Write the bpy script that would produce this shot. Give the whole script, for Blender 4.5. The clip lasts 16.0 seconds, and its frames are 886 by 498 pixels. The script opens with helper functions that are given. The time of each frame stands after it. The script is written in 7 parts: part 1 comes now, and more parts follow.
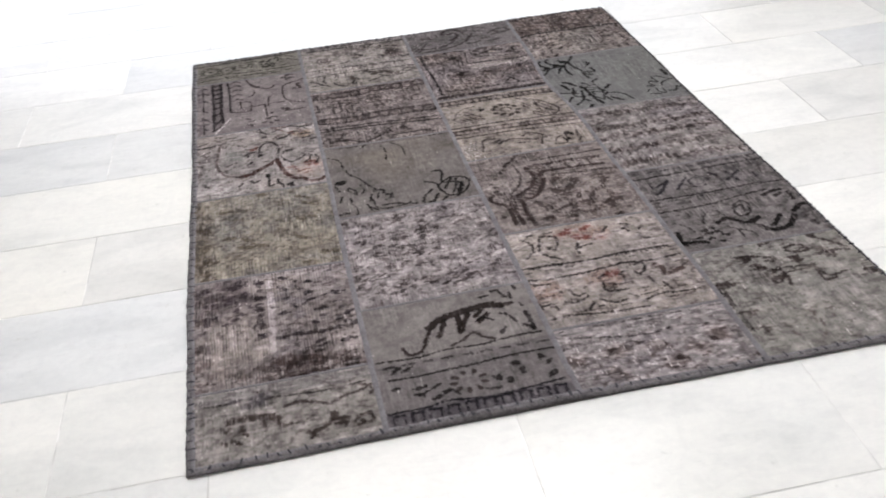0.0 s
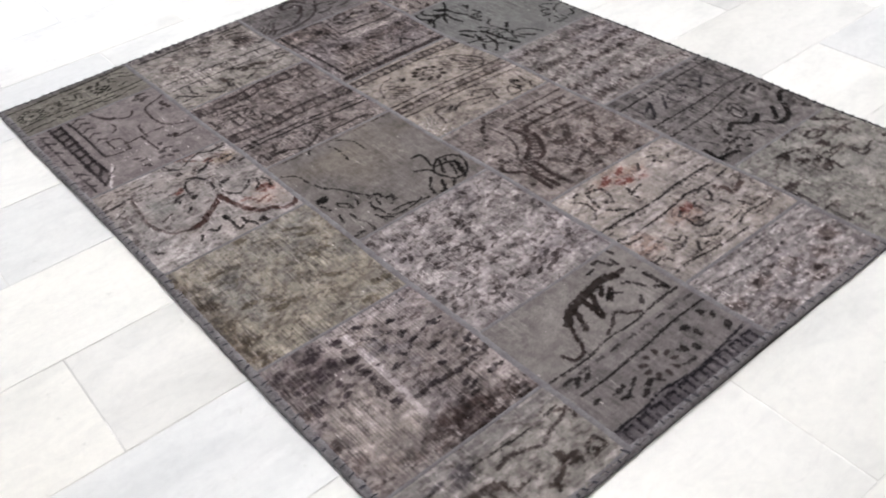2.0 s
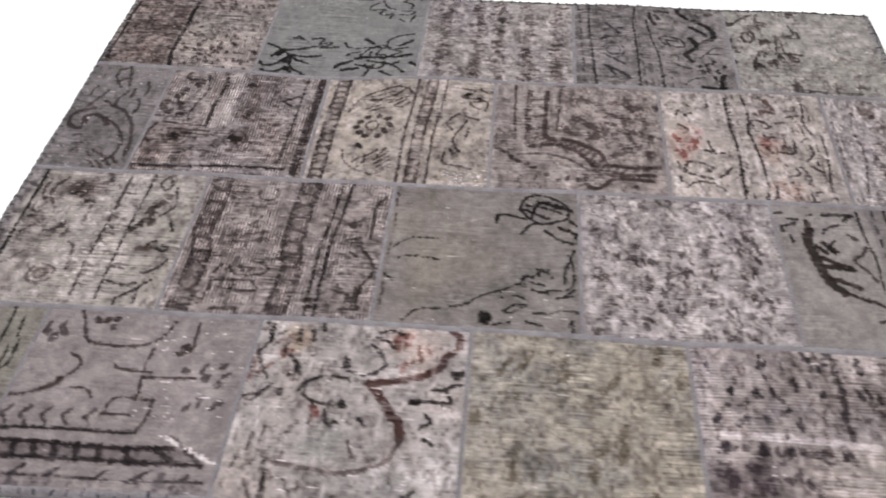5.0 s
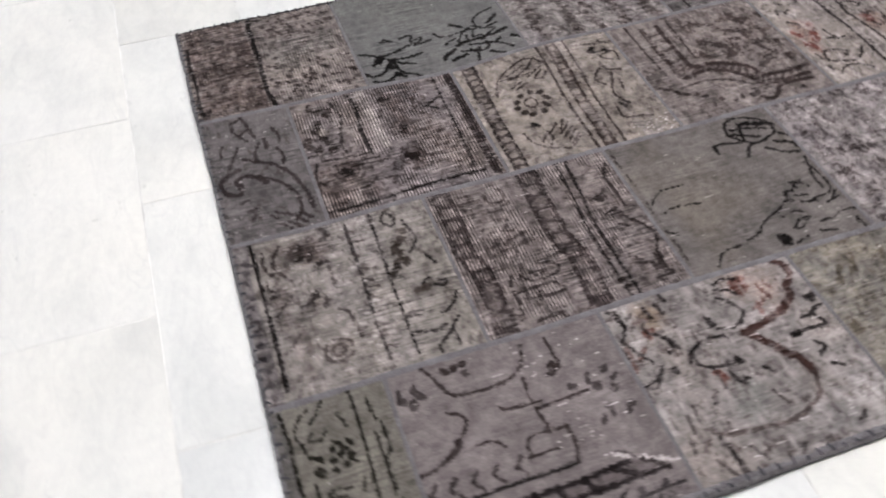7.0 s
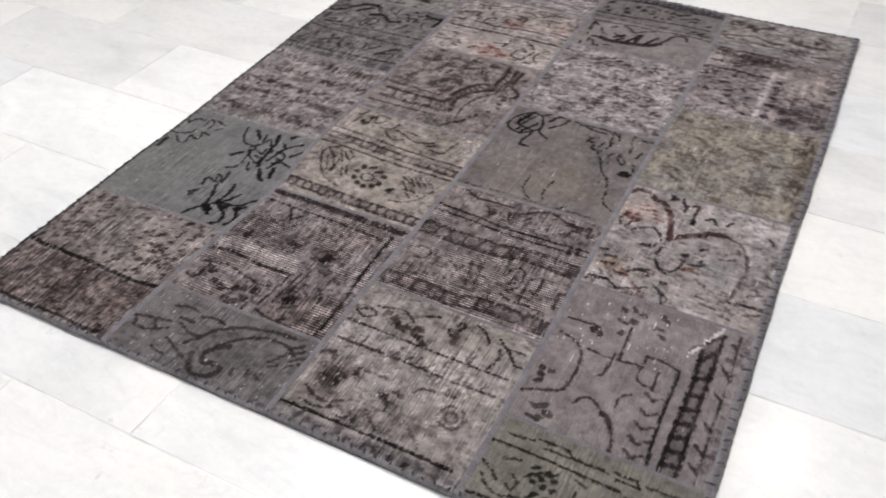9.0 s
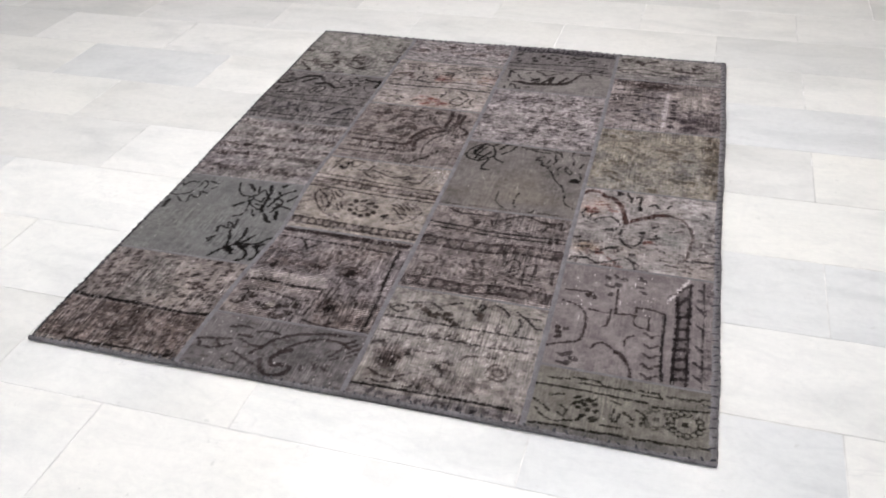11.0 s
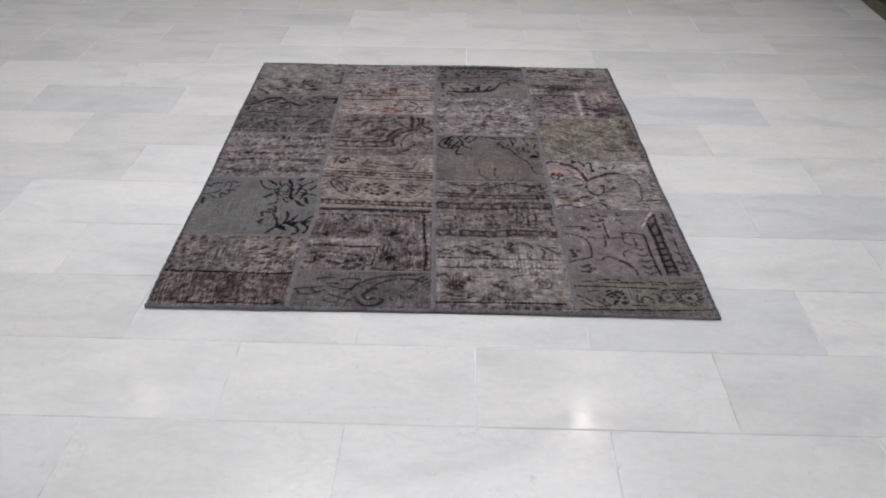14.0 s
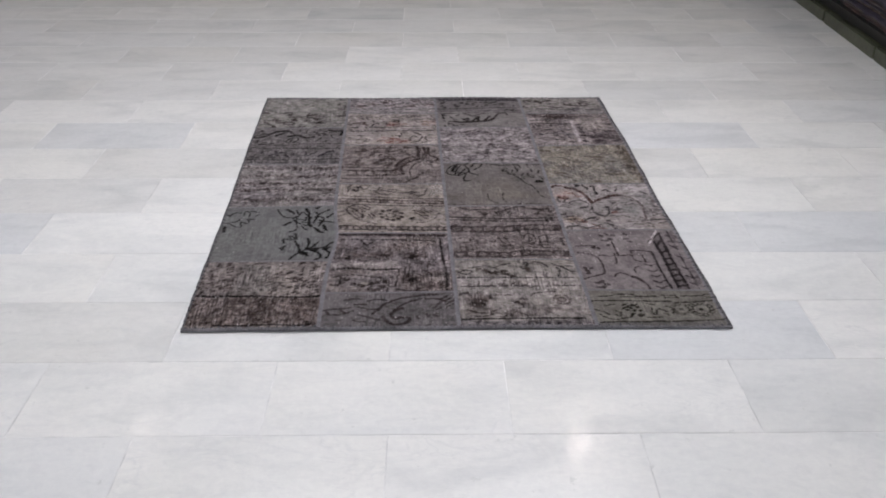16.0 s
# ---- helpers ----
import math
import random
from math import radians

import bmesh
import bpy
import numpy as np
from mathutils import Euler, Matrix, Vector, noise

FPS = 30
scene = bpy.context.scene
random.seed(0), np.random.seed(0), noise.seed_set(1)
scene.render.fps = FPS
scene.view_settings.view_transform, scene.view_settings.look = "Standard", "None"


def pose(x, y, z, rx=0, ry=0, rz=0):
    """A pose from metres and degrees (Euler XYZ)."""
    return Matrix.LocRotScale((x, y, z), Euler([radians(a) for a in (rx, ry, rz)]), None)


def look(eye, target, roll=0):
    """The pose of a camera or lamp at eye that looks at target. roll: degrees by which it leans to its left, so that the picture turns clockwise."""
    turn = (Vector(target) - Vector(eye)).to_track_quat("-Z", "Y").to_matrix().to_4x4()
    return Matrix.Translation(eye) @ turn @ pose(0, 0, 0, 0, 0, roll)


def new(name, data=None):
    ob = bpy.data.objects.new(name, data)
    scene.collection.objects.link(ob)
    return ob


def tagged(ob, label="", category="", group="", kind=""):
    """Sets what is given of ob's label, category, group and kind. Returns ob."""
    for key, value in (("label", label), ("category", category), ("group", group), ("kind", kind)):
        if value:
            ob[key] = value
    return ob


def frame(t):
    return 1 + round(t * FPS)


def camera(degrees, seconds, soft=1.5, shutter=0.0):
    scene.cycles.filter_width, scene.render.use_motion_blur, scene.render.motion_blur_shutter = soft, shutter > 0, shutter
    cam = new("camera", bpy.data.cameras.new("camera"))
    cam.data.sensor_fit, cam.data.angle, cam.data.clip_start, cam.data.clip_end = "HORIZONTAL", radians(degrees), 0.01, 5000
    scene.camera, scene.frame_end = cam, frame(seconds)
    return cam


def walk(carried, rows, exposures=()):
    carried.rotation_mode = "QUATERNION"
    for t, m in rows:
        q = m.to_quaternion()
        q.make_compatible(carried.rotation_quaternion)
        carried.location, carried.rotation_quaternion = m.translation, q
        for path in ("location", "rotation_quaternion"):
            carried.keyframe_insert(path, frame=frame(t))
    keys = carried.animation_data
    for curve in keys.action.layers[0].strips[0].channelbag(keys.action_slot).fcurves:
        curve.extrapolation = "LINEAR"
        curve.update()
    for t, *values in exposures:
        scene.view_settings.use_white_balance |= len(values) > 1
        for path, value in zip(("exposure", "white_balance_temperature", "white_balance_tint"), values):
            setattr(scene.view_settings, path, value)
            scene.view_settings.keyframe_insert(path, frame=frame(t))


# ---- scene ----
cam = camera(52.1, 16.0, soft=1.85, shutter=0.5)
PATH = [
    (0, (1.194, 3.254, 1.34), (0.951, 1.644, 0.178), -4.7),
    (0.5, (1.425, 3.126, 1.306), (1.007, 1.561, 0.133), -4.2),
    (1, (1.709, 3.013, 1.334), (1.093, 1.536, 0.134), -4.5),
    (1.5, (1.853, 2.78, 1.302), (1.048, 1.416, 0.081), -3.9),
    (2, (1.946, 2.581, 1.31), (1.041, 1.355, 0.014), -4.9),
    (2.5, (2.155, 2.402, 1.301), (1.065, 1.338, 0.005), -3.5),
    (3, (2.288, 2.194, 1.3), (1.078, 1.289, -0.01), -4.5),
    (3.2, (2.282, 2.095, 1.276), (1.028, 1.259, -0.039), -4.8),
    (5.3, (2.229, 0.881, 1.309), (0.826, 0.824, -0.114), 1.5),
    (5.5, (2.21, 0.801, 1.313), (0.812, 0.76, -0.116), 1.6),
    (6, (2.236, 0.512, 1.305), (0.848, 0.642, -0.129), 3.7),
    (6.5, (2.236, 0.275, 1.296), (0.86, 0.557, -0.127), 1.8),
    (7, (2.08, 0.045, 1.267), (0.76, 0.445, -0.181), -2.3),
    (7.5, (1.994, -0.199, 1.273), (0.775, 0.499, -0.151), -0.8),
    (8, (1.945, -0.507, 1.321), (0.873, 0.461, -0.063), 0.2),
    (8.5, (1.765, -0.667, 1.278), (0.832, 0.517, -0.037), -0.4),
    (9, (1.607, -0.794, 1.316), (0.876, 0.548, 0.026), -1.3),
    (9.2, (1.563, -0.881, 1.323), (0.9, 0.512, 0.05), -0.6),
    (11.3, (1.408, -1.321, 1.375), (0.95, 0.266, 0.247), -1.7),
    (11.5, (1.381, -1.322, 1.377), (0.946, 0.27, 0.247), -1.4),
    (12, (1.251, -1.307, 1.351), (0.894, 0.296, 0.21), -0.9),
    (12.5, (1.06, -1.346, 1.37), (0.814, 0.276, 0.226), -1.8),
    (13, (0.859, -1.581, 1.392), (0.781, 0.076, 0.274), -0.9),
    (13.5, (0.827, -1.817, 1.381), (0.811, -0.129, 0.307), -0.4),
    (14, (0.846, -2.047, 1.418), (0.821, -0.326, 0.4), 0.7),
    (14.5, (0.79, -2.127, 1.42), (0.768, -0.4, 0.412), 0.1),
    (15, (0.705, -2.148, 1.433), (0.72, -0.405, 0.454), -0.4),
    (15.5, (0.685, -2.161, 1.442), (0.744, -0.404, 0.488), 0.6),
    (16, (0.692, -2.169, 1.436), (0.733, -0.409, 0.486), 0.3),
]
EXPOSURES = [(0.0, 0.4, 6400, 11.3), (1.2, 0.41, 6400, 11.3), (2.0, 0.44, 6400, 11.3), (2.5, 0.22, 6400, 11.3), (3.0, 0.3, 6400, 11.3), (5.3, 0.82, 6400, 11.3), (5.7, 0.78, 6480, 10.7), (6.0, 0.48, 6450, 11), (6.5, 0.31, 6400, 11.3), (7.2, 0.36, 6400, 11.7), (9.0, 0.38, 6400, 11.7), (12.5, 0.37, 6420, 11.9), (13.0, 0.28, 6400, 12), (13.5, 0.1, 6400, 12.3), (14.0, -0.12, 6270, 12.7), (14.5, -0.21, 6230, 13), (15.0, -0.07, 6220, 13.3), (16.0, -0.01, 6200, 14)]
walk(cam, [(t, look(eye, target, roll)) for t, eye, target, roll in PATH], EXPOSURES)
SOUTH_FILL_WATTS, WEST_FILL_WATTS, LAMP_GLOW, FILL_LIGHT = 90.0, 70.0, 95.0, 4.28
# overhead panels added over the rug, where the floor hardly mirrors them
FILL_PANELS = [(0.15, 0.35), (1.45, 0.35), (0.15, 1.65), (1.45, 1.65)]
PLATFORM = Matrix.Translation((3.145, 2.46, 0.0)) @ Matrix.Rotation(radians(-3.0), 4, "Z")

# ---- light ----
world = bpy.data.worlds.new("world")
scene.world = world
world.use_nodes = True
sky = world.node_tree.nodes.new("ShaderNodeTexSky")
sky.sky_type, sky.sun_disc = "NISHITA", False
sky.sun_elevation, sky.sun_rotation = radians(40), radians(150)
world.node_tree.links.new(sky.outputs[0], world.node_tree.nodes["Background"].inputs[0])
world.node_tree.nodes["Background"].inputs[1].default_value = 0.12


def area_lamp(name, m, sx, sy, watts, colour):
    data = bpy.data.lights.new(name, "AREA")
    data.shape, data.size, data.size_y, data.energy, data.color = "RECTANGLE", sx, sy, watts, colour
    ob = new(name, data)
    ob.matrix_world = m
    return ob


# soft fill added from the south, out of view, with no known window
area_lamp("added_south_fill", look((0.3, -6.45, 1.7), (0.3, 0.5, 0.9)), 8.4, 2.5, SOUTH_FILL_WATTS, (1.0, 0.985, 0.97))
# second added fill lamp, evens the light from the west side
area_lamp("added_west_fill", look((-5.95, 1.0, 1.7), (0.0, 1.0, 0.6)), 6.4, 2.3, WEST_FILL_WATTS, (1.0, 0.985, 0.97))


# ---- materials ----
def material(name):
    m = bpy.data.materials.new(name)
    m.use_nodes = True
    nt = m.node_tree
    return m, nt, nt.nodes["Principled BSDF"]


def node(nt, kind, **sets):
    n = nt.nodes.new(kind)
    for k, v in sets.items():
        n.inputs[k.replace("_", " ")].default_value = v
    return n


def noise_tex(nt, vector, scale, detail=4.0, rough=0.55, distortion=0.0):
    n = node(nt, "ShaderNodeTexNoise", Scale=scale, Detail=detail, Roughness=rough, Distortion=distortion)
    nt.links.new(vector, n.inputs["Vector"])
    return n.outputs["Fac"]


def ramp(nt, fac, stops):
    r = nt.nodes.new("ShaderNodeValToRGB")
    while len(r.color_ramp.elements) < len(stops):
        r.color_ramp.elements.new(0.5)
    for e, (at, c) in zip(r.color_ramp.elements, stops):
        e.position, e.color = at, (*c, 1)
    nt.links.new(fac, r.inputs[0])
    return r.outputs[0]


def mix(nt, fac, a, b, blend="MIX"):
    n = nt.nodes.new("ShaderNodeMix")
    n.data_type, n.blend_type = "RGBA", blend
    for sock, v in ((n.inputs[0], fac), (n.inputs[6], a), (n.inputs[7], b)):
        if isinstance(v, (int, float)):
            sock.default_value = v
        elif isinstance(v, tuple):
            sock.default_value = (*v, 1)
        else:
            nt.links.new(v, sock)
    return n.outputs[2]


def bump(nt, bsdf, height, strength, distance):
    n = node(nt, "ShaderNodeBump", Strength=strength, Distance=distance)
    nt.links.new(height, n.inputs["Height"])
    nt.links.new(n.outputs[0], bsdf.inputs["Normal"])


def marble():
    """White honed marble: cloudy grey drifts, thin faint veins, each tile its own cut and tone."""
    m, nt, bsdf = material("white_marble")
    tc, info = nt.nodes.new("ShaderNodeTexCoord"), nt.nodes.new("ShaderNodeObjectInfo")
    shift = nt.nodes.new("ShaderNodeVectorMath")
    shift.operation = "MULTIPLY_ADD"
    comb = nt.nodes.new("ShaderNodeCombineXYZ")
    for k in range(3):
        nt.links.new(info.outputs["Random"], comb.inputs[k])
    nt.links.new(comb.outputs[0], shift.inputs[0])
    shift.inputs[1].default_value = (37.0, 61.0, 17.0)
    nt.links.new(tc.outputs["Object"], shift.inputs[2])
    vec = shift.outputs[0]
    tone = mix(nt, 1.0, info.outputs["Color"], ramp(nt, info.outputs["Random"], [(0.0, (0.975, 0.98, 0.98)), (0.5, (1.0, 0.997, 0.985)), (1.0, (1.02, 1.02, 1.02))]), "MULTIPLY")
    stretch = nt.nodes.new("ShaderNodeMapping")
    stretch.inputs["Rotation"].default_value = (0, 0, 0.5)
    stretch.inputs["Scale"].default_value = (1.0, 2.3, 1.0)
    nt.links.new(vec, stretch.inputs[0])
    cloud = noise_tex(nt, stretch.outputs[0], 2.4, 4.0, 0.5, 0.7)
    drift = ramp(nt, cloud, [(0.3, (0.85, 0.862, 0.872)), (0.5, (0.963, 0.968, 0.97)), (0.7, (1, 1, 1))])
    col = mix(nt, 1.0, tone, drift, "MULTIPLY")
    vein = noise_tex(nt, stretch.outputs[0], 3.0, 5.0, 0.55, 1.2)
    line = ramp(nt, vein, [(0.488, (0, 0, 0)), (0.498, (0.5, 0.5, 0.5)), (0.502, (0.5, 0.5, 0.5)), (0.514, (0, 0, 0))])
    patchy = ramp(nt, noise_tex(nt, vec, 1.7, 2.0), [(0.45, (0, 0, 0)), (0.7, (1, 1, 1))])
    col = mix(nt, mix(nt, 1.0, line, patchy, "MULTIPLY"), col, (0.63, 0.63, 0.64))
    warm = ramp(nt, noise_tex(nt, vec, 1.1, 2.0), [(0.4, (1, 1, 1)), (0.75, (1.0, 0.99, 0.968))])
    col = mix(nt, 1.0, col, warm, "MULTIPLY")
    smudge = ramp(nt, noise_tex(nt, vec, 4.2, 6.0, 0.68, 0.9), [(0.6, (0, 0, 0)), (0.72, (0.4, 0.4, 0.4))])
    col = mix(nt, mix(nt, 1.0, smudge, patchy, "MULTIPLY"), col, (0.52, 0.525, 0.53))
    grain = ramp(nt, noise_tex(nt, vec, 55.0, 6.0, 0.75), [(0.3, (0.95, 0.95, 0.955)), (0.7, (1.03, 1.03, 1.025))])
    col = mix(nt, 1.0, col, grain, "MULTIPLY")
    smear = ramp(nt, noise_tex(nt, stretch.outputs[0], 11.0, 6.0, 0.7, 1.5), [(0.35, (0.93, 0.932, 0.94)), (0.55, (1, 1, 1))])
    col = mix(nt, 0.8, col, smear, "MULTIPLY")
    speck = ramp(nt, noise_tex(nt, vec, 26.0, 3.0, 0.7), [(0.67, (0, 0, 0)), (0.74, (0.45, 0.45, 0.45))])
    col = mix(nt, speck, col, (0.5, 0.5, 0.49))
    nt.links.new(col, bsdf.inputs["Base Color"])
    gloss = ramp(nt, noise_tex(nt, vec, 7.0, 5.0, 0.6), [(0.3, (0.15, 0.15, 0.15)), (0.75, (0.27, 0.27, 0.27))])
    nt.links.new(gloss, bsdf.inputs["Roughness"])
    bsdf.inputs["Specular IOR Level"].default_value = 0.25
    bsdf.inputs["Coat Weight"].default_value = 0.3
    bsdf.inputs["Coat Roughness"].default_value = 0.12
    bump(nt, bsdf, noise_tex(nt, vec, 9.0, 3.0), 0.05, 0.004)
    return m


def plain(name, colour, rough, spread=0.12, scale=30.0, relief=0.2, metal=0.0, distance=0.002):
    m, nt, bsdf = material(name)
    tc = nt.nodes.new("ShaderNodeTexCoord")
    a = noise_tex(nt, tc.outputs["Object"], scale, 5.0)
    b = noise_tex(nt, tc.outputs["Object"], scale / 9, 3.0)
    both = nt.nodes.new("ShaderNodeMath")
    both.operation = "ADD"
    nt.links.new(a, both.inputs[0])
    nt.links.new(b, both.inputs[1])
    lo, hi = tuple(c * (1 - spread) for c in colour), tuple(min(1, c * (1 + spread)) for c in colour)
    half = nt.nodes.new("ShaderNodeMath")
    half.operation = "MULTIPLY"
    half.inputs[1].default_value = 0.5
    nt.links.new(both.outputs[0], half.inputs[0])
    nt.links.new(ramp(nt, half.outputs[0], [(0.35, lo), (0.65, hi)]), bsdf.inputs["Base Color"])
    bsdf.inputs["Roughness"].default_value, bsdf.inputs["Metallic"].default_value = rough, metal
    if relief:
        bump(nt, bsdf, a, relief, distance)
    return m


def dyed_wool():
    """Knotted wool, its dye laid knot by knot, with loose fibres and a weave of warp ribs."""
    m, nt, bsdf = material("dyed_wool")
    dye = nt.nodes.new("ShaderNodeAttribute")
    dye.attribute_name = "dye"
    tc = nt.nodes.new("ShaderNodeTexCoord")
    squash = nt.nodes.new("ShaderNodeMapping")
    squash.inputs["Scale"].default_value = (1.0, 0.35, 1.0)
    nt.links.new(tc.outputs["Object"], squash.inputs[0])
    fibre = noise_tex(nt, squash.outputs[0], 900.0, 3.0, 0.7)
    fib = ramp(nt, fibre, [(0.25, (0.8, 0.8, 0.8)), (0.75, (1.18, 1.18, 1.18))])
    nt.links.new(mix(nt, 1.0, dye.outputs["Color"], fib, "MULTIPLY"), bsdf.inputs["Base Color"])
    bsdf.inputs["Roughness"].default_value = 0.78
    bsdf.inputs["Specular IOR Level"].default_value = 0.04
    bump(nt, bsdf, fibre, 0.35, 0.001)
    return m


MARBLE = marble()
GROUT = plain("grey_grout", (0.63, 0.622, 0.615), 0.8, 0.4, 14)
WOOL = dyed_wool()
BINDING = plain("charcoal_binding", (0.118, 0.109, 0.116), 0.9, 0.55, 160, 0.6, distance=0.001)
THREAD = plain("navy_thread", (0.022, 0.021, 0.028), 0.85, 0.3, 600, 0.4, distance=0.0006)
BACKING = plain("jute_backing", (0.07, 0.066, 0.064), 0.95, 0.3, 400)
PLASTER = plain("white_plaster", (0.78, 0.77, 0.75), 0.8, 0.04, 8, 0.1)
# warm pale tone given to the unseen north wall to brighten the far floor
NORTH_BOUNCE = plain("north_bounce", (0.86, 0.8, 0.74), 0.8, 0.05, 8, 0.1)
CEILING = plain("ceiling_paint", (0.8, 0.8, 0.79), 0.85, 0.03, 6, 0.05)
GREEN_STONE = plain("green_marble", (0.042, 0.045, 0.025), 0.45, 0.5, 25, 0.03)
# near black, for the shade in the gap over the kerb
SHADE_BLACK = plain("shade_black", (0.012, 0.011, 0.01), 0.5, 0.3, 40, 0.1)
FRAME = plain("grey_aluminium", (0.35, 0.35, 0.36), 0.4, 0.05, 20, 0.02, 0.8)


# ---- structure ----
def mesh_object(name, bm, mat, parent=None):
    me = bpy.data.meshes.new(name)
    bm.to_mesh(me)
    bm.free()
    if mat:
        me.materials.append(mat)
    ob = new(name, me)
    if parent:
        ob.parent = parent
    return ob


def part(name, bm, mat, parent, label=""):
    return tagged(mesh_object(name, bm, mat, parent), label)


def box(bm, lo, hi, bevel=0.0):
    c, s = [(a + b) / 2 for a, b in zip(lo, hi)], [b - a for a, b in zip(lo, hi)]
    made = bmesh.ops.create_cube(bm, size=1.0, matrix=Matrix.LocRotScale(c, None, s))
    if bevel:
        edges = list({e for v in made["verts"] for e in v.link_edges})
        bmesh.ops.bevel(bm, geom=edges, offset=bevel, segments=2, affect="EDGES", profile=0.6)
    return bm


def boxed(name, lo, hi, mat, label, category, bevel=0.0, kind="structure"):
    return tagged(mesh_object(name, box(bmesh.new(), lo, hi, bevel), mat), label, category, kind=kind)


X0, X1, Y0, Y1, TOP = -6.0, 5.6, -6.5, 8.0, 2.75
floor = boxed("floor", (X0, Y0, -0.12), (X1, Y1, -0.0014), GROUT, "white marble tile floor with thin grey joints", "floor")
boxed("ceiling", (X0 - 0.2, Y0 - 0.2, TOP), (X1 + 0.2, Y1 + 0.2, TOP + 0.2), CEILING, "plain white painted shop ceiling", "ceiling")
boxed("wall_north", (X0 - 0.2, Y1, -0.12), (X1 + 0.2, Y1 + 0.2, TOP), NORTH_BOUNCE, "plain off-white plastered wall", "wall")
boxed("wall_east", (X1, Y0, -0.12), (X1 + 0.2, Y1, TOP), PLASTER, "plain off-white plastered wall", "wall")
# walls with openings added for the fill lamps: piers, a low sill and a lintel
wall_s = bmesh.new()
box(wall_s, (X0 - 0.2, Y0 - 0.2, -0.12), (-4.0, Y0, TOP))
box(wall_s, (4.6, Y0 - 0.2, -0.12), (X1 + 0.2, Y0, TOP))
box(wall_s, (-4.0, Y0 - 0.2, -0.12), (4.6, Y0, 0.35))
tagged(mesh_object("wall_south", wall_s, PLASTER), "unseen off-white wall round an opening added for fill light", "wall", kind="structure")
# unseen west wall, left open where the added fill lamp stands
wall_w = bmesh.new()
box(wall_w, (X0 - 0.2, Y0, -0.12), (X0, -2.3, TOP))
box(wall_w, (X0 - 0.2, 4.3, -0.12), (X0, Y1, TOP))
box(wall_w, (X0 - 0.2, -2.3, -0.12), (X0, 4.3, 0.45))
tagged(mesh_object("wall_west", wall_w, PLASTER), "unseen off-white wall round an opening added for side fill", "wall", kind="structure")


# ---- knotted patches ----
KNOT = 0.002
RUG_W, RUG_L, LEAN_U = 1.575, 2.0, 0.0225
GREY, COOL, TAUPE = (0.124, 0.118, 0.118), (0.112, 0.108, 0.109), (0.138, 0.121, 0.116)
BEIGE, LIGHT, LILAC = (0.19, 0.17, 0.155), (0.27, 0.252, 0.25), (0.15, 0.138, 0.146)
DARK, BROWN, UMBER = (0.018, 0.013, 0.013), (0.042, 0.028, 0.026), (0.075, 0.056, 0.051)
RUST, NAVY = (0.14, 0.045, 0.035), (0.024, 0.021, 0.029)
WHITE = (0.44, 0.42, 0.42)


def value_noise(u, v, cu, cv, seed):
    """Smooth noise from 0 to 1 with cells of cu by cv metres."""
    rng = np.random.RandomState(seed)
    table = rng.rand(4096)
    a, b = u / cu + 91.7, v / cv + 57.3
    i, j = np.floor(a).astype(int), np.floor(b).astype(int)
    s, t = a - i, b - j
    s, t = s * s * (3 - 2 * s), t * t * (3 - 2 * t)

    def at(p, q):
        return table[(p * 1619 + q * 31337 + (p * q) * 7) % 4096]

    return (at(i, j) * (1 - s) + at(i + 1, j) * s) * (1 - t) + (at(i, j + 1) * (1 - s) + at(i + 1, j + 1) * s) * t


def glide(points, n=5):
    """A smooth line through the points."""
    p = [np.array(q, float) for q in points]
    p = [2 * p[0] - p[1], *p, 2 * p[-1] - p[-2]]
    out = []
    for k in range(1, len(p) - 2):
        for s in np.arange(n) / n:
            out.append(0.5 * (2 * p[k] + (p[k + 1] - p[k - 1]) * s + (2 * p[k - 1] - 5 * p[k] + 4 * p[k + 1] - p[k + 2]) * s**2 + (3 * p[k] - p[k - 1] - 3 * p[k + 1] + p[k + 2]) * s**3))
    return [*out, p[-2]]


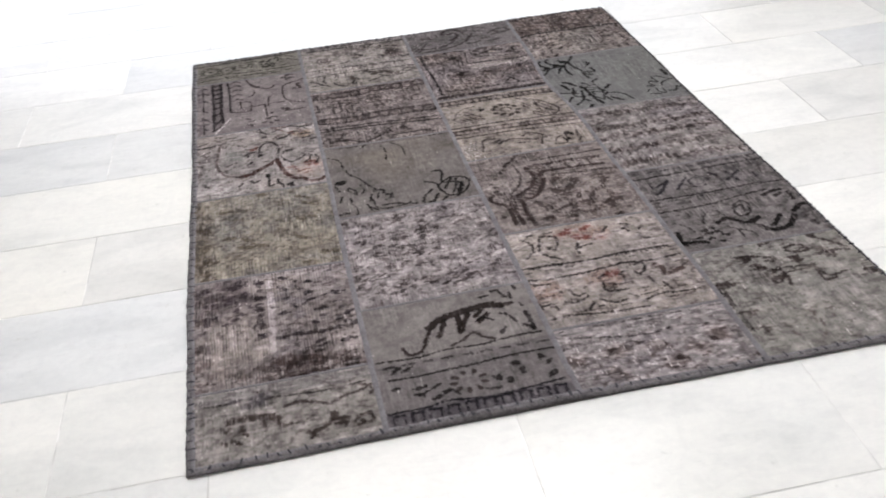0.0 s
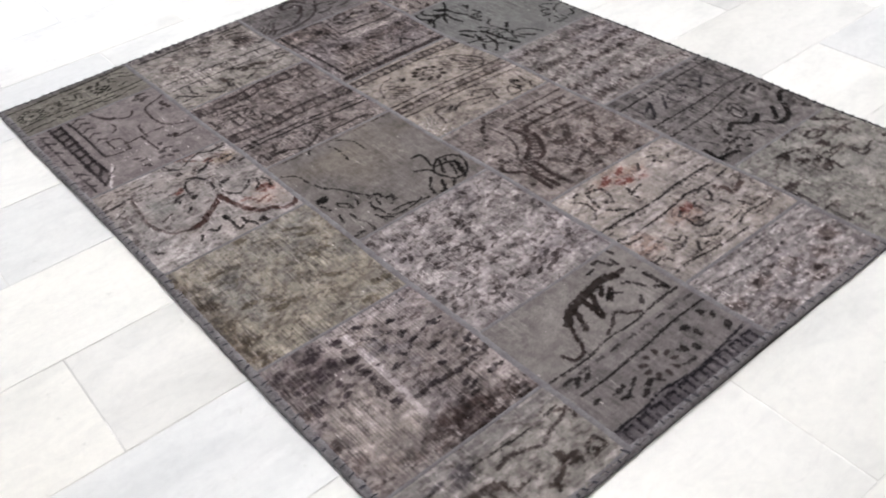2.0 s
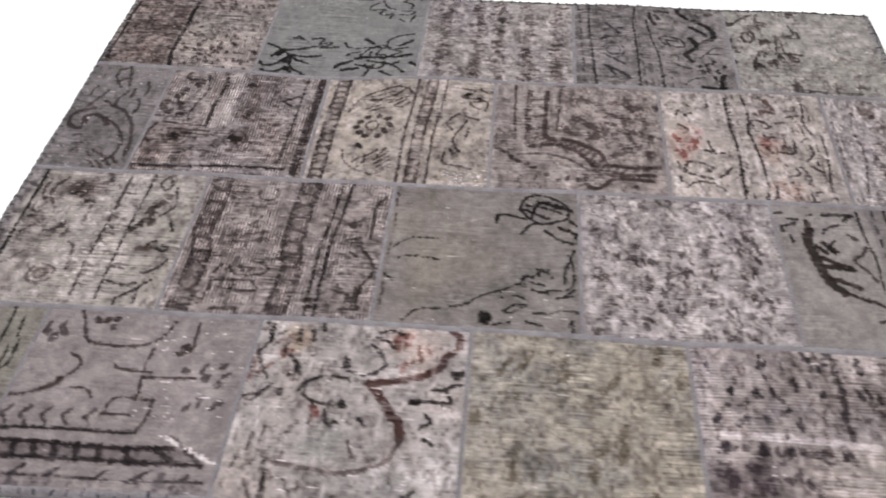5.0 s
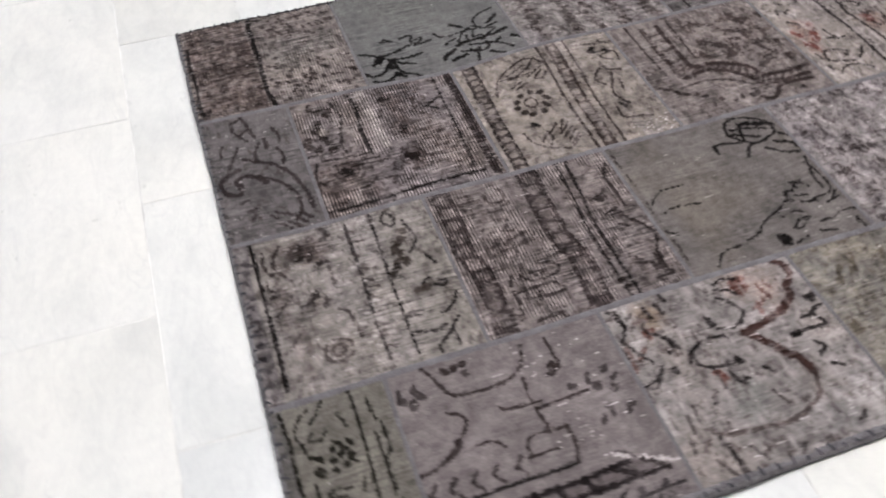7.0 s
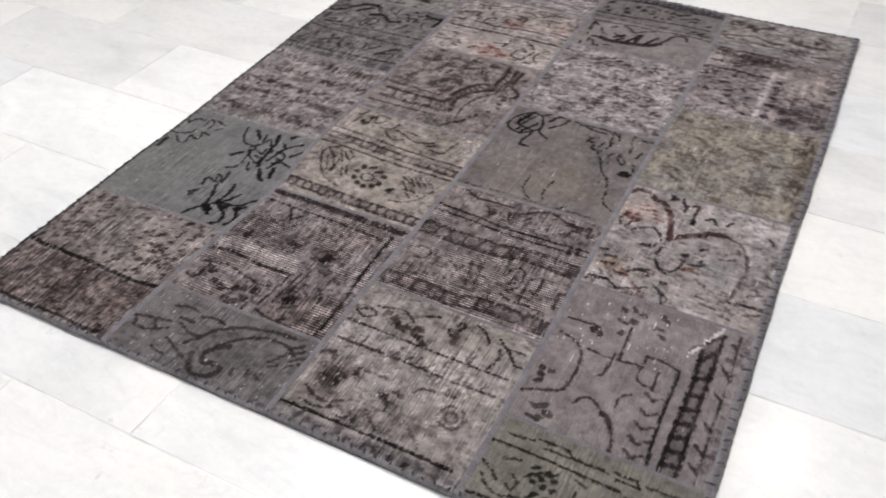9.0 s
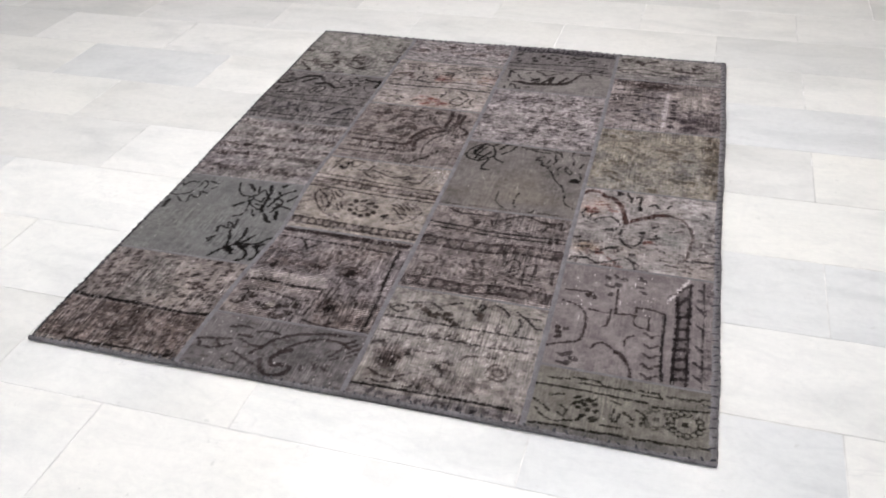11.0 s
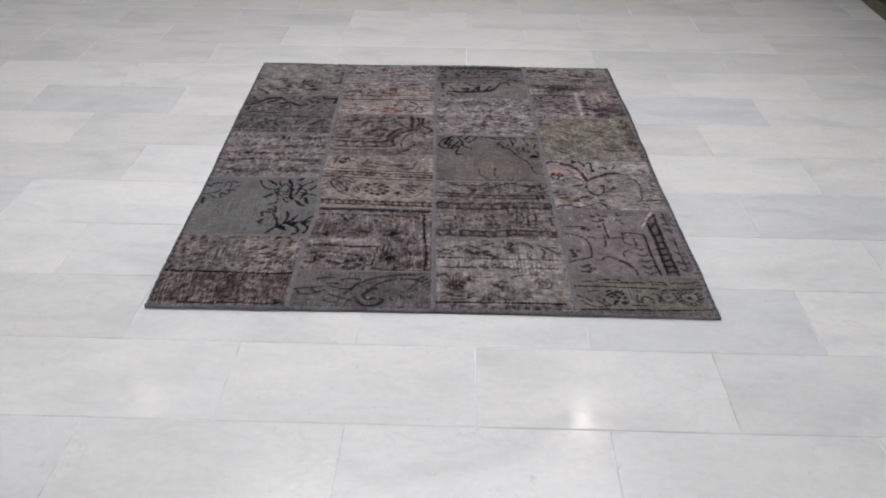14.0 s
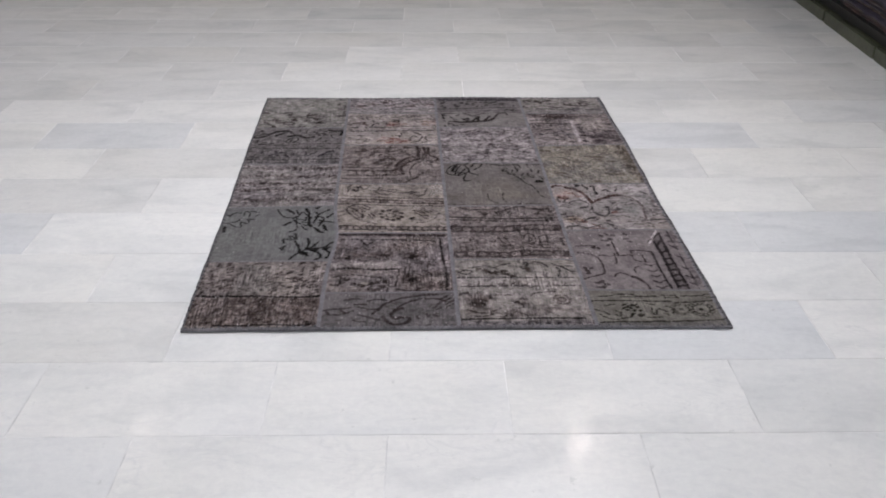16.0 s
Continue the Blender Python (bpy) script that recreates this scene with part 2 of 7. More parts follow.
class Weave:
    """One square of old carpet: its knots, their dye and their pile."""

    def __init__(self, u0, u1, v0, v1, base, seed, blotch=0.16, tint=None):
        self.box, self.seed, self.draws = (u0, u1, v0, v1), seed, 0
        nu, nv = round((u1 - u0) / KNOT) + 1, round((v1 - v0) / KNOT) + 1
        self.u, self.v = np.meshgrid(np.linspace(u0, u1, nu), np.linspace(v0, v1, nv))
        self.rng = np.random.RandomState(seed)
        self.rgb = np.ones((nv, nu, 3)) * base
        big, mid = self.noise(0.09, 0.09), self.noise(0.022, 0.022)
        self.rgb *= (1 + blotch * 1.4 * (big - 0.5) + blotch * (mid - 0.5))[..., None]
        if tint:
            self.ink(np.clip(self.noise(0.11, 0.07) * 2.4 - 1.0, 0, 1), tint, 0.7)
        i, j = np.floor(self.u / 0.0042).astype(int), np.floor(self.v / 0.0042).astype(int)
        self.knot = np.random.RandomState(seed + 3).rand(8192)[(i * 7919 + j * 104729 + i * j * 13) % 8192]
        self.calm = 1.0
        self.ku, self.kv = (np.floor(self.u / 0.0036) + 0.5) * 0.0036, (np.floor(self.v / 0.0036) + 0.5) * 0.0036
        self.ku, self.kv = 0.2 * self.u + 0.8 * self.ku, 0.2 * self.v + 0.8 * self.kv
        self.thread = 0.6 * value_noise(self.u, self.v, 0.0028, 0.05, seed + 7) + 0.4 * value_noise(self.u, self.v, 0.0022, 0.014, seed + 8)
        self.thread = np.clip(self.thread * 1.8 - 0.4, 0, 1)

    def noise(self, cu, cv=None):
        self.draws += 1
        return value_noise(self.u, self.v, cu, cv or cu, self.seed * 97 + self.draws)

    def ink(self, mask, colour, alpha=1.0):
        a = (np.clip(mask, 0, 1) * alpha)[..., None]
        self.rgb = self.rgb * (1 - a) + np.array(colour) * a

    def broken(self, gaps):
        """Where worn knots have fallen out of a line."""
        return 1 - np.clip((self.noise(0.009) * 0.6 + self.noise(0.03) * 0.4 - (1 - gaps)) * 14, 0, 0.85)

    def window(self, points, reach):
        """The knots round some points."""
        lo, hi = np.min(points, 0) - reach, np.max(points, 0) + reach
        iu = ((self.u[0] > lo[0]) & (self.u[0] < hi[0])).nonzero()[0]
        iv = ((self.v[:, 0] > lo[1]) & (self.v[:, 0] < hi[1])).nonzero()[0]
        if not len(iu) or not len(iv):
            return None
        return slice(iv[0], iv[-1] + 1), slice(iu[0], iu[-1] + 1)

    def line(self, points, width=0.005, colour=DARK, alpha=0.85, gaps=0.3, smooth=True):
        """A drawn line, knot by knot, with worn knots missing."""
        path = glide(points) if smooth and len(points) > 2 else [tuple(p) for p in points]
        w = self.window(path, width + 0.012)
        if w is None:
            return
        self.draws += 1
        u, v, seed = self.u[w], self.v[w], self.seed * 97 + self.draws
        d = np.full(u.shape, 9.0)
        for (a, b), (c, e) in zip(path[:-1], path[1:]):
            du, dv = c - a, e - b
            s = np.clip(((self.ku[w] - a) * du + (self.kv[w] - b) * dv) / (du * du + dv * dv + 1e-12), 0, 1)
            d = np.minimum(d, np.hypot(self.ku[w] - a - s * du, self.kv[w] - b - s * dv))
        d = d + (value_noise(u, v, 0.006, 0.006, seed) - 0.5) * 0.0036 + (self.knot[w] - 0.5) * 0.0032
        worn = 1 - np.clip((value_noise(u, v, 0.009, 0.009, seed + 11) * 0.6 + value_noise(u, v, 0.03, 0.03, seed + 12) * 0.4 - (1 - gaps)) * 14, 0, 0.85)
        m = (np.clip((0.42 * width - d) / 0.0028 + 0.5, 0, 1) * worn * alpha)[..., None]
        self.rgb[w] = self.rgb[w] * (1 - m) + np.array(colour) * m

    def lines(self, many, *rest, **more):
        for points in many:
            self.line(points, *rest, **more)

    def across(self, v, width=0.005, colour=DARK, alpha=0.9, gaps=0.3, wave=0.006, lean=0.0):
        """A stripe from side to side that wanders a little."""
        u0, u1 = self.box[:2]
        mid = v + lean * (self.u - u0) + wave * 2 * (value_noise(self.u, self.u * 0, 0.09, 1, self.seed + 5) - 0.5)
        d = np.abs(self.v - mid) + (self.noise(0.006) - 0.5) * 0.0025 + (self.knot - 0.5) * 0.003
        self.ink(np.clip((width / 2 - d) / 0.0026 + 0.5, 0, 1) * self.broken(gaps), colour, alpha)

    def band(self, v0, v1, colour, alpha=0.8, soft=0.004, u0=-1, u1=9):
        w = (self.noise(0.05) - 0.5) * 0.01
        m = np.clip((self.v + w - v0) / soft, 0, 1) * np.clip((v1 - self.v - w) / soft, 0, 1) * np.clip((self.u + w - u0) / soft, 0, 1) * np.clip((u1 - self.u - w) / soft, 0, 1)
        self.ink(m * (0.75 + 0.5 * (self.noise(0.012) - 0.3)), colour, alpha)

    def blob(self, u, v, ru, rv, colour=DARK, alpha=0.85, turn=0.0, ragged=0.5):
        w = self.window([(u, v)], 2 * max(ru, rv))
        if w is None:
            return
        self.draws += 1
        c, s = math.cos(turn), math.sin(turn)
        du, dv = self.ku[w] - u, self.kv[w] - v
        d = np.hypot((du * c + dv * s) / ru, (dv * c - du * s) / rv) + ragged * (value_noise(self.u[w], self.v[w], 0.007, 0.007, self.seed * 97 + self.draws) - 0.5) + 0.25 * (self.knot[w] - 0.5)
        m = (np.clip((1 - d) * 3.5, 0, 1) * alpha)[..., None]
        self.rgb[w] = self.rgb[w] * (1 - m) + np.array(colour) * m

    def dabs(self, points, ru, rv, colour=DARK, alpha=0.8, turn=0.0, ragged=0.8):
        """Small ragged marks of one size."""
        for k, (u, v) in enumerate(points):
            f = 1 + 0.25 * math.sin(7.3 * k + 40 * u)
            self.blob(u, v, ru * f, rv * (2 - f), colour, alpha, turn + 0.35 * math.sin(5.1 * k + 30 * v), ragged)

    def beads(self, path, height, pitch, colour=DARK, inside=BEIGE, alpha=0.8):
        """A guard stripe: a dark band between two lines, with a row of pale beads in it."""
        line = np.array(glide(path, 12))
        self.line(path, height * 1.2, colour, 0.72, 0.15)
        for side in (-0.56, 0.56):
            self.line([(u, v + side * height) for u, v in path], 0.007, colour, 0.85, 0.12)
        run = np.r_[0, np.cumsum(np.hypot(*np.diff(line, axis=0).T))]
        for k in range(int(run[-1] / pitch)):
            at = (k + 0.5) * pitch
            u, v = np.interp(at, run, line[:, 0]), np.interp(at, run, line[:, 1])
            self.blob(u, v, pitch * 0.42 * (1 + 0.12 * math.sin(3.1 * k)), height * 0.46, inside, alpha * (0.85 + 0.15 * math.sin(1.7 * k)), 0.0, 0.6)

    def dashes(self, v0, v1, pitch, length, width=0.006, colour=DARK, alpha=0.75, skew=0.0):
        """A ruled row of short bars from side to side."""
        u, k = self.box[0] + 0.012, 0
        while u < self.box[1] - length:
            v = v0 + (v1 - v0) * (u - self.box[0]) / (self.box[1] - self.box[0])
            self.line([(u, v), (u + length * (1 + 0.2 * math.sin(9 * k)), v + skew)], width, colour, alpha * (0.8 + 0.2 * math.sin(4 * k)), 0.3)
            u, k = u + pitch, k + 1

    def ticks(self, count, length, width, colour=BROWN, alpha=0.7, area=None, turn=0.0, spread=0.25):
        """Short rubbed marks that mostly run one way."""
        u0, u1, v0, v1 = area or self.box
        for _ in range(count):
            u, v = self.rng.uniform(u0, u1), self.rng.uniform(v0, v1)
            a, n = turn + self.rng.uniform(-spread, spread), length * self.rng.uniform(0.4, 1.3) / 2
            c, s = n * math.cos(a), n * math.sin(a)
            self.patchwise([(u - c, v - s), (u + 0.3 * s, v), (u + c, v + s)], width * self.rng.uniform(0.6, 1.3), colour, alpha * self.rng.uniform(0.5, 1.0))

    def shade(self, points, ru, rv, colour, alpha=0.4):
        """Soft faded areas of another tone."""
        for u, v in points:
            d = np.hypot((self.u - u) / ru, (self.v - v) / rv) + 0.9 * (self.noise(0.03) - 0.5) + 0.5 * (self.noise(0.01) - 0.5)
            self.ink(np.clip((1.1 - d) * 1.6, 0, 1), colour, alpha)

    def ring(self, u, v, ru, rv, width=0.004, colour=DARK, alpha=0.85, gaps=0.35, start=0.0, sweep=6.283):
        n = 14
        self.line([(u + ru * math.cos(start + sweep * k / n), v + rv * math.sin(start + sweep * k / n)) for k in range(n + 1)], width, colour, alpha, gaps)

    def spots(self, count, size, colour=DARK, alpha=0.8, area=None, stretch=1.6, turn=None):
        u0, u1, v0, v1 = area or self.box
        for _ in range(count):
            u, v = self.rng.uniform(u0, u1), self.rng.uniform(v0, v1)
            r = size * self.rng.uniform(0.5, 1.5)
            ang = self.rng.uniform(0, 3.14) if turn is None else turn + self.rng.uniform(-0.4, 0.4)
            near = (np.abs(self.u[0] - u) < 4 * r).nonzero()[0], (np.abs(self.v[:, 0] - v) < 4 * r).nonzero()[0]
            if not len(near[0]) or not len(near[1]):
                continue
            su, sv = slice(near[0][0], near[0][-1] + 1), slice(near[1][0], near[1][-1] + 1)
            a = (self.u[sv, su] - u) * math.cos(ang) + (self.v[sv, su] - v) * math.sin(ang)
            b = (self.v[sv, su] - v) * math.cos(ang) - (self.u[sv, su] - u) * math.sin(ang)
            d = np.hypot(a / (r * stretch), b / r) + 0.7 * (self.rng.rand(*a.shape) - 0.5)
            m = (np.clip((1 - d) * 3, 0, 1) * alpha)[..., None]
            self.rgb[sv, su] = self.rgb[sv, su] * (1 - m) + np.array(colour) * m

    def patchwise(self, pts, width, colour, alpha):
        """A short smooth line, drawn only on the knots round it."""
        w = self.window(pts, 0.02)
        if w is None:
            return
        uu, vv = self.ku[w], self.kv[w]
        d, line = np.full(uu.shape, 9.0), glide(pts, 3)
        for (a, b), (c, e) in zip(line[:-1], line[1:]):
            du, dv = c - a, e - b
            s = np.clip(((uu - a) * du + (vv - b) * dv) / (du * du + dv * dv + 1e-12), 0, 1)
            d = np.minimum(d, np.hypot(uu - a - s * du, vv - b - s * dv))
        m = (np.clip((width / 2 - d + (self.knot[w] - 0.5) * 0.0045) / 0.0028 + 0.5, 0, 1) * alpha)[..., None]
        self.rgb[w] = self.rgb[w] * (1 - m) + np.array(colour) * m

    def wear(self, amount, colour=LIGHT, cu=0.05, cv=0.09, level=0.5, ribs=True):
        """Pile worn down to the pale warp, thread by thread along the length."""
        low = np.clip((self.noise(cu, cv) * 0.65 + self.noise(cu / 4, cv / 3) * 0.35 - level) * 5, 0, 1)
        strand = np.clip(self.noise(0.004, 0.05) * 1.6 - 0.35, 0, 1)
        self.ink(low * (self.thread if ribs else 1) * strand, colour, amount)

    def ribs(self, amount, cu=0.1, cv=0.1, level=0.45):
        """Bare warp: pale and dark threads side by side along the length."""
        m = np.clip((self.noise(cu, cv) * 0.6 + self.noise(cu / 3, cv / 3) * 0.4 - level) * 4, 0, 1)
        self.rgb *= (1 + amount * m * (self.thread * 1.9 - 0.95) * (0.6 + 0.6 * self.noise(0.004, 0.03)))[..., None]

    def rows(self, amount, cu=0.07, cv=0.05, level=0.46, warp=True):
        """Bare foundation: dark and pale threads side by side, along the length (the warp) or across it."""
        m = np.clip((self.noise(cu, cv) * 0.65 + self.noise(cu / 4, cv / 3) * 0.35 - level) * 5, 0, 1)
        turn = 2 * math.pi * ((self.u if warp else self.v) + 0.004 * self.noise(0.08, 0.08)) / 0.0066
        self.rgb *= np.clip(1 + amount * m * np.sin(turn) * (0.1 + 1.6 * self.noise(0.008, 0.006)), 0.25, 2.2)[..., None]

    def streaks(self, amount, colour=LIGHT, length=0.09, width=0.008, level=0.55):
        """Pale abrasion running from side to side."""
        m = np.clip((self.noise(length, width) * 0.6 + self.noise(length / 4, width * 0.7) * 0.4 - level) * 6, 0, 1)
        self.ink(m, colour, amount)

    def flecks(self, count, colour=WHITE, alpha=0.6, area=None):
        """Single bare warp ends that stand out white."""
        u0, u1, v0, v1 = area or self.box
        nv, nu = self.u.shape
        for _ in range(int(count * 0.6)):
            i = int((self.rng.uniform(u0, u1) - self.box[0]) / KNOT)
            j = int((self.rng.uniform(v0, v1) - self.box[2]) / KNOT)
            if 0 <= i < nu and 0 <= j < nv:
                n, a = self.rng.randint(1, 5) + (self.rng.randint(3, 9) if self.rng.rand() < 0.12 else 0), alpha * self.rng.uniform(0.35, 0.8)
                self.rgb[j : j + n, i] = self.rgb[j : j + n, i] * (1 - a) + np.array(colour) * a

    def finish(self, name, label, parent, lift=0.0):
        grain = self.rng.rand(*self.u.shape)
        self.rgb *= (1 + self.calm * (0.4 * (self.noise(0.014, 0.012) - 0.5) + 0.24 * (self.noise(0.007, 0.006) - 0.5) + 0.3 * (self.noise(0.03, 0.028) - 0.5) + 0.2 * (self.noise(0.06, 0.06) - 0.5)))[..., None]
        worn = np.clip(self.noise(0.05) * 2.5 - 0.7, 0, 1)
        self.ink(np.clip(self.noise(0.009, 0.006) * 3.2 - 1.85, 0, 1) * np.clip(self.noise(0.04) * 2.6 - 0.6, 0, 1), BROWN, 0.4 * self.calm**2)
        self.ink(np.clip(self.noise(0.005, 0.014) * 3.0 - 1.8, 0, 1) * worn, LIGHT, 0.32 * self.calm)
        self.ink(np.clip(self.noise(0.0032, 0.03) * 3.0 - 1.9, 0, 1) * worn, (0.3, 0.285, 0.28), 0.26 * self.calm)
        self.rgb *= (0.9 + 0.2 * grain)[..., None]
        self.rgb *= (1 + 0.18 * (self.thread - 0.5) * np.clip(self.noise(0.06) * 2 - 0.6, 0, 1))[..., None]
        self.rgb = np.clip(self.rgb * DYE, 0.004, 0.8)
        lum = self.rgb.mean(-1)
        self.rgb *= ((lum / 0.125) ** np.where(lum < 0.125, VIGOUR_DARK, VIGOUR))[..., None]
        z = RUG_TOP + lift + 0.0009 * (grain - 0.5) + 0.0012 * (self.noise(0.03) - 0.5) - 0.0012 * np.clip(lum * 4 - 0.5, 0, 1)
        u0, u1, v0, v1 = self.box
        rim = np.minimum(np.minimum(self.u - u0, u1 - self.u), np.minimum(self.v - v0, v1 - self.v))
        z -= 0.0022 * np.clip(1 - rim / 0.007, 0, 1) ** 2
        z += rug_swell(self.u, self.v)
        x, y = rug_place(self.u, self.v)
        nv, nu = self.u.shape
        co = np.stack([x, y, z], -1).reshape(-1, 3)
        k = np.arange(nv * nu).reshape(nv, nu)
        faces = np.stack([k[:-1, :-1], k[:-1, 1:], k[1:, 1:], k[1:, :-1]], -1).reshape(-1, 4)
        me = bpy.data.meshes.new(name)
        me.vertices.add(len(co))
        me.vertices.foreach_set("co", co.ravel())
        me.loops.add(faces.size)
        me.loops.foreach_set("vertex_index", faces.ravel())
        me.polygons.add(len(faces))
        me.polygons.foreach_set("loop_start", np.arange(len(faces)) * 4)
        me.polygons.foreach_set("loop_total", np.full(len(faces), 4))
        dye = me.attributes.new("dye", "FLOAT_COLOR", "POINT")
        dye.data.foreach_set("color", np.c_[self.rgb.reshape(-1, 3), np.ones(len(co))].ravel())
        me.update()
        me.materials.append(WOOL)
        ob = new(name, me)
        ob.parent = parent
        return tagged(ob, label)


RUG_TOP, DYE, VIGOUR, VIGOUR_DARK = 0.0085, np.array((0.94, 0.89, 0.896)), 0.55, 0.92


def rug_place(u, v):
    """From the rug's own width and length to the floor: a little out of square, with an uneven edge."""
    u = u + 0.02 * np.exp(-(((u - 0.4) / 0.11) ** 2) - ((v - 0.55) / 0.17) ** 2)
    return u - (LEAN_U + 0.0055 - 0.0105 * u / RUG_W) * v + 0.004 * np.sin(v * 5.1 + 0.6) * (u / RUG_W - 0.4), v + 0.005 * np.sin(u * 4.3 + 1.0) * (v / RUG_L - 0.5)


def rug_swell(u, v):
    """The low waves of a rug that has been folded."""
    return 0.0022 * np.sin(u * 7.1 + 2.2 * v) * np.sin(v * 5.3 + 0.7) + 0.0016 * np.sin(v * 15.0 + u * 3.0) + 0.0026


rug = tagged(new("patchwork_rug"), "worn grey patchwork rug of overdyed carpet squares lying on marble", "rug")
C0, C1, C2, C3, C4 = 0.006, 0.387, 0.789, 1.185, 1.569
GAP = 0.003


# ---- first column ----
def patch_two_bands():
    w = Weave(C0, C1, 0.004, 0.395, (0.15, 0.134, 0.127), 11, 0.2, BEIGE)
    w.band(0.02, 0.165, (0.1, 0.076, 0.07), 0.8)
    w.shade([(0.136, 0.115), (0.221, 0.096), (0.345, 0.118)], 0.06, 0.045, UMBER, 0.5)
    w.ticks(340, 0.009, 0.0055, BROWN, 0.65, (C0, C1, 0.03, 0.155), 0.8, 1.4)
    w.ticks(150, 0.009, 0.005, BEIGE, 0.55, (C0, C1, 0.03, 0.155), 0.8, 1.4)
    w.line([(0.011, 0.182), (0.048, 0.176), (0.09, 0.177), (0.144, 0.175), (0.185, 0.177), (0.239, 0.174), (0.289, 0.172), (0.336, 0.172), (0.38, 0.18)], 0.013, DARK, 0.92, 0.1)
    w.ticks(40, 0.012, 0.006, BROWN, 0.7, (C0, C1, 0.15, 0.172), 1.2, 0.4)
    w.dabs([(0.091, 0.267), (0.156, 0.3), (0.204, 0.305), (0.258, 0.308), (0.24, 0.291), (0.091, 0.24), (0.115, 0.268), (0.277, 0.286), (0.264, 0.274), (0.309, 0.278), (0.316, 0.288), (0.35, 0.299), (0.291, 0.27), (0.26, 0.244), (0.225, 0.215), (0.317, 0.256), (0.336, 0.261), (0.309, 0.227), (0.34, 0.232), (0.281, 0.35), (0.349, 0.346)], 0.008, 0.0045, BROWN, 0.75, 0.3)
    w.spots(190, 0.0048, BROWN, 0.7, (C0, C1, 0.19, 0.385), 1.7, 0.5)
    w.line([(0.091, 0.018), (0.154, 0.015), (0.217, 0.018), (0.264, 0.019), (0.316, 0.015), (0.363, 0.017)], 0.012, DARK, 0.85, 0.2)
    w.ticks(40, 0.014, 0.006, BROWN, 0.7, (C0, C1, 0.008, 0.035), 1.3, 0.4)
    w.wear(0.4, LIGHT, 0.04, 0.07, 0.54)
    w.shade([(0.182, 0.244), (0.172, 0.331)], 0.07, 0.05, (0.15, 0.15, 0.14), 0.4)
    w.ribs(0.35, 0.08, 0.1, 0.45)
    w.rows(0.25, warp=False)
    w.flecks(160)
    return w.finish("patch", "brown carpet square of a dark and a speckled band", rug)


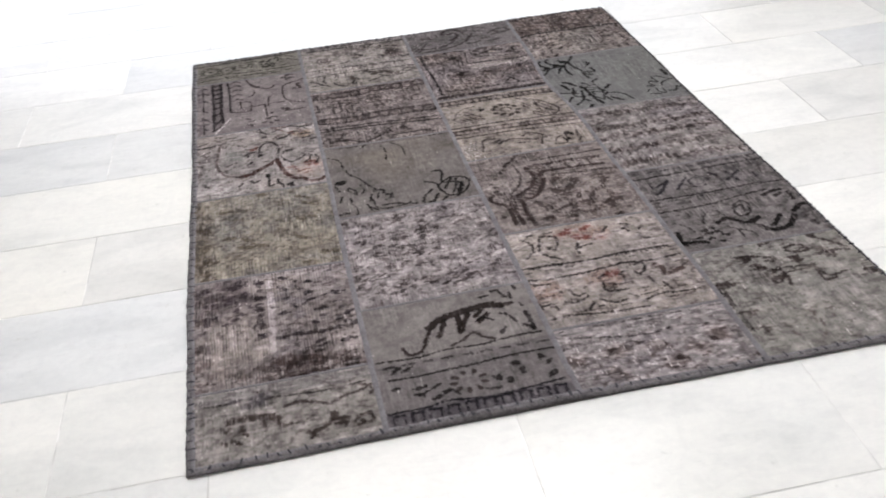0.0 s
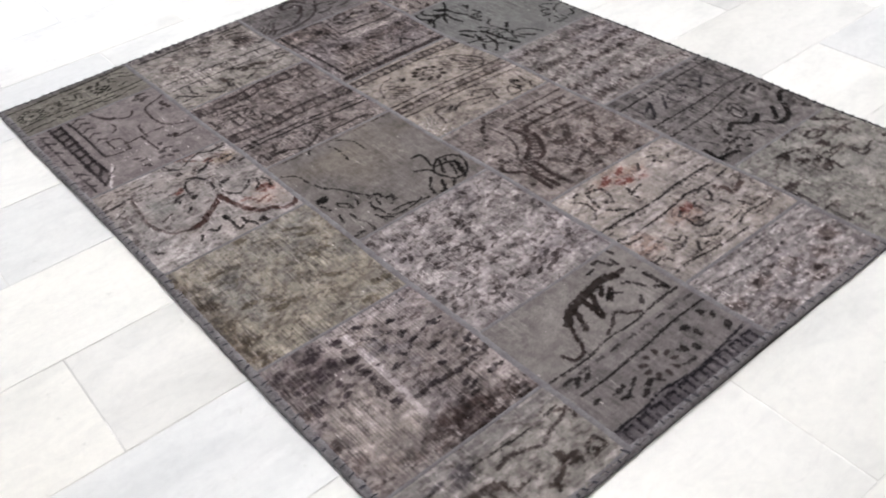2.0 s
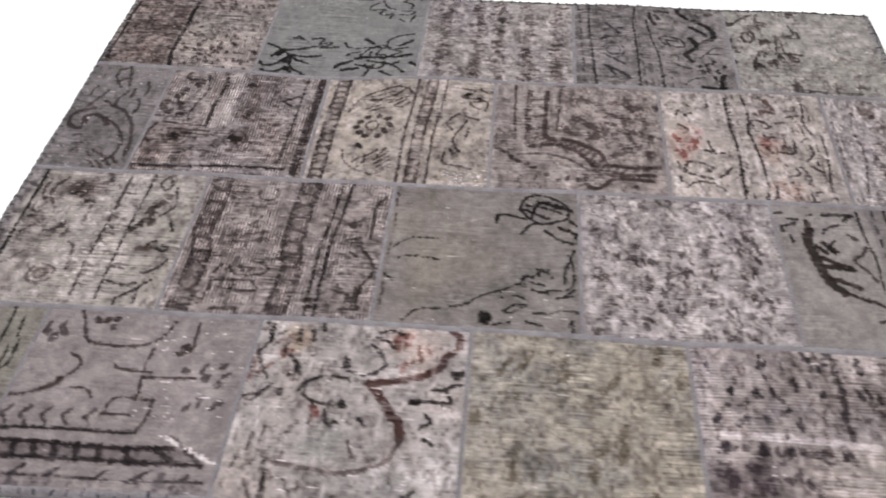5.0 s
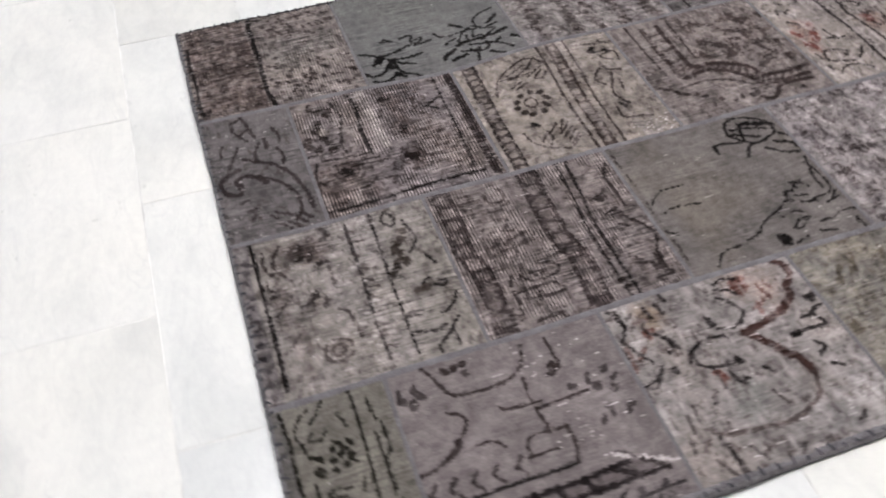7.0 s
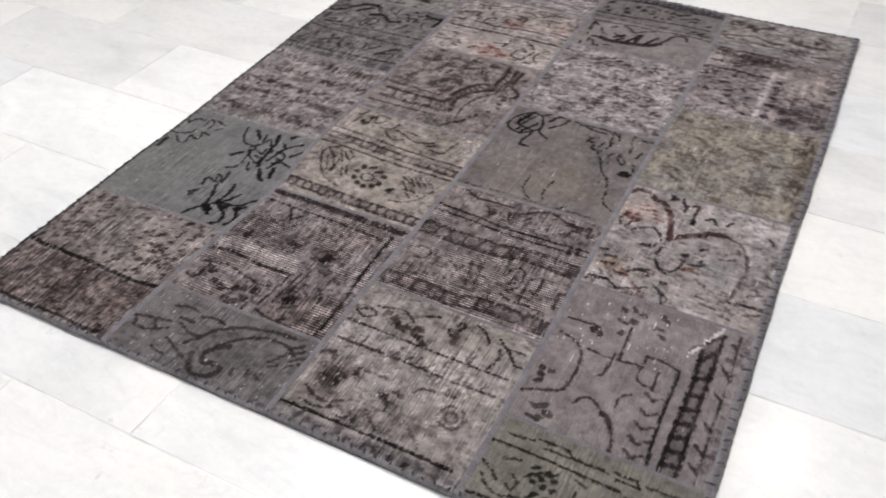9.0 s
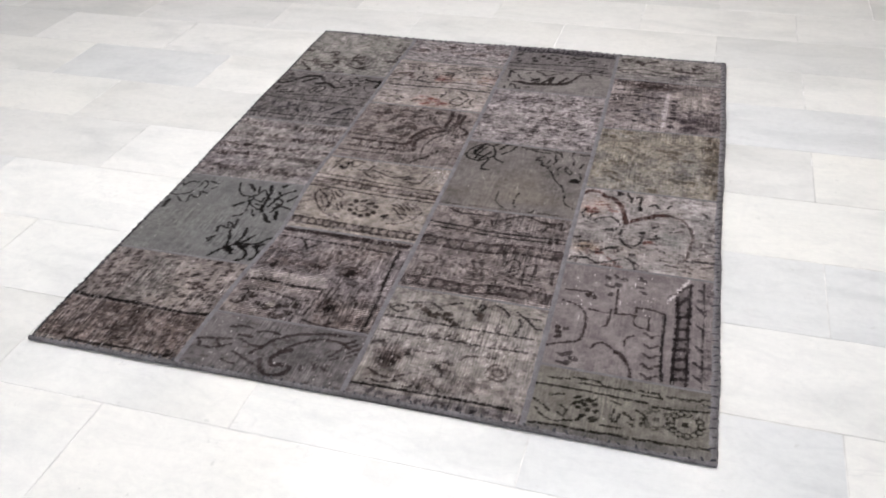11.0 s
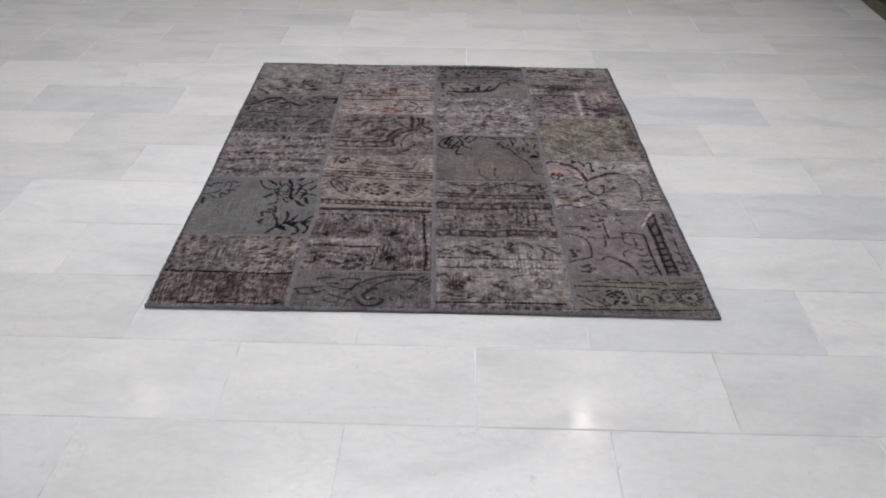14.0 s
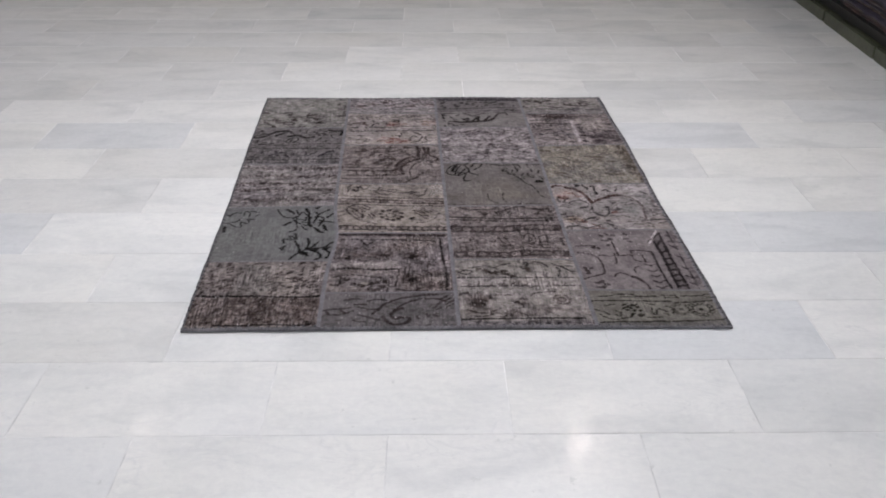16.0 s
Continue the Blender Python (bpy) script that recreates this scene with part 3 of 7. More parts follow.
def patch_grey_blossom():
    w = Weave(C0, C1, 0.395 + GAP, 0.8, (0.13, 0.134, 0.133), 12, 0.08)
    w.calm = 0.35
    w.line([(0.264, 0.408), (0.277, 0.432), (0.291, 0.453), (0.305, 0.469), (0.321, 0.488), (0.328, 0.503), (0.335, 0.523)], 0.009, DARK, 0.92, 0.05)
    w.dabs([(0.292, 0.453), (0.305, 0.443), (0.331, 0.464), (0.333, 0.475), (0.362, 0.473), (0.366, 0.48), (0.314, 0.474)], 0.014, 0.011, DARK, 0.9, 0.5, 0.5)
    w.lines([[(0.297, 0.457), (0.315, 0.43)], [(0.328, 0.463), (0.351, 0.44), (0.353, 0.415), (0.34, 0.402)], [(0.36, 0.47), (0.377, 0.451), (0.38, 0.428), (0.373, 0.414)]], 0.011, DARK, 0.92, 0.05)
    w.lines([[(0.336, 0.478), (0.36, 0.489), (0.373, 0.513), (0.391, 0.529)], [(0.29, 0.463), (0.279, 0.498), (0.268, 0.528)], [(0.306, 0.482), (0.309, 0.518), (0.303, 0.552)]], 0.009, DARK, 0.9, 0.08)
    w.lines([[(0.226, 0.479), (0.237, 0.494), (0.248, 0.507)], [(0.235, 0.518), (0.228, 0.542), (0.238, 0.549), (0.255, 0.539), (0.246, 0.568), (0.26, 0.562), (0.266, 0.533)], [(0.271, 0.545), (0.263, 0.591)], [(0.235, 0.467), (0.235, 0.488)]], 0.008, DARK, 0.8, 0.15)
    w.lines([[(0.242, 0.604), (0.257, 0.613), (0.265, 0.64), (0.258, 0.677), (0.246, 0.705), (0.257, 0.723)], [(0.187, 0.779), (0.199, 0.743), (0.22, 0.716), (0.242, 0.714)], [(0.258, 0.717), (0.267, 0.731), (0.275, 0.756), (0.295, 0.724), (0.301, 0.683), (0.296, 0.652), (0.28, 0.661), (0.261, 0.678), (0.258, 0.717)], [(0.278, 0.649), (0.293, 0.617)], [(0.269, 0.701), (0.288, 0.692), (0.289, 0.714)], [(0.255, 0.766), (0.261, 0.739)], [(0.278, 0.678), (0.291, 0.675)]], 0.007, DARK, 0.88, 0.1)
    w.lines([[(0.22, 0.776), (0.248, 0.746)], [(0.221, 0.655), (0.239, 0.677)], [(0.286, 0.778), (0.299, 0.743), (0.298, 0.722)], [(0.306, 0.643), (0.3, 0.683), (0.303, 0.714)], [(0.319, 0.634), (0.333, 0.606), (0.344, 0.597)], [(0.348, 0.651), (0.353, 0.616)], [(0.324, 0.782), (0.334, 0.797)]], 0.013, DARK, 0.9, 0.08)
    w.lines([[(0.316, 0.671), (0.322, 0.699), (0.333, 0.716), (0.348, 0.704), (0.346, 0.677), (0.33, 0.668)], [(0.332, 0.646), (0.343, 0.691)], [(0.322, 0.71), (0.333, 0.737), (0.349, 0.755), (0.365, 0.768)], [(0.334, 0.734), (0.319, 0.753)], [(0.356, 0.681), (0.384, 0.67)], [(0.361, 0.712), (0.38, 0.74)], [(0.334, 0.689), (0.348, 0.692)]], 0.009, DARK, 0.88, 0.12)
    w.line([(0.021, 0.608), (0.018, 0.643)], 0.015, DARK, 0.88, 0.08)
    w.lines([[(0.022, 0.731), (0.033, 0.756), (0.06, 0.758)], [(0.002, 0.753), (0.022, 0.731)], [(0.015, 0.676), (0.032, 0.68), (0.057, 0.694), (0.063, 0.711)], [(0.034, 0.665), (0.051, 0.649), (0.07, 0.644)], [(0.073, 0.654), (0.067, 0.686), (0.086, 0.675), (0.096, 0.685), (0.088, 0.709), (0.11, 0.704)], [(0.07, 0.731), (0.072, 0.767), (0.091, 0.754), (0.089, 0.728)], [(0.09, 0.77), (0.12, 0.76)], [(0.113, 0.73), (0.124, 0.744)]], 0.007, DARK, 0.82, 0.2)
    w.shade([(0.057, 0.501), (0.127, 0.591)], 0.09, 0.1, (0.134, 0.138, 0.13), 0.3)
    w.ribs(0.15, 0.1, 0.1, 0.4)
    w.flecks(14)
    return w.finish("patch", "plain grey carpet square with dark blossoms and a leaf", rug)


def patch_pale_stripes():
    w = Weave(C0, C1, 0.8 + GAP, 1.195, (0.152, 0.143, 0.139), 13, 0.2, LILAC)
    for v in (0.86, 0.945, 1.0, 1.075, 1.155):
        w.band(v - 0.016, v + 0.016, UMBER, 0.4, 0.01)
        w.ticks(60, 0.016, 0.007, BROWN, 0.7, (C0, C1, v - 0.018, v + 0.018), 1.45, 0.5)
    w.ticks(220, 0.012, 0.006, UMBER, 0.5, None, 1.4, 0.5)
    w.ticks(120, 0.014, 0.004, LIGHT, 0.5, None, 1.57, 0.2)
    w.streaks(0.4, LIGHT, 0.04, 0.014, 0.58)
    w.streaks(0.3, (0.19, 0.182, 0.177), 0.12, 0.035, 0.55)
    w.dabs([(0.05, 1.005), (0.104, 1.006), (0.167, 1.005), (0.274, 1.007), (0.38, 1.009)], 0.022, 0.011, BROWN, 0.6)
    w.rows(0.2)
    w.flecks(170)
    return w.finish("patch", "pale abraded carpet square with blurred brown stripes", rug)


def patch_big_leaves():
    w = Weave(C0, C1, 1.195 + GAP, 1.6, (0.128, 0.121, 0.12), 14, 0.12, GREY)
    w.band(1.2, 1.395, (0.102, 0.096, 0.097), 0.6)
    w.line([(0.396, 1.25), (0.25, 1.243), (0.116, 1.238), (0.009, 1.24)], 0.008, DARK, 0.85, 0.2)
    w.line([(0.38, 1.358), (0.224, 1.359), (0.095, 1.356), (0.012, 1.364)], 0.006, DARK, 0.85, 0.2)
    w.line([(0.389, 1.415), (0.25, 1.413), (0.149, 1.398), (0.075, 1.392)], 0.006, DARK, 0.85, 0.2)
    w.dashes(1.212, 1.222, 0.036, 0.018, 0.008, NAVY, 0.8)
    w.dashes(1.362, 1.374, 0.042, 0.022, 0.005, DARK, 0.7)
    w.lines([[(0.348, 1.288), (0.345, 1.333), (0.295, 1.273)], [(0.336, 1.298), (0.315, 1.285)], [(0.128, 1.28), (0.117, 1.324)], [(0.098, 1.283), (0.143, 1.316)], [(0.174, 1.271), (0.161, 1.288)], [(0.064, 1.303), (0.063, 1.326)], [(0.268, 1.3), (0.286, 1.322)]], 0.01, NAVY, 0.8, 0.2)
    for r in (0.021, 0.034):
        w.ring(*[(0.225, 1.298)][0], r, r * 0.8, 0.008, NAVY, 0.7, 0.4)
    w.line([(0.259, 1.496), (0.23, 1.483), (0.214, 1.497), (0.192, 1.514), (0.159, 1.506)], 0.016, DARK, 0.9, 0.08)
    w.line([(0.167, 1.538), (0.15, 1.562), (0.122, 1.565), (0.094, 1.553), (0.066, 1.521)], 0.019, DARK, 0.9, 0.08)
    w.line([(0.057, 1.502), (0.031, 1.482), (0.007, 1.481), (0.004, 1.508)], 0.017, DARK, 0.9, 0.08)
    w.lines([[(0.136, 1.548), (0.116, 1.527), (0.097, 1.506)], [(0.175, 1.52), (0.152, 1.5)], [(0.094, 1.413), (0.065, 1.404), (0.041, 1.403)], [(0.066, 1.425), (0.047, 1.419)], [(0.029, 1.419), (0.031, 1.453)]], 0.014, DARK, 0.88, 0.1)
    w.lines([[(0.371, 1.512), (0.382, 1.555), (0.373, 1.565)], [(0.381, 1.56), (0.343, 1.562), (0.321, 1.569)]], 0.016, DARK, 0.9, 0.08)
    w.dabs([(0.328, 1.546), (0.3, 1.534), (0.303, 1.556), (0.263, 1.55), (0.283, 1.575), (0.28, 1.514), (0.303, 1.52), (0.275, 1.531)], 0.012, 0.008, DARK, 0.85)
    w.lines([[(0.241, 1.52), (0.224, 1.539), (0.226, 1.578)], [(0.22, 1.538), (0.199, 1.555), (0.194, 1.577)], [(0.367, 1.468), (0.341, 1.487), (0.33, 1.519)], [(0.265, 1.445), (0.285, 1.469), (0.294, 1.493)], [(0.237, 1.445), (0.229, 1.47)], [(0.316, 1.421), (0.311, 1.452)], [(0.032, 1.553), (0.033, 1.574)]], 0.006, DARK, 0.75, 0.25)
    w.lines([[(0.186, 1.433), (0.16, 1.421), (0.149, 1.442), (0.166, 1.479), (0.192, 1.482), (0.197, 1.463), (0.186, 1.433)], [(0.184, 1.445), (0.167, 1.439), (0.172, 1.466)]], 0.008, DARK, 0.8, 0.15)
    w.wear(0.22, LIGHT, 0.05, 0.07, 0.55)
    w.flecks(24)
    return w.finish("patch", "dark grey carpet square with star border and large leaves", rug)


def patch_faded_corner():
    w = Weave(C0, C1, 1.6 + GAP, 1.996, (0.156, 0.153, 0.145), 15, 0.14, (0.168, 0.166, 0.152))
    w.line([(0.39, 1.731), (0.374, 1.79), (0.372, 1.859), (0.372, 1.903)], 0.008, DARK, 0.75, 0.3)
    w.dabs([(0.358, 1.741), (0.371, 1.748), (0.349, 1.845), (0.258, 1.708), (0.267, 1.664), (0.159, 1.7), (0.083, 1.67), (0.074, 1.697), (0.078, 1.61), (0.028, 1.781), (0.006, 1.783), (0.156, 1.599), (0.199, 1.611), (0.254, 1.599)], 0.019, 0.012, (0.055, 0.042, 0.039), 0.85, 0.2)
    w.lines([[(0.158, 1.642), (0.133, 1.638), (0.113, 1.652), (0.118, 1.669), (0.15, 1.667), (0.165, 1.655)], [(0.232, 1.72), (0.215, 1.725), (0.22, 1.751), (0.243, 1.767), (0.25, 1.749)], [(0.198, 1.735), (0.167, 1.735), (0.136, 1.735), (0.14, 1.766), (0.135, 1.788), (0.111, 1.784)], [(0.275, 1.652), (0.239, 1.66), (0.205, 1.681)], [(0.21, 1.75), (0.22, 1.78)], [(0.073, 1.623), (0.046, 1.652), (0.026, 1.678)]], 0.01, BROWN, 0.8, 0.2)
    w.lines([[(0.236, 1.867), (0.225, 1.884), (0.234, 1.912)], [(0.222, 1.905), (0.225, 1.934), (0.243, 1.958)], [(0.181, 1.877), (0.187, 1.905)], [(0.297, 1.923), (0.29, 1.939)]], 0.007, UMBER, 0.6, 0.4)
    w.lines([[(0.162, 1.646), (0.131, 1.637), (0.115, 1.65), (0.141, 1.663), (0.165, 1.657)], [(0.2, 1.718), (0.174, 1.722), (0.143, 1.725)], [(0.134, 1.723), (0.133, 1.754), (0.119, 1.775), (0.074, 1.767)], [(0.114, 1.661), (0.083, 1.675), (0.054, 1.685), (0.025, 1.691)], [(0.295, 1.649), (0.264, 1.662)], [(0.229, 1.67), (0.204, 1.671), (0.211, 1.687), (0.23, 1.682)], [(0.373, 1.731), (0.371, 1.788), (0.393, 1.852), (0.391, 1.895)]], 0.009, (0.045, 0.035, 0.032), 0.82, 0.15)
    w.dabs([(0.16, 1.686), (0.169, 1.682), (0.259, 1.694), (0.254, 1.705), (0.087, 1.686), (0.063, 1.688), (0.353, 1.843), (0.352, 1.748), (0.371, 1.743), (0.344, 1.902), (0.234, 1.746), (0.225, 1.722)], 0.015, 0.01, (0.05, 0.037, 0.034), 0.82, 0.2)
    w.ring(*[(0.233, 1.737)][0], 0.022, 0.018, 0.008, (0.055, 0.042, 0.039), 0.75, 0.2)
    w.ticks(60, 0.02, 0.006, UMBER, 0.5, (C0, C1, 1.61, 1.76))
    w.streaks(0.4, (0.2, 0.192, 0.178), 0.06, 0.012, 0.54)
    w.wear(0.4, LIGHT, 0.06, 0.06, 0.52)
    w.flecks(150)
    return w.finish("patch", "faded grey-green carpet square with scattered brown buds", rug)


# ---- second column ----
def patch_paisley():
    w = Weave(C1 + GAP, C2, 0.004, 0.2, (0.12, 0.114, 0.115), 21, 0.12)
    w.calm = 0.5
    ink = (0.05, 0.037, 0.037)
    w.line([(0.54, 0.076), (0.56, 0.104), (0.573, 0.13), (0.595, 0.148), (0.629, 0.166), (0.678, 0.18), (0.733, 0.184)], 0.012, ink, 0.8, 0.15)
    w.line([(0.595, 0.077), (0.609, 0.102), (0.628, 0.127), (0.651, 0.145), (0.69, 0.162), (0.737, 0.157), (0.757, 0.144)], 0.011, ink, 0.8, 0.15)
    w.line([(0.57, 0.059), (0.589, 0.026), (0.612, 0.016), (0.641, 0.026), (0.649, 0.049), (0.625, 0.055), (0.608, 0.048), (0.595, 0.065), (0.606, 0.088), (0.628, 0.108)], 0.014, ink, 0.82, 0.12)
    w.lines([[(0.722, 0.107), (0.732, 0.121), (0.741, 0.144)], [(0.73, 0.097), (0.74, 0.108)], [(0.398, 0.091), (0.436, 0.104), (0.476, 0.111)], [(0.414, 0.071), (0.448, 0.071), (0.483, 0.093)], [(0.403, 0.092), (0.416, 0.072)], [(0.503, 0.069), (0.535, 0.053), (0.565, 0.041), (0.583, 0.034)], [(0.486, 0.037), (0.52, 0.031)], [(0.443, 0.102), (0.461, 0.08)], [(0.498, 0.116), (0.53, 0.103), (0.557, 0.103)], [(0.671, 0.063), (0.674, 0.049)], [(0.699, 0.072), (0.706, 0.056)], [(0.718, 0.067), (0.73, 0.06)], [(0.526, 0.151), (0.557, 0.16), (0.58, 0.153)], [(0.457, 0.153), (0.481, 0.162), (0.509, 0.16)], [(0.486, 0.131), (0.52, 0.13)]], 0.009, ink, 0.75, 0.2)
    for x in [(0.751, 0.164), (0.761, 0.152), (0.771, 0.139), (0.768, 0.119)]:
        w.line([(x[0] - 0.012, x[1] - 0.01), (x[0] + 0.012, x[1] + 0.01)], 0.009, ink, 0.8, 0.15)
    w.ticks(50, 0.014, 0.006, UMBER, 0.5, None, 0.2, 0.8)
    w.ribs(0.3, 0.1, 0.1, 0.42)
    w.flecks(110)
    return w.finish("patch", "slate grey half square with a brown paisley scroll", rug)


def patch_corner_border():
    w = Weave(C1 + GAP, C2, 0.2 + GAP, 0.59, (0.138, 0.12, 0.114), 22, 0.16, LILAC)
    w.line([(0.36, 0.543), (0.5, 0.54), (0.62, 0.537), (0.735, 0.531)], 0.008, DARK, 0.92, 0.04)
    w.line([(0.38, 0.578), (0.5, 0.577), (0.66, 0.573), (0.81, 0.572)], 0.022, (0.03, 0.02, 0.021), 0.85, 0.12)
    w.lines([[(0.478, 0.534), (0.506, 0.499)], [(0.506, 0.499), (0.524, 0.52)]], 0.011, DARK, 0.88, 0.05)
    w.line([(0.758, 0.548), (0.759, 0.436), (0.766, 0.345), (0.768, 0.279), (0.765, 0.212)], 0.009, DARK, 0.9, 0.06)
    w.shade([(0.448, 0.427), (0.568, 0.429), (0.667, 0.423), (0.657, 0.276), (0.495, 0.436), (0.606, 0.48), (0.723, 0.315), (0.722, 0.239), (0.664, 0.228)], 0.04, 0.025, (0.085, 0.064, 0.06), 0.55)
    w.dabs([(0.567, 0.424), (0.578, 0.422), (0.557, 0.432), (0.663, 0.417), (0.669, 0.424), (0.657, 0.407), (0.453, 0.418), (0.448, 0.407), (0.659, 0.274), (0.653, 0.266), (0.666, 0.277)], 0.014, 0.011, (0.028, 0.018, 0.017), 0.85, 0.3, 0.9)
    for c in [(0.57, 0.425), (0.664, 0.418), (0.658, 0.274)]:
        w.ring(*c, 0.028, 0.026, 0.006, (0.055, 0.04, 0.037), 0.68, 0.35)
    w.line([(0.323, 0.356), (0.399, 0.367), (0.504, 0.371), (0.607, 0.376)], 0.026, (0.215, 0.2, 0.19), 0.6, 0.25)
    w.line([(0.407, 0.34), (0.452, 0.347), (0.501, 0.34), (0.547, 0.337), (0.621, 0.339)], 0.011, DARK, 0.88, 0.06)
    w.lines([[(0.413, 0.294), (0.469, 0.306), (0.517, 0.297), (0.571, 0.285), (0.6, 0.291)], [(0.621, 0.339), (0.615, 0.283), (0.606, 0.233)], [(0.639, 0.35), (0.634, 0.286), (0.63, 0.253)], [(0.585, 0.244), (0.582, 0.204)], [(0.654, 0.364), (0.647, 0.289)], [(0.612, 0.218), (0.656, 0.21), (0.683, 0.221)]], 0.008, (0.03, 0.021, 0.02), 0.82, 0.15)
    w.dabs([(0.437, 0.26), (0.453, 0.274), (0.487, 0.252), (0.527, 0.221), (0.557, 0.221), (0.532, 0.252), (0.565, 0.238), (0.576, 0.266), (0.424, 0.247), (0.506, 0.238), (0.543, 0.212), (0.551, 0.26), (0.442, 0.283)], 0.016, 0.011, (0.036, 0.024, 0.021), 0.82, 0.2, 1.0)
    w.shade([(0.513, 0.257)], 0.022, 0.018, (0.19, 0.175, 0.15), 0.6)
    w.lines([[(0.486, 0.397), (0.513, 0.39), (0.53, 0.407)], [(0.423, 0.398), (0.408, 0.386)], [(0.527, 0.479), (0.546, 0.496), (0.574, 0.485)], [(0.591, 0.504), (0.619, 0.488), (0.62, 0.458)], [(0.646, 0.501), (0.671, 0.488), (0.674, 0.449)], [(0.68, 0.457), (0.7, 0.449)], [(0.457, 0.48), (0.498, 0.467)], [(0.584, 0.451), (0.593, 0.473)], [(0.692, 0.331), (0.717, 0.313), (0.721, 0.271)], [(0.665, 0.325), (0.687, 0.297)], [(0.714, 0.38), (0.709, 0.345)], [(0.716, 0.237), (0.738, 0.231), (0.753, 0.251)], [(0.67, 0.209), (0.704, 0.208)], [(0.49, 0.486), (0.514, 0.459)]], 0.008, (0.05, 0.036, 0.033), 0.7, 0.25)
    w.ticks(150, 0.012, 0.006, UMBER, 0.6, (C1, 0.74, 0.4, 0.54), 0.8, 1.4)
    w.ticks(90, 0.012, 0.006, BROWN, 0.5, (0.62, C2, 0.21, 0.42), 0.8, 1.4)
    w.ticks(90, 0.022, 0.004, (0.23, 0.215, 0.21), 0.45, None, 1.57, 0.15)
    w.ribs(0.35, 0.12, 0.12, 0.4)
    w.rows(0.75, 0.09, 0.06, 0.42, False)
    w.wear(0.22, LIGHT, 0.06, 0.1, 0.53)
    w.flecks(150)
    return w.finish("patch", "brown floral carpet square with a corner border", rug)


def patch_beads():
    w = Weave(C1 + GAP, C2, 0.59 + GAP, 1.0, (0.176, 0.159, 0.144), 23, 0.1, (0.186, 0.168, 0.147))
    w.beads([(0.35, 0.634), (0.48, 0.63), (0.61, 0.624), (0.81, 0.622)], 0.026, 0.025, (0.03, 0.02, 0.02))
    w.beads([(0.38, 0.85), (0.5, 0.843), (0.62, 0.833), (0.81, 0.829)], 0.022, 0.025, (0.055, 0.038, 0.034))
    w.lines([[(0.38, 0.815), (0.5, 0.809), (0.62, 0.8), (0.81, 0.799)], [(0.38, 0.885), (0.5, 0.878), (0.62, 0.866), (0.81, 0.862)]], 0.007, BROWN, 0.88, 0.06)
    w.dabs([(0.554, 0.733), (0.562, 0.755), (0.584, 0.763), (0.606, 0.752), (0.628, 0.738), (0.631, 0.709), (0.618, 0.695), (0.597, 0.685), (0.578, 0.693), (0.557, 0.71)], 0.011, 0.009, (0.035, 0.024, 0.02), 0.85, 0.3, 0.6)
    w.ring(0.59, 0.722, 0.017, 0.014, 0.006, BROWN, 0.8, 0.2)
    w.lines([[(0.424, 0.77), (0.452, 0.714), (0.488, 0.677), (0.539, 0.66)], [(0.431, 0.793), (0.466, 0.762)], [(0.453, 0.775), (0.483, 0.729), (0.485, 0.688)], [(0.485, 0.759), (0.491, 0.706)], [(0.484, 0.79), (0.508, 0.764), (0.513, 0.783), (0.495, 0.799)], [(0.508, 0.733), (0.523, 0.703)], [(0.431, 0.756), (0.433, 0.787), (0.456, 0.804)], [(0.45, 0.753), (0.474, 0.709)], [(0.471, 0.794), (0.498, 0.75)], [(0.519, 0.741), (0.534, 0.708)]], 0.006, BROWN, 0.85, 0.15)
    w.lines([[(0.671, 0.764), (0.703, 0.746)], [(0.682, 0.772), (0.714, 0.742)], [(0.696, 0.775), (0.726, 0.744)], [(0.71, 0.778), (0.741, 0.749)], [(0.678, 0.744), (0.704, 0.719)], [(0.712, 0.723), (0.743, 0.706)], [(0.681, 0.666), (0.72, 0.676), (0.752, 0.711), (0.766, 0.763)], [(0.722, 0.78), (0.751, 0.754)], [(0.736, 0.777), (0.761, 0.75)], [(0.697, 0.72), (0.721, 0.696)], [(0.662, 0.697), (0.671, 0.711), (0.672, 0.69)]], 0.006, BROWN, 0.85, 0.15)
    w.lines([[(0.427, 0.92), (0.437, 0.953), (0.464, 0.924), (0.47, 0.977), (0.487, 0.942), (0.507, 0.966)], [(0.462, 0.958), (0.481, 0.986), (0.511, 0.981)], [(0.514, 0.933), (0.539, 0.938), (0.549, 0.968)], [(0.531, 0.919), (0.567, 0.893), (0.591, 0.907)], [(0.555, 0.941), (0.622, 0.913), (0.648, 0.918)], [(0.673, 0.897), (0.71, 0.897), (0.72, 0.939), (0.726, 0.96)], [(0.425, 0.965), (0.44, 0.982)], [(0.583, 0.946), (0.615, 0.942)]], 0.007, BROWN, 0.85, 0.15)
    w.dabs([(0.661, 0.924), (0.672, 0.913), (0.47, 0.966), (0.457, 0.936), (0.664, 0.698)], 0.011, 0.009, DARK, 0.85, 0.3)
    w.flecks(90, WHITE, 0.9, (0.73, C2, 0.9, 1.0))
    w.streaks(0.22, LIGHT, 0.08, 0.02, 0.56)
    w.ribs(0.2, 0.1, 0.1, 0.5)
    return w.finish("patch", "beige carpet square with bead borders and a rosette", rug)


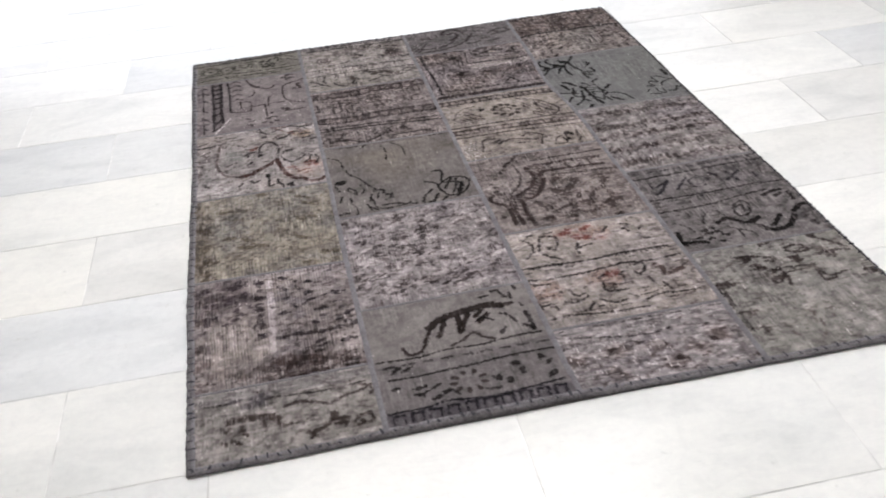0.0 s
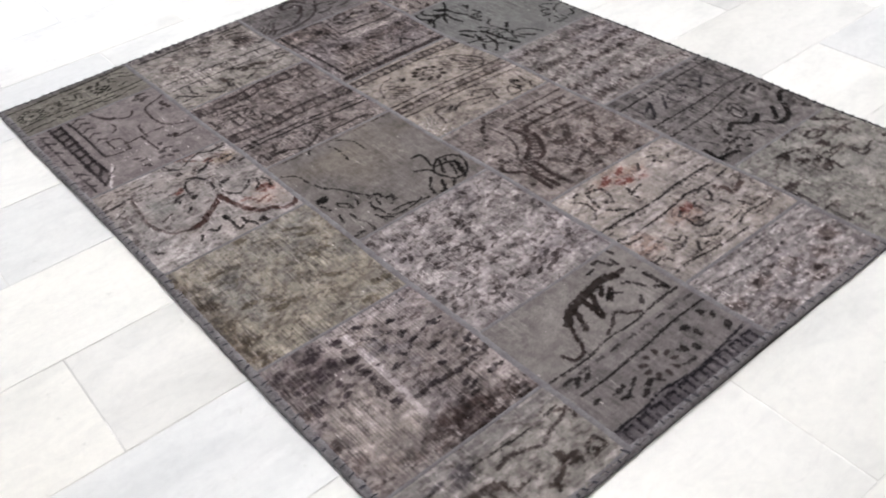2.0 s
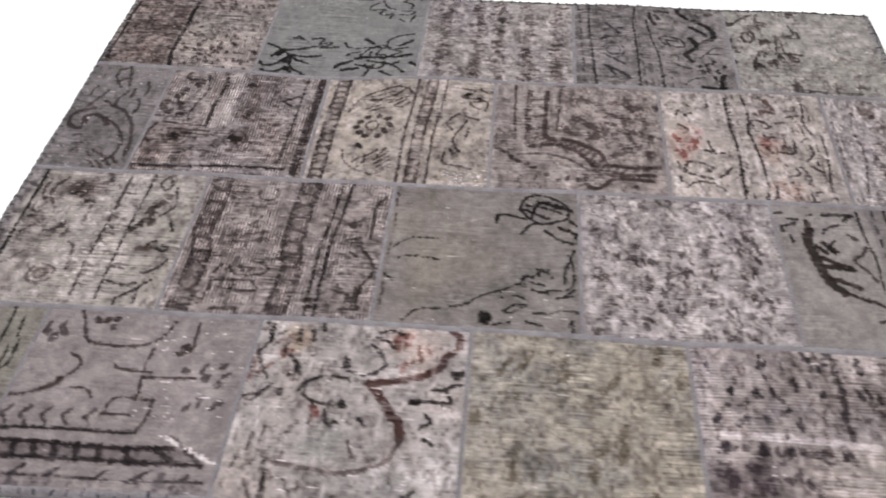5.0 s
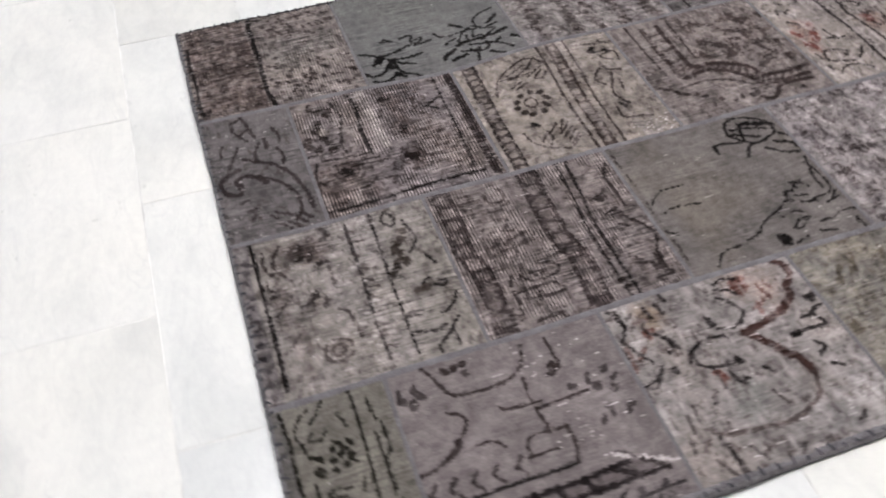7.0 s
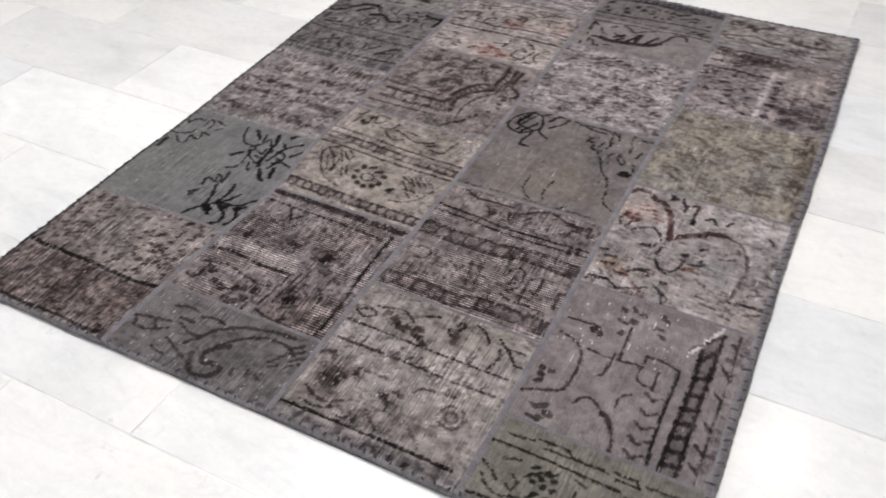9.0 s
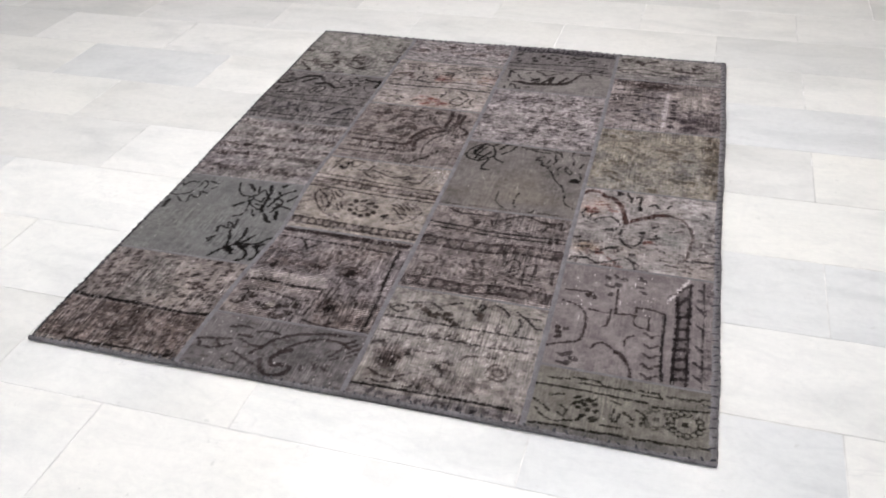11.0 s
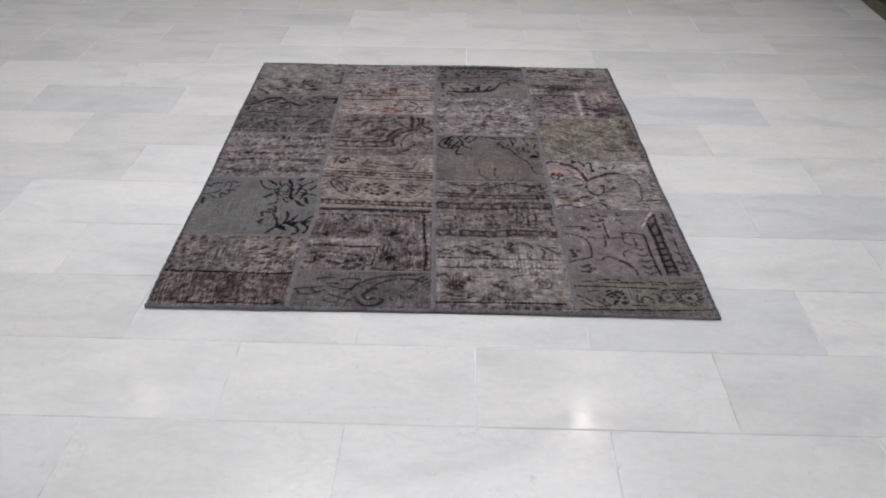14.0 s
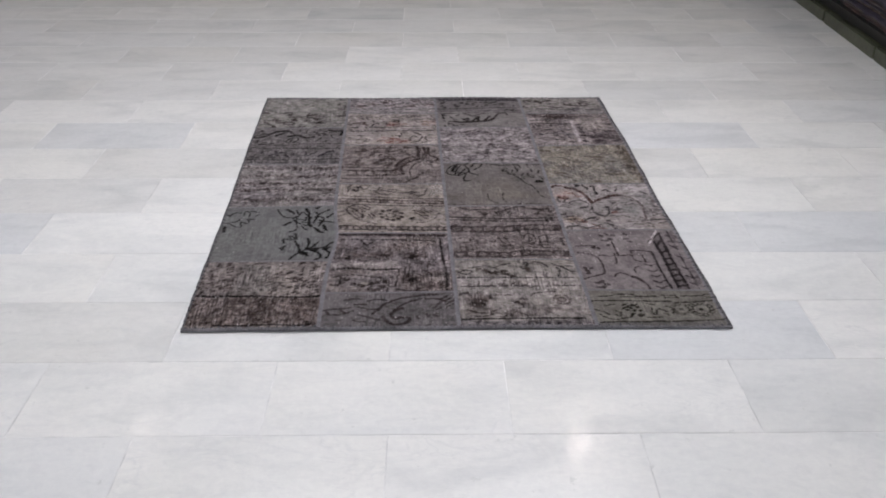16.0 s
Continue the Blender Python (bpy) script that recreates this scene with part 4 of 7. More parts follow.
def patch_stepped_frame():
    w = Weave(C1 + GAP, C2, 1.0 + GAP, 1.395, (0.15, 0.133, 0.128), 24, 0.12, (0.15, 0.134, 0.126))
    w.line([(0.402, 1.051), (0.484, 1.052), (0.561, 1.053), (0.617, 1.058)], 0.008, BROWN, 0.8, 0.2)
    w.line([(0.651, 1.02), (0.666, 1.041), (0.682, 1.051), (0.692, 1.065)], 0.013, BROWN, 0.78, 0.15)
    outer, inner = [(0.422, 1.087), (0.519, 1.083), (0.592, 1.084), (0.636, 1.088), (0.63, 1.141), (0.648, 1.191), (0.693, 1.226), (0.727, 1.241), (0.728, 1.291), (0.722, 1.365)], [(0.422, 1.129), (0.519, 1.124), (0.582, 1.124), (0.605, 1.132), (0.61, 1.173), (0.628, 1.212), (0.654, 1.247), (0.693, 1.262), (0.7, 1.312), (0.695, 1.377)]
    w.line(outer, 0.015, (0.05, 0.033, 0.031), 0.82, 0.12)
    w.line(inner, 0.015, (0.05, 0.033, 0.031), 0.82, 0.12)
    for k in range(1, 26):
        s = k * 9 / 26
        i = int(s)
        p, q = [tuple(a + (b - a) * (s - i) for a, b in zip(ln[i], ln[i + 1])) for ln in (outer, inner)]
        w.line([p, q], 0.012, (0.06, 0.042, 0.04), 0.7, 0.3)
    w.line([(0.413, 1.159), (0.497, 1.156), (0.576, 1.15)], 0.005, BROWN, 0.75, 0.25)
    w.line([(0.668, 1.06), (0.663, 1.121), (0.673, 1.161), (0.69, 1.191), (0.716, 1.217)], 0.008, BROWN, 0.75, 0.2)
    w.line([(0.732, 1.213), (0.761, 1.216), (0.776, 1.232), (0.765, 1.254), (0.744, 1.273), (0.739, 1.301), (0.742, 1.359)], 0.014, (0.05, 0.033, 0.031), 0.82, 0.15)
    w.dabs([(0.753, 1.153), (0.734, 1.129), (0.745, 1.103), (0.702, 1.084), (0.747, 1.174), (0.75, 1.199), (0.764, 1.32), (0.763, 0.98), (0.716, 1.097)], 0.011, 0.007, BROWN, 0.7)
    w.dabs([(0.475, 1.334), (0.521, 1.313), (0.636, 1.345), (0.65, 1.355), (0.633, 1.306), (0.452, 1.315), (0.576, 1.263), (0.475, 1.253), (0.452, 1.215), (0.53, 1.197), (0.553, 1.227), (0.576, 1.332), (0.476, 1.399), (0.596, 1.237), (0.544, 1.399), (0.574, 1.174)], 0.022, 0.014, (0.06, 0.043, 0.04), 0.75, 0.9)
    w.lines([[(0.66, 1.278), (0.652, 1.301), (0.627, 1.308)], [(0.574, 1.286), (0.581, 1.312), (0.613, 1.328)], [(0.565, 1.254), (0.542, 1.263), (0.548, 1.285)], [(0.463, 1.277), (0.462, 1.303), (0.491, 1.331)], [(0.611, 1.364), (0.582, 1.369)], [(0.605, 1.266), (0.603, 1.29)], [(0.522, 1.356), (0.553, 1.357)], [(0.503, 1.27), (0.523, 1.302), (0.551, 1.308)]], 0.015, (0.05, 0.034, 0.032), 0.72, 0.25)
    w.ticks(90, 0.022, 0.008, UMBER, 0.6, (C1, 0.66, 1.16, 1.39), 0.6, 1.2)
    w.streaks(0.22, LIGHT, 0.06, 0.01, 0.6)
    w.ribs(0.2, 0.08, 0.08, 0.45)
    w.flecks(40)
    return w.finish("patch", "taupe carpet square with a stepped brown frame and scroll", rug)


def patch_red_buds():
    w = Weave(C1 + GAP, C2, 1.395 + GAP, 1.785, (0.19, 0.173, 0.16), 25, 0.16, (0.165, 0.151, 0.147))
    w.shade([(0.609, 1.441), (0.759, 1.657), (0.608, 1.638), (0.565, 1.461)], 0.06, 0.035, (0.2, 0.14, 0.12), 0.6)
    w.lines([[(0.787, 1.557), (0.699, 1.559), (0.608, 1.563), (0.534, 1.555), (0.417, 1.556)], [(0.792, 1.602), (0.709, 1.611), (0.624, 1.606), (0.551, 1.596), (0.483, 1.602), (0.407, 1.597)]], 0.008, DARK, 0.88, 0.08)
    w.lines([[(0.789, 1.752), (0.728, 1.749), (0.629, 1.762), (0.55, 1.763)], [(0.554, 1.742), (0.506, 1.729), (0.457, 1.736), (0.417, 1.736)], [(0.55, 1.724), (0.51, 1.718)]], 0.007, DARK, 0.8, 0.2)
    w.dashes(1.562, 1.562, 0.034, 0.02, 0.005, DARK, 0.75)
    w.dashes(1.576, 1.576, 0.052, 0.018, 0.005, DARK, 0.7)
    w.dashes(1.748, 1.742, 0.036, 0.02, 0.006, BROWN, 0.65)
    w.lines([[(0.702, 1.433), (0.666, 1.447), (0.68, 1.496), (0.698, 1.486)], [(0.708, 1.442), (0.72, 1.492), (0.708, 1.52), (0.685, 1.537)], [(0.752, 1.438), (0.733, 1.455), (0.738, 1.494), (0.761, 1.517)], [(0.591, 1.497), (0.629, 1.507), (0.631, 1.529)], [(0.633, 1.511), (0.621, 1.484)], [(0.669, 1.422), (0.689, 1.424)], [(0.736, 1.423), (0.721, 1.422)]], 0.008, DARK, 0.8, 0.15)
    w.lines([[(0.548, 1.456), (0.53, 1.437)], [(0.523, 1.461), (0.505, 1.461), (0.48, 1.447)], [(0.49, 1.433), (0.466, 1.441)], [(0.492, 1.454), (0.483, 1.468)], [(0.463, 1.485), (0.46, 1.506), (0.444, 1.511)], [(0.456, 1.468), (0.442, 1.454)]], 0.008, DARK, 0.75, 0.25)
    w.dabs([(0.618, 1.459), (0.596, 1.462), (0.558, 1.479), (0.63, 1.429), (0.584, 1.426), (0.598, 1.63), (0.577, 1.629), (0.641, 1.439)], 0.02, 0.012, RUST, 0.88, 0.3)
    w.lines([[(0.619, 1.653), (0.619, 1.689), (0.575, 1.694)], [(0.599, 1.671), (0.57, 1.668), (0.562, 1.628)], [(0.573, 1.64), (0.554, 1.626)], [(0.512, 1.657), (0.508, 1.683)], [(0.526, 1.611), (0.508, 1.602), (0.505, 1.626), (0.525, 1.649), (0.533, 1.637)], [(0.623, 1.639), (0.608, 1.629)]], 0.008, DARK, 0.8, 0.15)
    w.line([(0.479, 1.622), (0.468, 1.642), (0.47, 1.665), (0.448, 1.66), (0.424, 1.65)], 0.018, (0.06, 0.035, 0.03), 0.78, 0.2)
    w.lines([[(0.776, 1.625), (0.74, 1.629)], [(0.726, 1.702), (0.7, 1.71), (0.667, 1.693)], [(0.703, 1.663), (0.694, 1.687), (0.671, 1.685)], [(0.795, 1.708), (0.759, 1.702), (0.747, 1.723)], [(0.655, 1.735), (0.632, 1.738)], [(0.644, 1.713), (0.619, 1.731), (0.589, 1.729)], [(0.68, 1.741), (0.663, 1.718)], [(0.785, 1.668), (0.765, 1.678)], [(0.729, 1.648), (0.722, 1.668)], [(0.575, 1.711), (0.562, 1.727)], [(0.486, 1.692), (0.478, 1.721)], [(0.784, 1.695), (0.78, 1.713)]], 0.007, DARK, 0.75, 0.25)
    w.ticks(70, 0.02, 0.005, BROWN, 0.6, (C1, C2, 1.6, 1.72), 0.2, 0.6)
    w.streaks(0.5, LIGHT, 0.05, 0.01, 0.56)
    w.wear(0.3, LIGHT, 0.06, 0.05, 0.55)
    w.flecks(90)
    return w.finish("patch", "pale carpet square with rust red buds and ruled borders", rug)


def patch_rubbed_half():
    w = Weave(C1 + GAP, C2, 1.785 + GAP, 1.996, (0.163, 0.153, 0.155), 26, 0.2, LILAC)
    w.line([(0.795, 1.812), (0.707, 1.833), (0.598, 1.85), (0.531, 1.842), (0.45, 1.851)], 0.006, DARK, 0.7, 0.3)
    w.line([(0.79, 1.857), (0.739, 1.853), (0.701, 1.852)], 0.005, DARK, 0.6, 0.4)
    w.dashes(1.798, 1.798, 0.045, 0.024, 0.005, DARK, 0.65)
    w.shade([(0.674, 1.89), (0.585, 1.892), (0.448, 1.882), (0.565, 1.948), (0.7, 1.956), (0.767, 1.897), (0.504, 1.923)], 0.03, 0.022, (0.075, 0.055, 0.05), 0.7)
    w.dabs([(0.699, 1.952), (0.555, 1.941), (0.577, 1.953), (0.573, 1.895), (0.685, 1.883), (0.464, 1.861), (0.461, 1.901), (0.62, 1.871)], 0.012, 0.008, BROWN, 0.7)
    w.ring(*[(0.565, 1.948)][0], 0.026, 0.02, 0.007, BROWN, 0.65, 0.4)
    w.ring(*[(0.588, 1.901)][0], 0.03, 0.022, 0.007, UMBER, 0.65, 0.4)
    w.ticks(150, 0.014, 0.006, UMBER, 0.5, None, 0.2, 0.9)
    w.streaks(0.45, LIGHT, 0.05, 0.01, 0.53)
    w.streaks(0.28, WHITE, 0.03, 0.007, 0.65)
    w.flecks(170, WHITE, 0.7, (0.56, C2, 1.82, 1.98))
    return w.finish("patch", "rubbed grey half square with ghostly rosettes", rug)


# ---- third column ----
def patch_pale_garden():
    w = Weave(C2 + GAP, C3, 0.004, 0.395, (0.18, 0.168, 0.156), 31, 0.16, (0.168, 0.158, 0.152))
    w.band(0.004, 0.034, (0.105, 0.097, 0.104), 0.75)
    w.dabs([(0.847, 0.024), (0.87, 0.021), (0.899, 0.019), (0.931, 0.018), (0.958, 0.017), (0.988, 0.015), (1.018, 0.016), (1.047, 0.015), (1.077, 0.013), (1.106, 0.016), (1.135, 0.015), (1.163, 0.015)], 0.012, 0.008, (0.035, 0.03, 0.038), 0.7, 0.8)
    w.line([(0.795, 0.04), (0.986, 0.042), (1.067, 0.043), (1.154, 0.041)], 0.009, DARK, 0.92, 0.03)
    w.shade([(0.852, 0.136), (0.836, 0.152), (0.863, 0.147)], 0.03, 0.035, (0.075, 0.056, 0.05), 0.7)
    w.shade([(0.834, 0.077), (0.883, 0.083), (0.945, 0.082), (0.96, 0.07), (1.008, 0.071), (1.043, 0.078), (1.138, 0.086), (1.084, 0.093), (0.985, 0.134), (1.107, 0.147)], 0.032, 0.02, (0.095, 0.078, 0.07), 0.45)
    w.dabs([(0.982, 0.152), (0.98, 0.124), (0.967, 0.131), (0.997, 0.146), (0.987, 0.111), (0.944, 0.062), (0.958, 0.049), (0.84, 0.134), (0.866, 0.129), (0.85, 0.15), (0.871, 0.143), (0.827, 0.154), (0.895, 0.159), (0.885, 0.165), (0.81, 0.181), (0.829, 0.185)], 0.011, 0.01, (0.038, 0.028, 0.026), 0.78, 0.3, 0.9)
    for r in (0.012, 0.026):
        w.ring(*[(1.106, 0.145)][0], r, r * 0.95, 0.008, (0.06, 0.045, 0.042), 0.72, 0.3)
    w.lines([[(1.016, 0.166), (1.028, 0.182), (1.053, 0.186), (1.091, 0.19)], [(0.892, 0.174), (0.928, 0.174), (0.964, 0.173)], [(0.819, 0.092), (0.849, 0.077), (0.878, 0.075), (0.917, 0.097)], [(0.904, 0.056), (0.921, 0.052), (0.934, 0.064)], [(1.048, 0.085), (1.075, 0.065), (1.083, 0.051)], [(0.955, 0.092), (0.978, 0.07), (0.998, 0.057)], [(0.827, 0.058), (0.865, 0.055), (0.893, 0.068)]], 0.008, BROWN, 0.75, 0.2)
    w.line([(0.808, 0.227), (0.947, 0.226), (1.075, 0.221), (1.159, 0.226)], 0.007, DARK, 0.88, 0.1)
    w.line([(0.803, 0.28), (0.978, 0.274), (1.162, 0.274)], 0.007, DARK, 0.92, 0.04)
    w.lines([[(0.833, 0.227), (0.837, 0.253)], [(0.857, 0.224), (0.866, 0.25)], [(0.89, 0.222), (0.903, 0.233)], [(0.936, 0.228), (0.943, 0.254)], [(0.96, 0.227), (0.973, 0.242)], [(0.986, 0.226), (0.99, 0.249)], [(1.007, 0.228), (1.02, 0.244)], [(1.05, 0.225), (1.05, 0.242)], [(1.073, 0.226), (1.083, 0.24)], [(1.103, 0.225), (1.106, 0.242)], [(1.129, 0.227), (1.134, 0.243)]], 0.007, (0.06, 0.045, 0.042), 0.75, 0.2)
    w.band(0.288, 0.395, (0.162, 0.153, 0.139), 0.6)
    w.lines([[(0.806, 0.312), (0.832, 0.324), (0.85, 0.315), (0.83, 0.298), (0.806, 0.31)], [(0.84, 0.337), (0.895, 0.35), (0.912, 0.34)], [(1.053, 0.38), (1.077, 0.365), (1.093, 0.34)], [(1.076, 0.309), (1.07, 0.288), (1.078, 0.277), (1.083, 0.305)], [(1.117, 0.285), (1.125, 0.317), (1.118, 0.338)], [(1.109, 0.364), (1.13, 0.347), (1.166, 0.349)], [(1.13, 0.347), (1.146, 0.329), (1.159, 0.315), (1.175, 0.313)], [(0.946, 0.355), (0.974, 0.366)], [(1.016, 0.359), (1.022, 0.371), (1.031, 0.36), (1.024, 0.35)], [(0.917, 0.341), (0.929, 0.328)], [(1.005, 0.344), (1.012, 0.328)]], 0.007, DARK, 0.85, 0.12)
    w.dabs([(0.889, 0.32), (0.899, 0.311), (0.912, 0.301), (0.944, 0.301), (0.959, 0.294), (0.972, 0.282), (0.95, 0.315), (0.924, 0.31), (0.869, 0.329)], 0.013, 0.01, (0.045, 0.032, 0.024), 0.82, -0.6, 0.7)
    w.dabs([(1.025, 0.331), (1.027, 0.318)], 0.011, 0.012, (0.09, 0.068, 0.056), 0.75, 0.0, 0.4)
    w.wear(0.3, LIGHT, 0.07, 0.1, 0.5)
    w.ribs(0.3, 0.1, 0.1, 0.42)
    w.rows(0.12)
    w.ticks(80, 0.025, 0.004, (0.25, 0.235, 0.23), 0.45, (C2, C3, 0.04, 0.28), 1.57, 0.12)
    w.streaks(0.2, LIGHT, 0.08, 0.03, 0.52)
    w.flecks(230, WHITE, 0.6, (C2, C3, 0.08, 0.28))
    return w.finish("patch", "pale worn carpet square with a faint flower garden", rug)


def patch_dark_bands():
    w = Weave(C2 + GAP, C3, 0.395 + GAP, 0.8, (0.146, 0.129, 0.125), 32, 0.15, (0.142, 0.127, 0.126))
    w.beads([(0.802, 0.623), (0.906, 0.616), (1.011, 0.618), (1.068, 0.629), (1.171, 0.619)], 0.036, 0.036, (0.042, 0.03, 0.03), (0.155, 0.137, 0.132), 0.75)
    w.beads([(0.803, 0.43), (0.894, 0.432), (0.965, 0.427), (1.033, 0.44), (1.102, 0.438), (1.183, 0.435)], 0.034, 0.036, (0.042, 0.03, 0.03), (0.155, 0.137, 0.132), 0.75)
    w.lines([[(0.79, 0.712), (0.9, 0.703), (1.0, 0.692), (1.18, 0.694)], [(0.79, 0.69), (0.9, 0.684), (1.0, 0.674), (1.18, 0.676)]], 0.007, DARK, 0.92, 0.05)
    w.lines([[(0.835, 0.788), (0.865, 0.77), (0.913, 0.771), (0.962, 0.771)], [(0.989, 0.756), (1.036, 0.787), (1.067, 0.787), (1.099, 0.77), (1.148, 0.768)], [(0.914, 0.742), (0.924, 0.715)], [(0.962, 0.751), (0.973, 0.725)], [(1.003, 0.731), (1.016, 0.754)]], 0.008, (0.035, 0.025, 0.024), 0.82, 0.15)
    w.dabs([(1.115, 0.767), (1.131, 0.753), (1.153, 0.769), (1.164, 0.748), (0.979, 0.746), (0.926, 0.735), (1.11, 0.732), (1.145, 0.676)], 0.015, 0.011, (0.035, 0.025, 0.024), 0.78, 0.3, 1.0)
    w.lines([[(1.043, 0.563), (1.059, 0.583), (1.076, 0.566), (1.076, 0.522), (1.06, 0.505)], [(1.097, 0.56), (1.118, 0.576)], [(1.093, 0.525), (1.126, 0.52)], [(1.092, 0.501), (1.125, 0.496)], [(1.09, 0.477), (1.12, 0.481)], [(1.067, 0.501), (1.044, 0.511)], [(1.055, 0.552), (1.069, 0.545)], [(1.053, 0.527), (1.072, 0.536)], [(1.12, 0.571), (1.12, 0.507)], [(1.088, 0.554), (1.098, 0.479)], [(1.054, 0.489), (1.077, 0.479)]], 0.008, (0.038, 0.028, 0.027), 0.82, 0.12)
    w.lines([[(0.95, 0.547), (0.99, 0.55)], [(0.95, 0.522), (1.001, 0.522)], [(0.958, 0.494), (1.004, 0.494)], [(0.956, 0.558), (0.975, 0.474)], [(0.976, 0.562), (0.995, 0.473)], [(0.942, 0.535), (0.937, 0.515)], [(0.956, 0.47), (1.001, 0.469)]], 0.007, (0.055, 0.042, 0.04), 0.72, 0.25)
    w.lines([[(0.811, 0.54), (0.836, 0.555), (0.86, 0.542), (0.851, 0.515), (0.823, 0.522)], [(0.86, 0.542), (0.885, 0.534), (0.88, 0.509), (0.862, 0.515)], [(0.813, 0.483), (0.84, 0.481), (0.84, 0.457)], [(0.857, 0.479), (0.886, 0.473)], [(1.155, 0.543), (1.179, 0.543)], [(1.158, 0.525), (1.181, 0.519)], [(1.162, 0.504), (1.179, 0.5)], [(1.165, 0.552), (1.171, 0.494)], [(1.017, 0.482), (1.03, 0.484), (1.03, 0.465), (1.018, 0.468)], [(1.132, 0.476), (1.146, 0.475), (1.141, 0.458), (1.129, 0.462)], [(0.913, 0.535), (0.934, 0.524)], [(0.906, 0.489), (0.926, 0.478)]], 0.007, (0.055, 0.042, 0.04), 0.72, 0.2)
    w.ticks(90, 0.011, 0.006, BROWN, 0.5, (C2, C3, 0.455, 0.6), 0.2, 1.5)
    w.ticks(60, 0.011, 0.006, BROWN, 0.5, (C2, C3, 0.66, 0.79), 0.2, 1.5)
    w.ticks(80, 0.022, 0.004, (0.2, 0.185, 0.18), 0.4, None, 1.57, 0.15)
    w.ribs(0.35, 0.14, 0.14, 0.4)
    w.rows(0.75, 0.12, 0.05, 0.4, False)
    w.flecks(100)
    return w.finish("patch", "dark brown carpet square with two blackish bands", rug)


def patch_grey_tendril():
    w = Weave(C2 + GAP, C3, 0.8 + GAP, 1.195, (0.13, 0.122, 0.117), 33, 0.08, (0.15, 0.136, 0.118))
    w.calm = 0.45
    w.line([(1.173, 0.86), (1.145, 0.884), (1.14, 0.911), (1.137, 0.941), (1.123, 0.976), (1.101, 1.002), (1.089, 1.03), (1.081, 1.052), (1.064, 1.071)], 0.006)
    w.line([(1.064, 1.071), (1.07, 1.087), (1.044, 1.085), (1.043, 1.102), (1.023, 1.131), (1.046, 1.14)], 0.006)
    w.line([(0.981, 1.172), (1.001, 1.179), (1.045, 1.184), (1.072, 1.172), (1.078, 1.148), (1.078, 1.132)], 0.006)
    w.lines([[(0.852, 1.07), (0.817, 1.084), (0.806, 1.114), (0.827, 1.16), (0.853, 1.176), (0.878, 1.167), (0.889, 1.141), (0.893, 1.113), (0.869, 1.085), (0.848, 1.075)], [(0.877, 1.097), (0.834, 1.11), (0.826, 1.141)], [(0.837, 1.085), (0.848, 1.131), (0.86, 1.16)], [(0.853, 1.084), (0.88, 1.134)], [(0.893, 1.025), (0.87, 1.029), (0.873, 1.06), (0.881, 1.089)], [(0.925, 1.079), (0.905, 1.09), (0.893, 1.104)], [(0.878, 1.172), (0.896, 1.19)], [(0.913, 1.125), (0.937, 1.151), (0.947, 1.175), (0.947, 1.194)]], 0.008, DARK, 0.88, 0.12)
    w.lines([[(0.904, 1.156), (0.92, 1.186), (0.932, 1.188)], [(0.826, 1.112), (0.846, 1.159)], [(0.835, 1.149), (0.853, 1.181)]], 0.012, DARK, 0.88, 0.1)
    w.lines([[(1.064, 1.079), (1.046, 1.085), (1.047, 1.101)], [(1.041, 1.115), (1.024, 1.113), (1.03, 1.13)], [(1.08, 1.101), (1.085, 1.13)], [(0.968, 1.185), (0.996, 1.175), (1.024, 1.166), (1.058, 1.165)], [(1.097, 1.16), (1.072, 1.184)]], 0.007, DARK, 0.85, 0.15)
    w.lines([[(0.98, 0.822), (0.961, 0.84), (0.95, 0.867), (0.951, 0.907)], [(1.06, 0.812), (1.073, 0.831)]], 0.005)
    w.line([(1.011, 0.834), (1.003, 0.857), (1.004, 0.887), (1.009, 0.915)], 0.006)
    w.blob(1.156, 1.012, 0.02, 0.014, DARK, 0.95, 0.5)
    w.lines([[(1.103, 1.043), (1.096, 1.07), (1.107, 1.09)], [(1.136, 1.047), (1.119, 1.072), (1.12, 1.09), (1.135, 1.071), (1.141, 1.049)], [(1.174, 1.028), (1.162, 1.06)], [(1.139, 1.106), (1.137, 1.137), (1.129, 1.158), (1.129, 1.186)], [(1.098, 1.148), (1.086, 1.19)], [(1.06, 1.1), (1.066, 1.125)], [(1.16, 1.09), (1.168, 1.12)]], 0.006)
    w.line([(1.152, 1.178), (1.176, 1.177)], 0.011)
    w.across(0.812, 0.006, BROWN, 0.7, 0.6, 0.004)
    w.wear(0.22, LIGHT, 0.05, 0.12, 0.5)
    w.flecks(30)
    return w.finish("patch", "plain grey carpet square with a tendril and one bloom", rug)


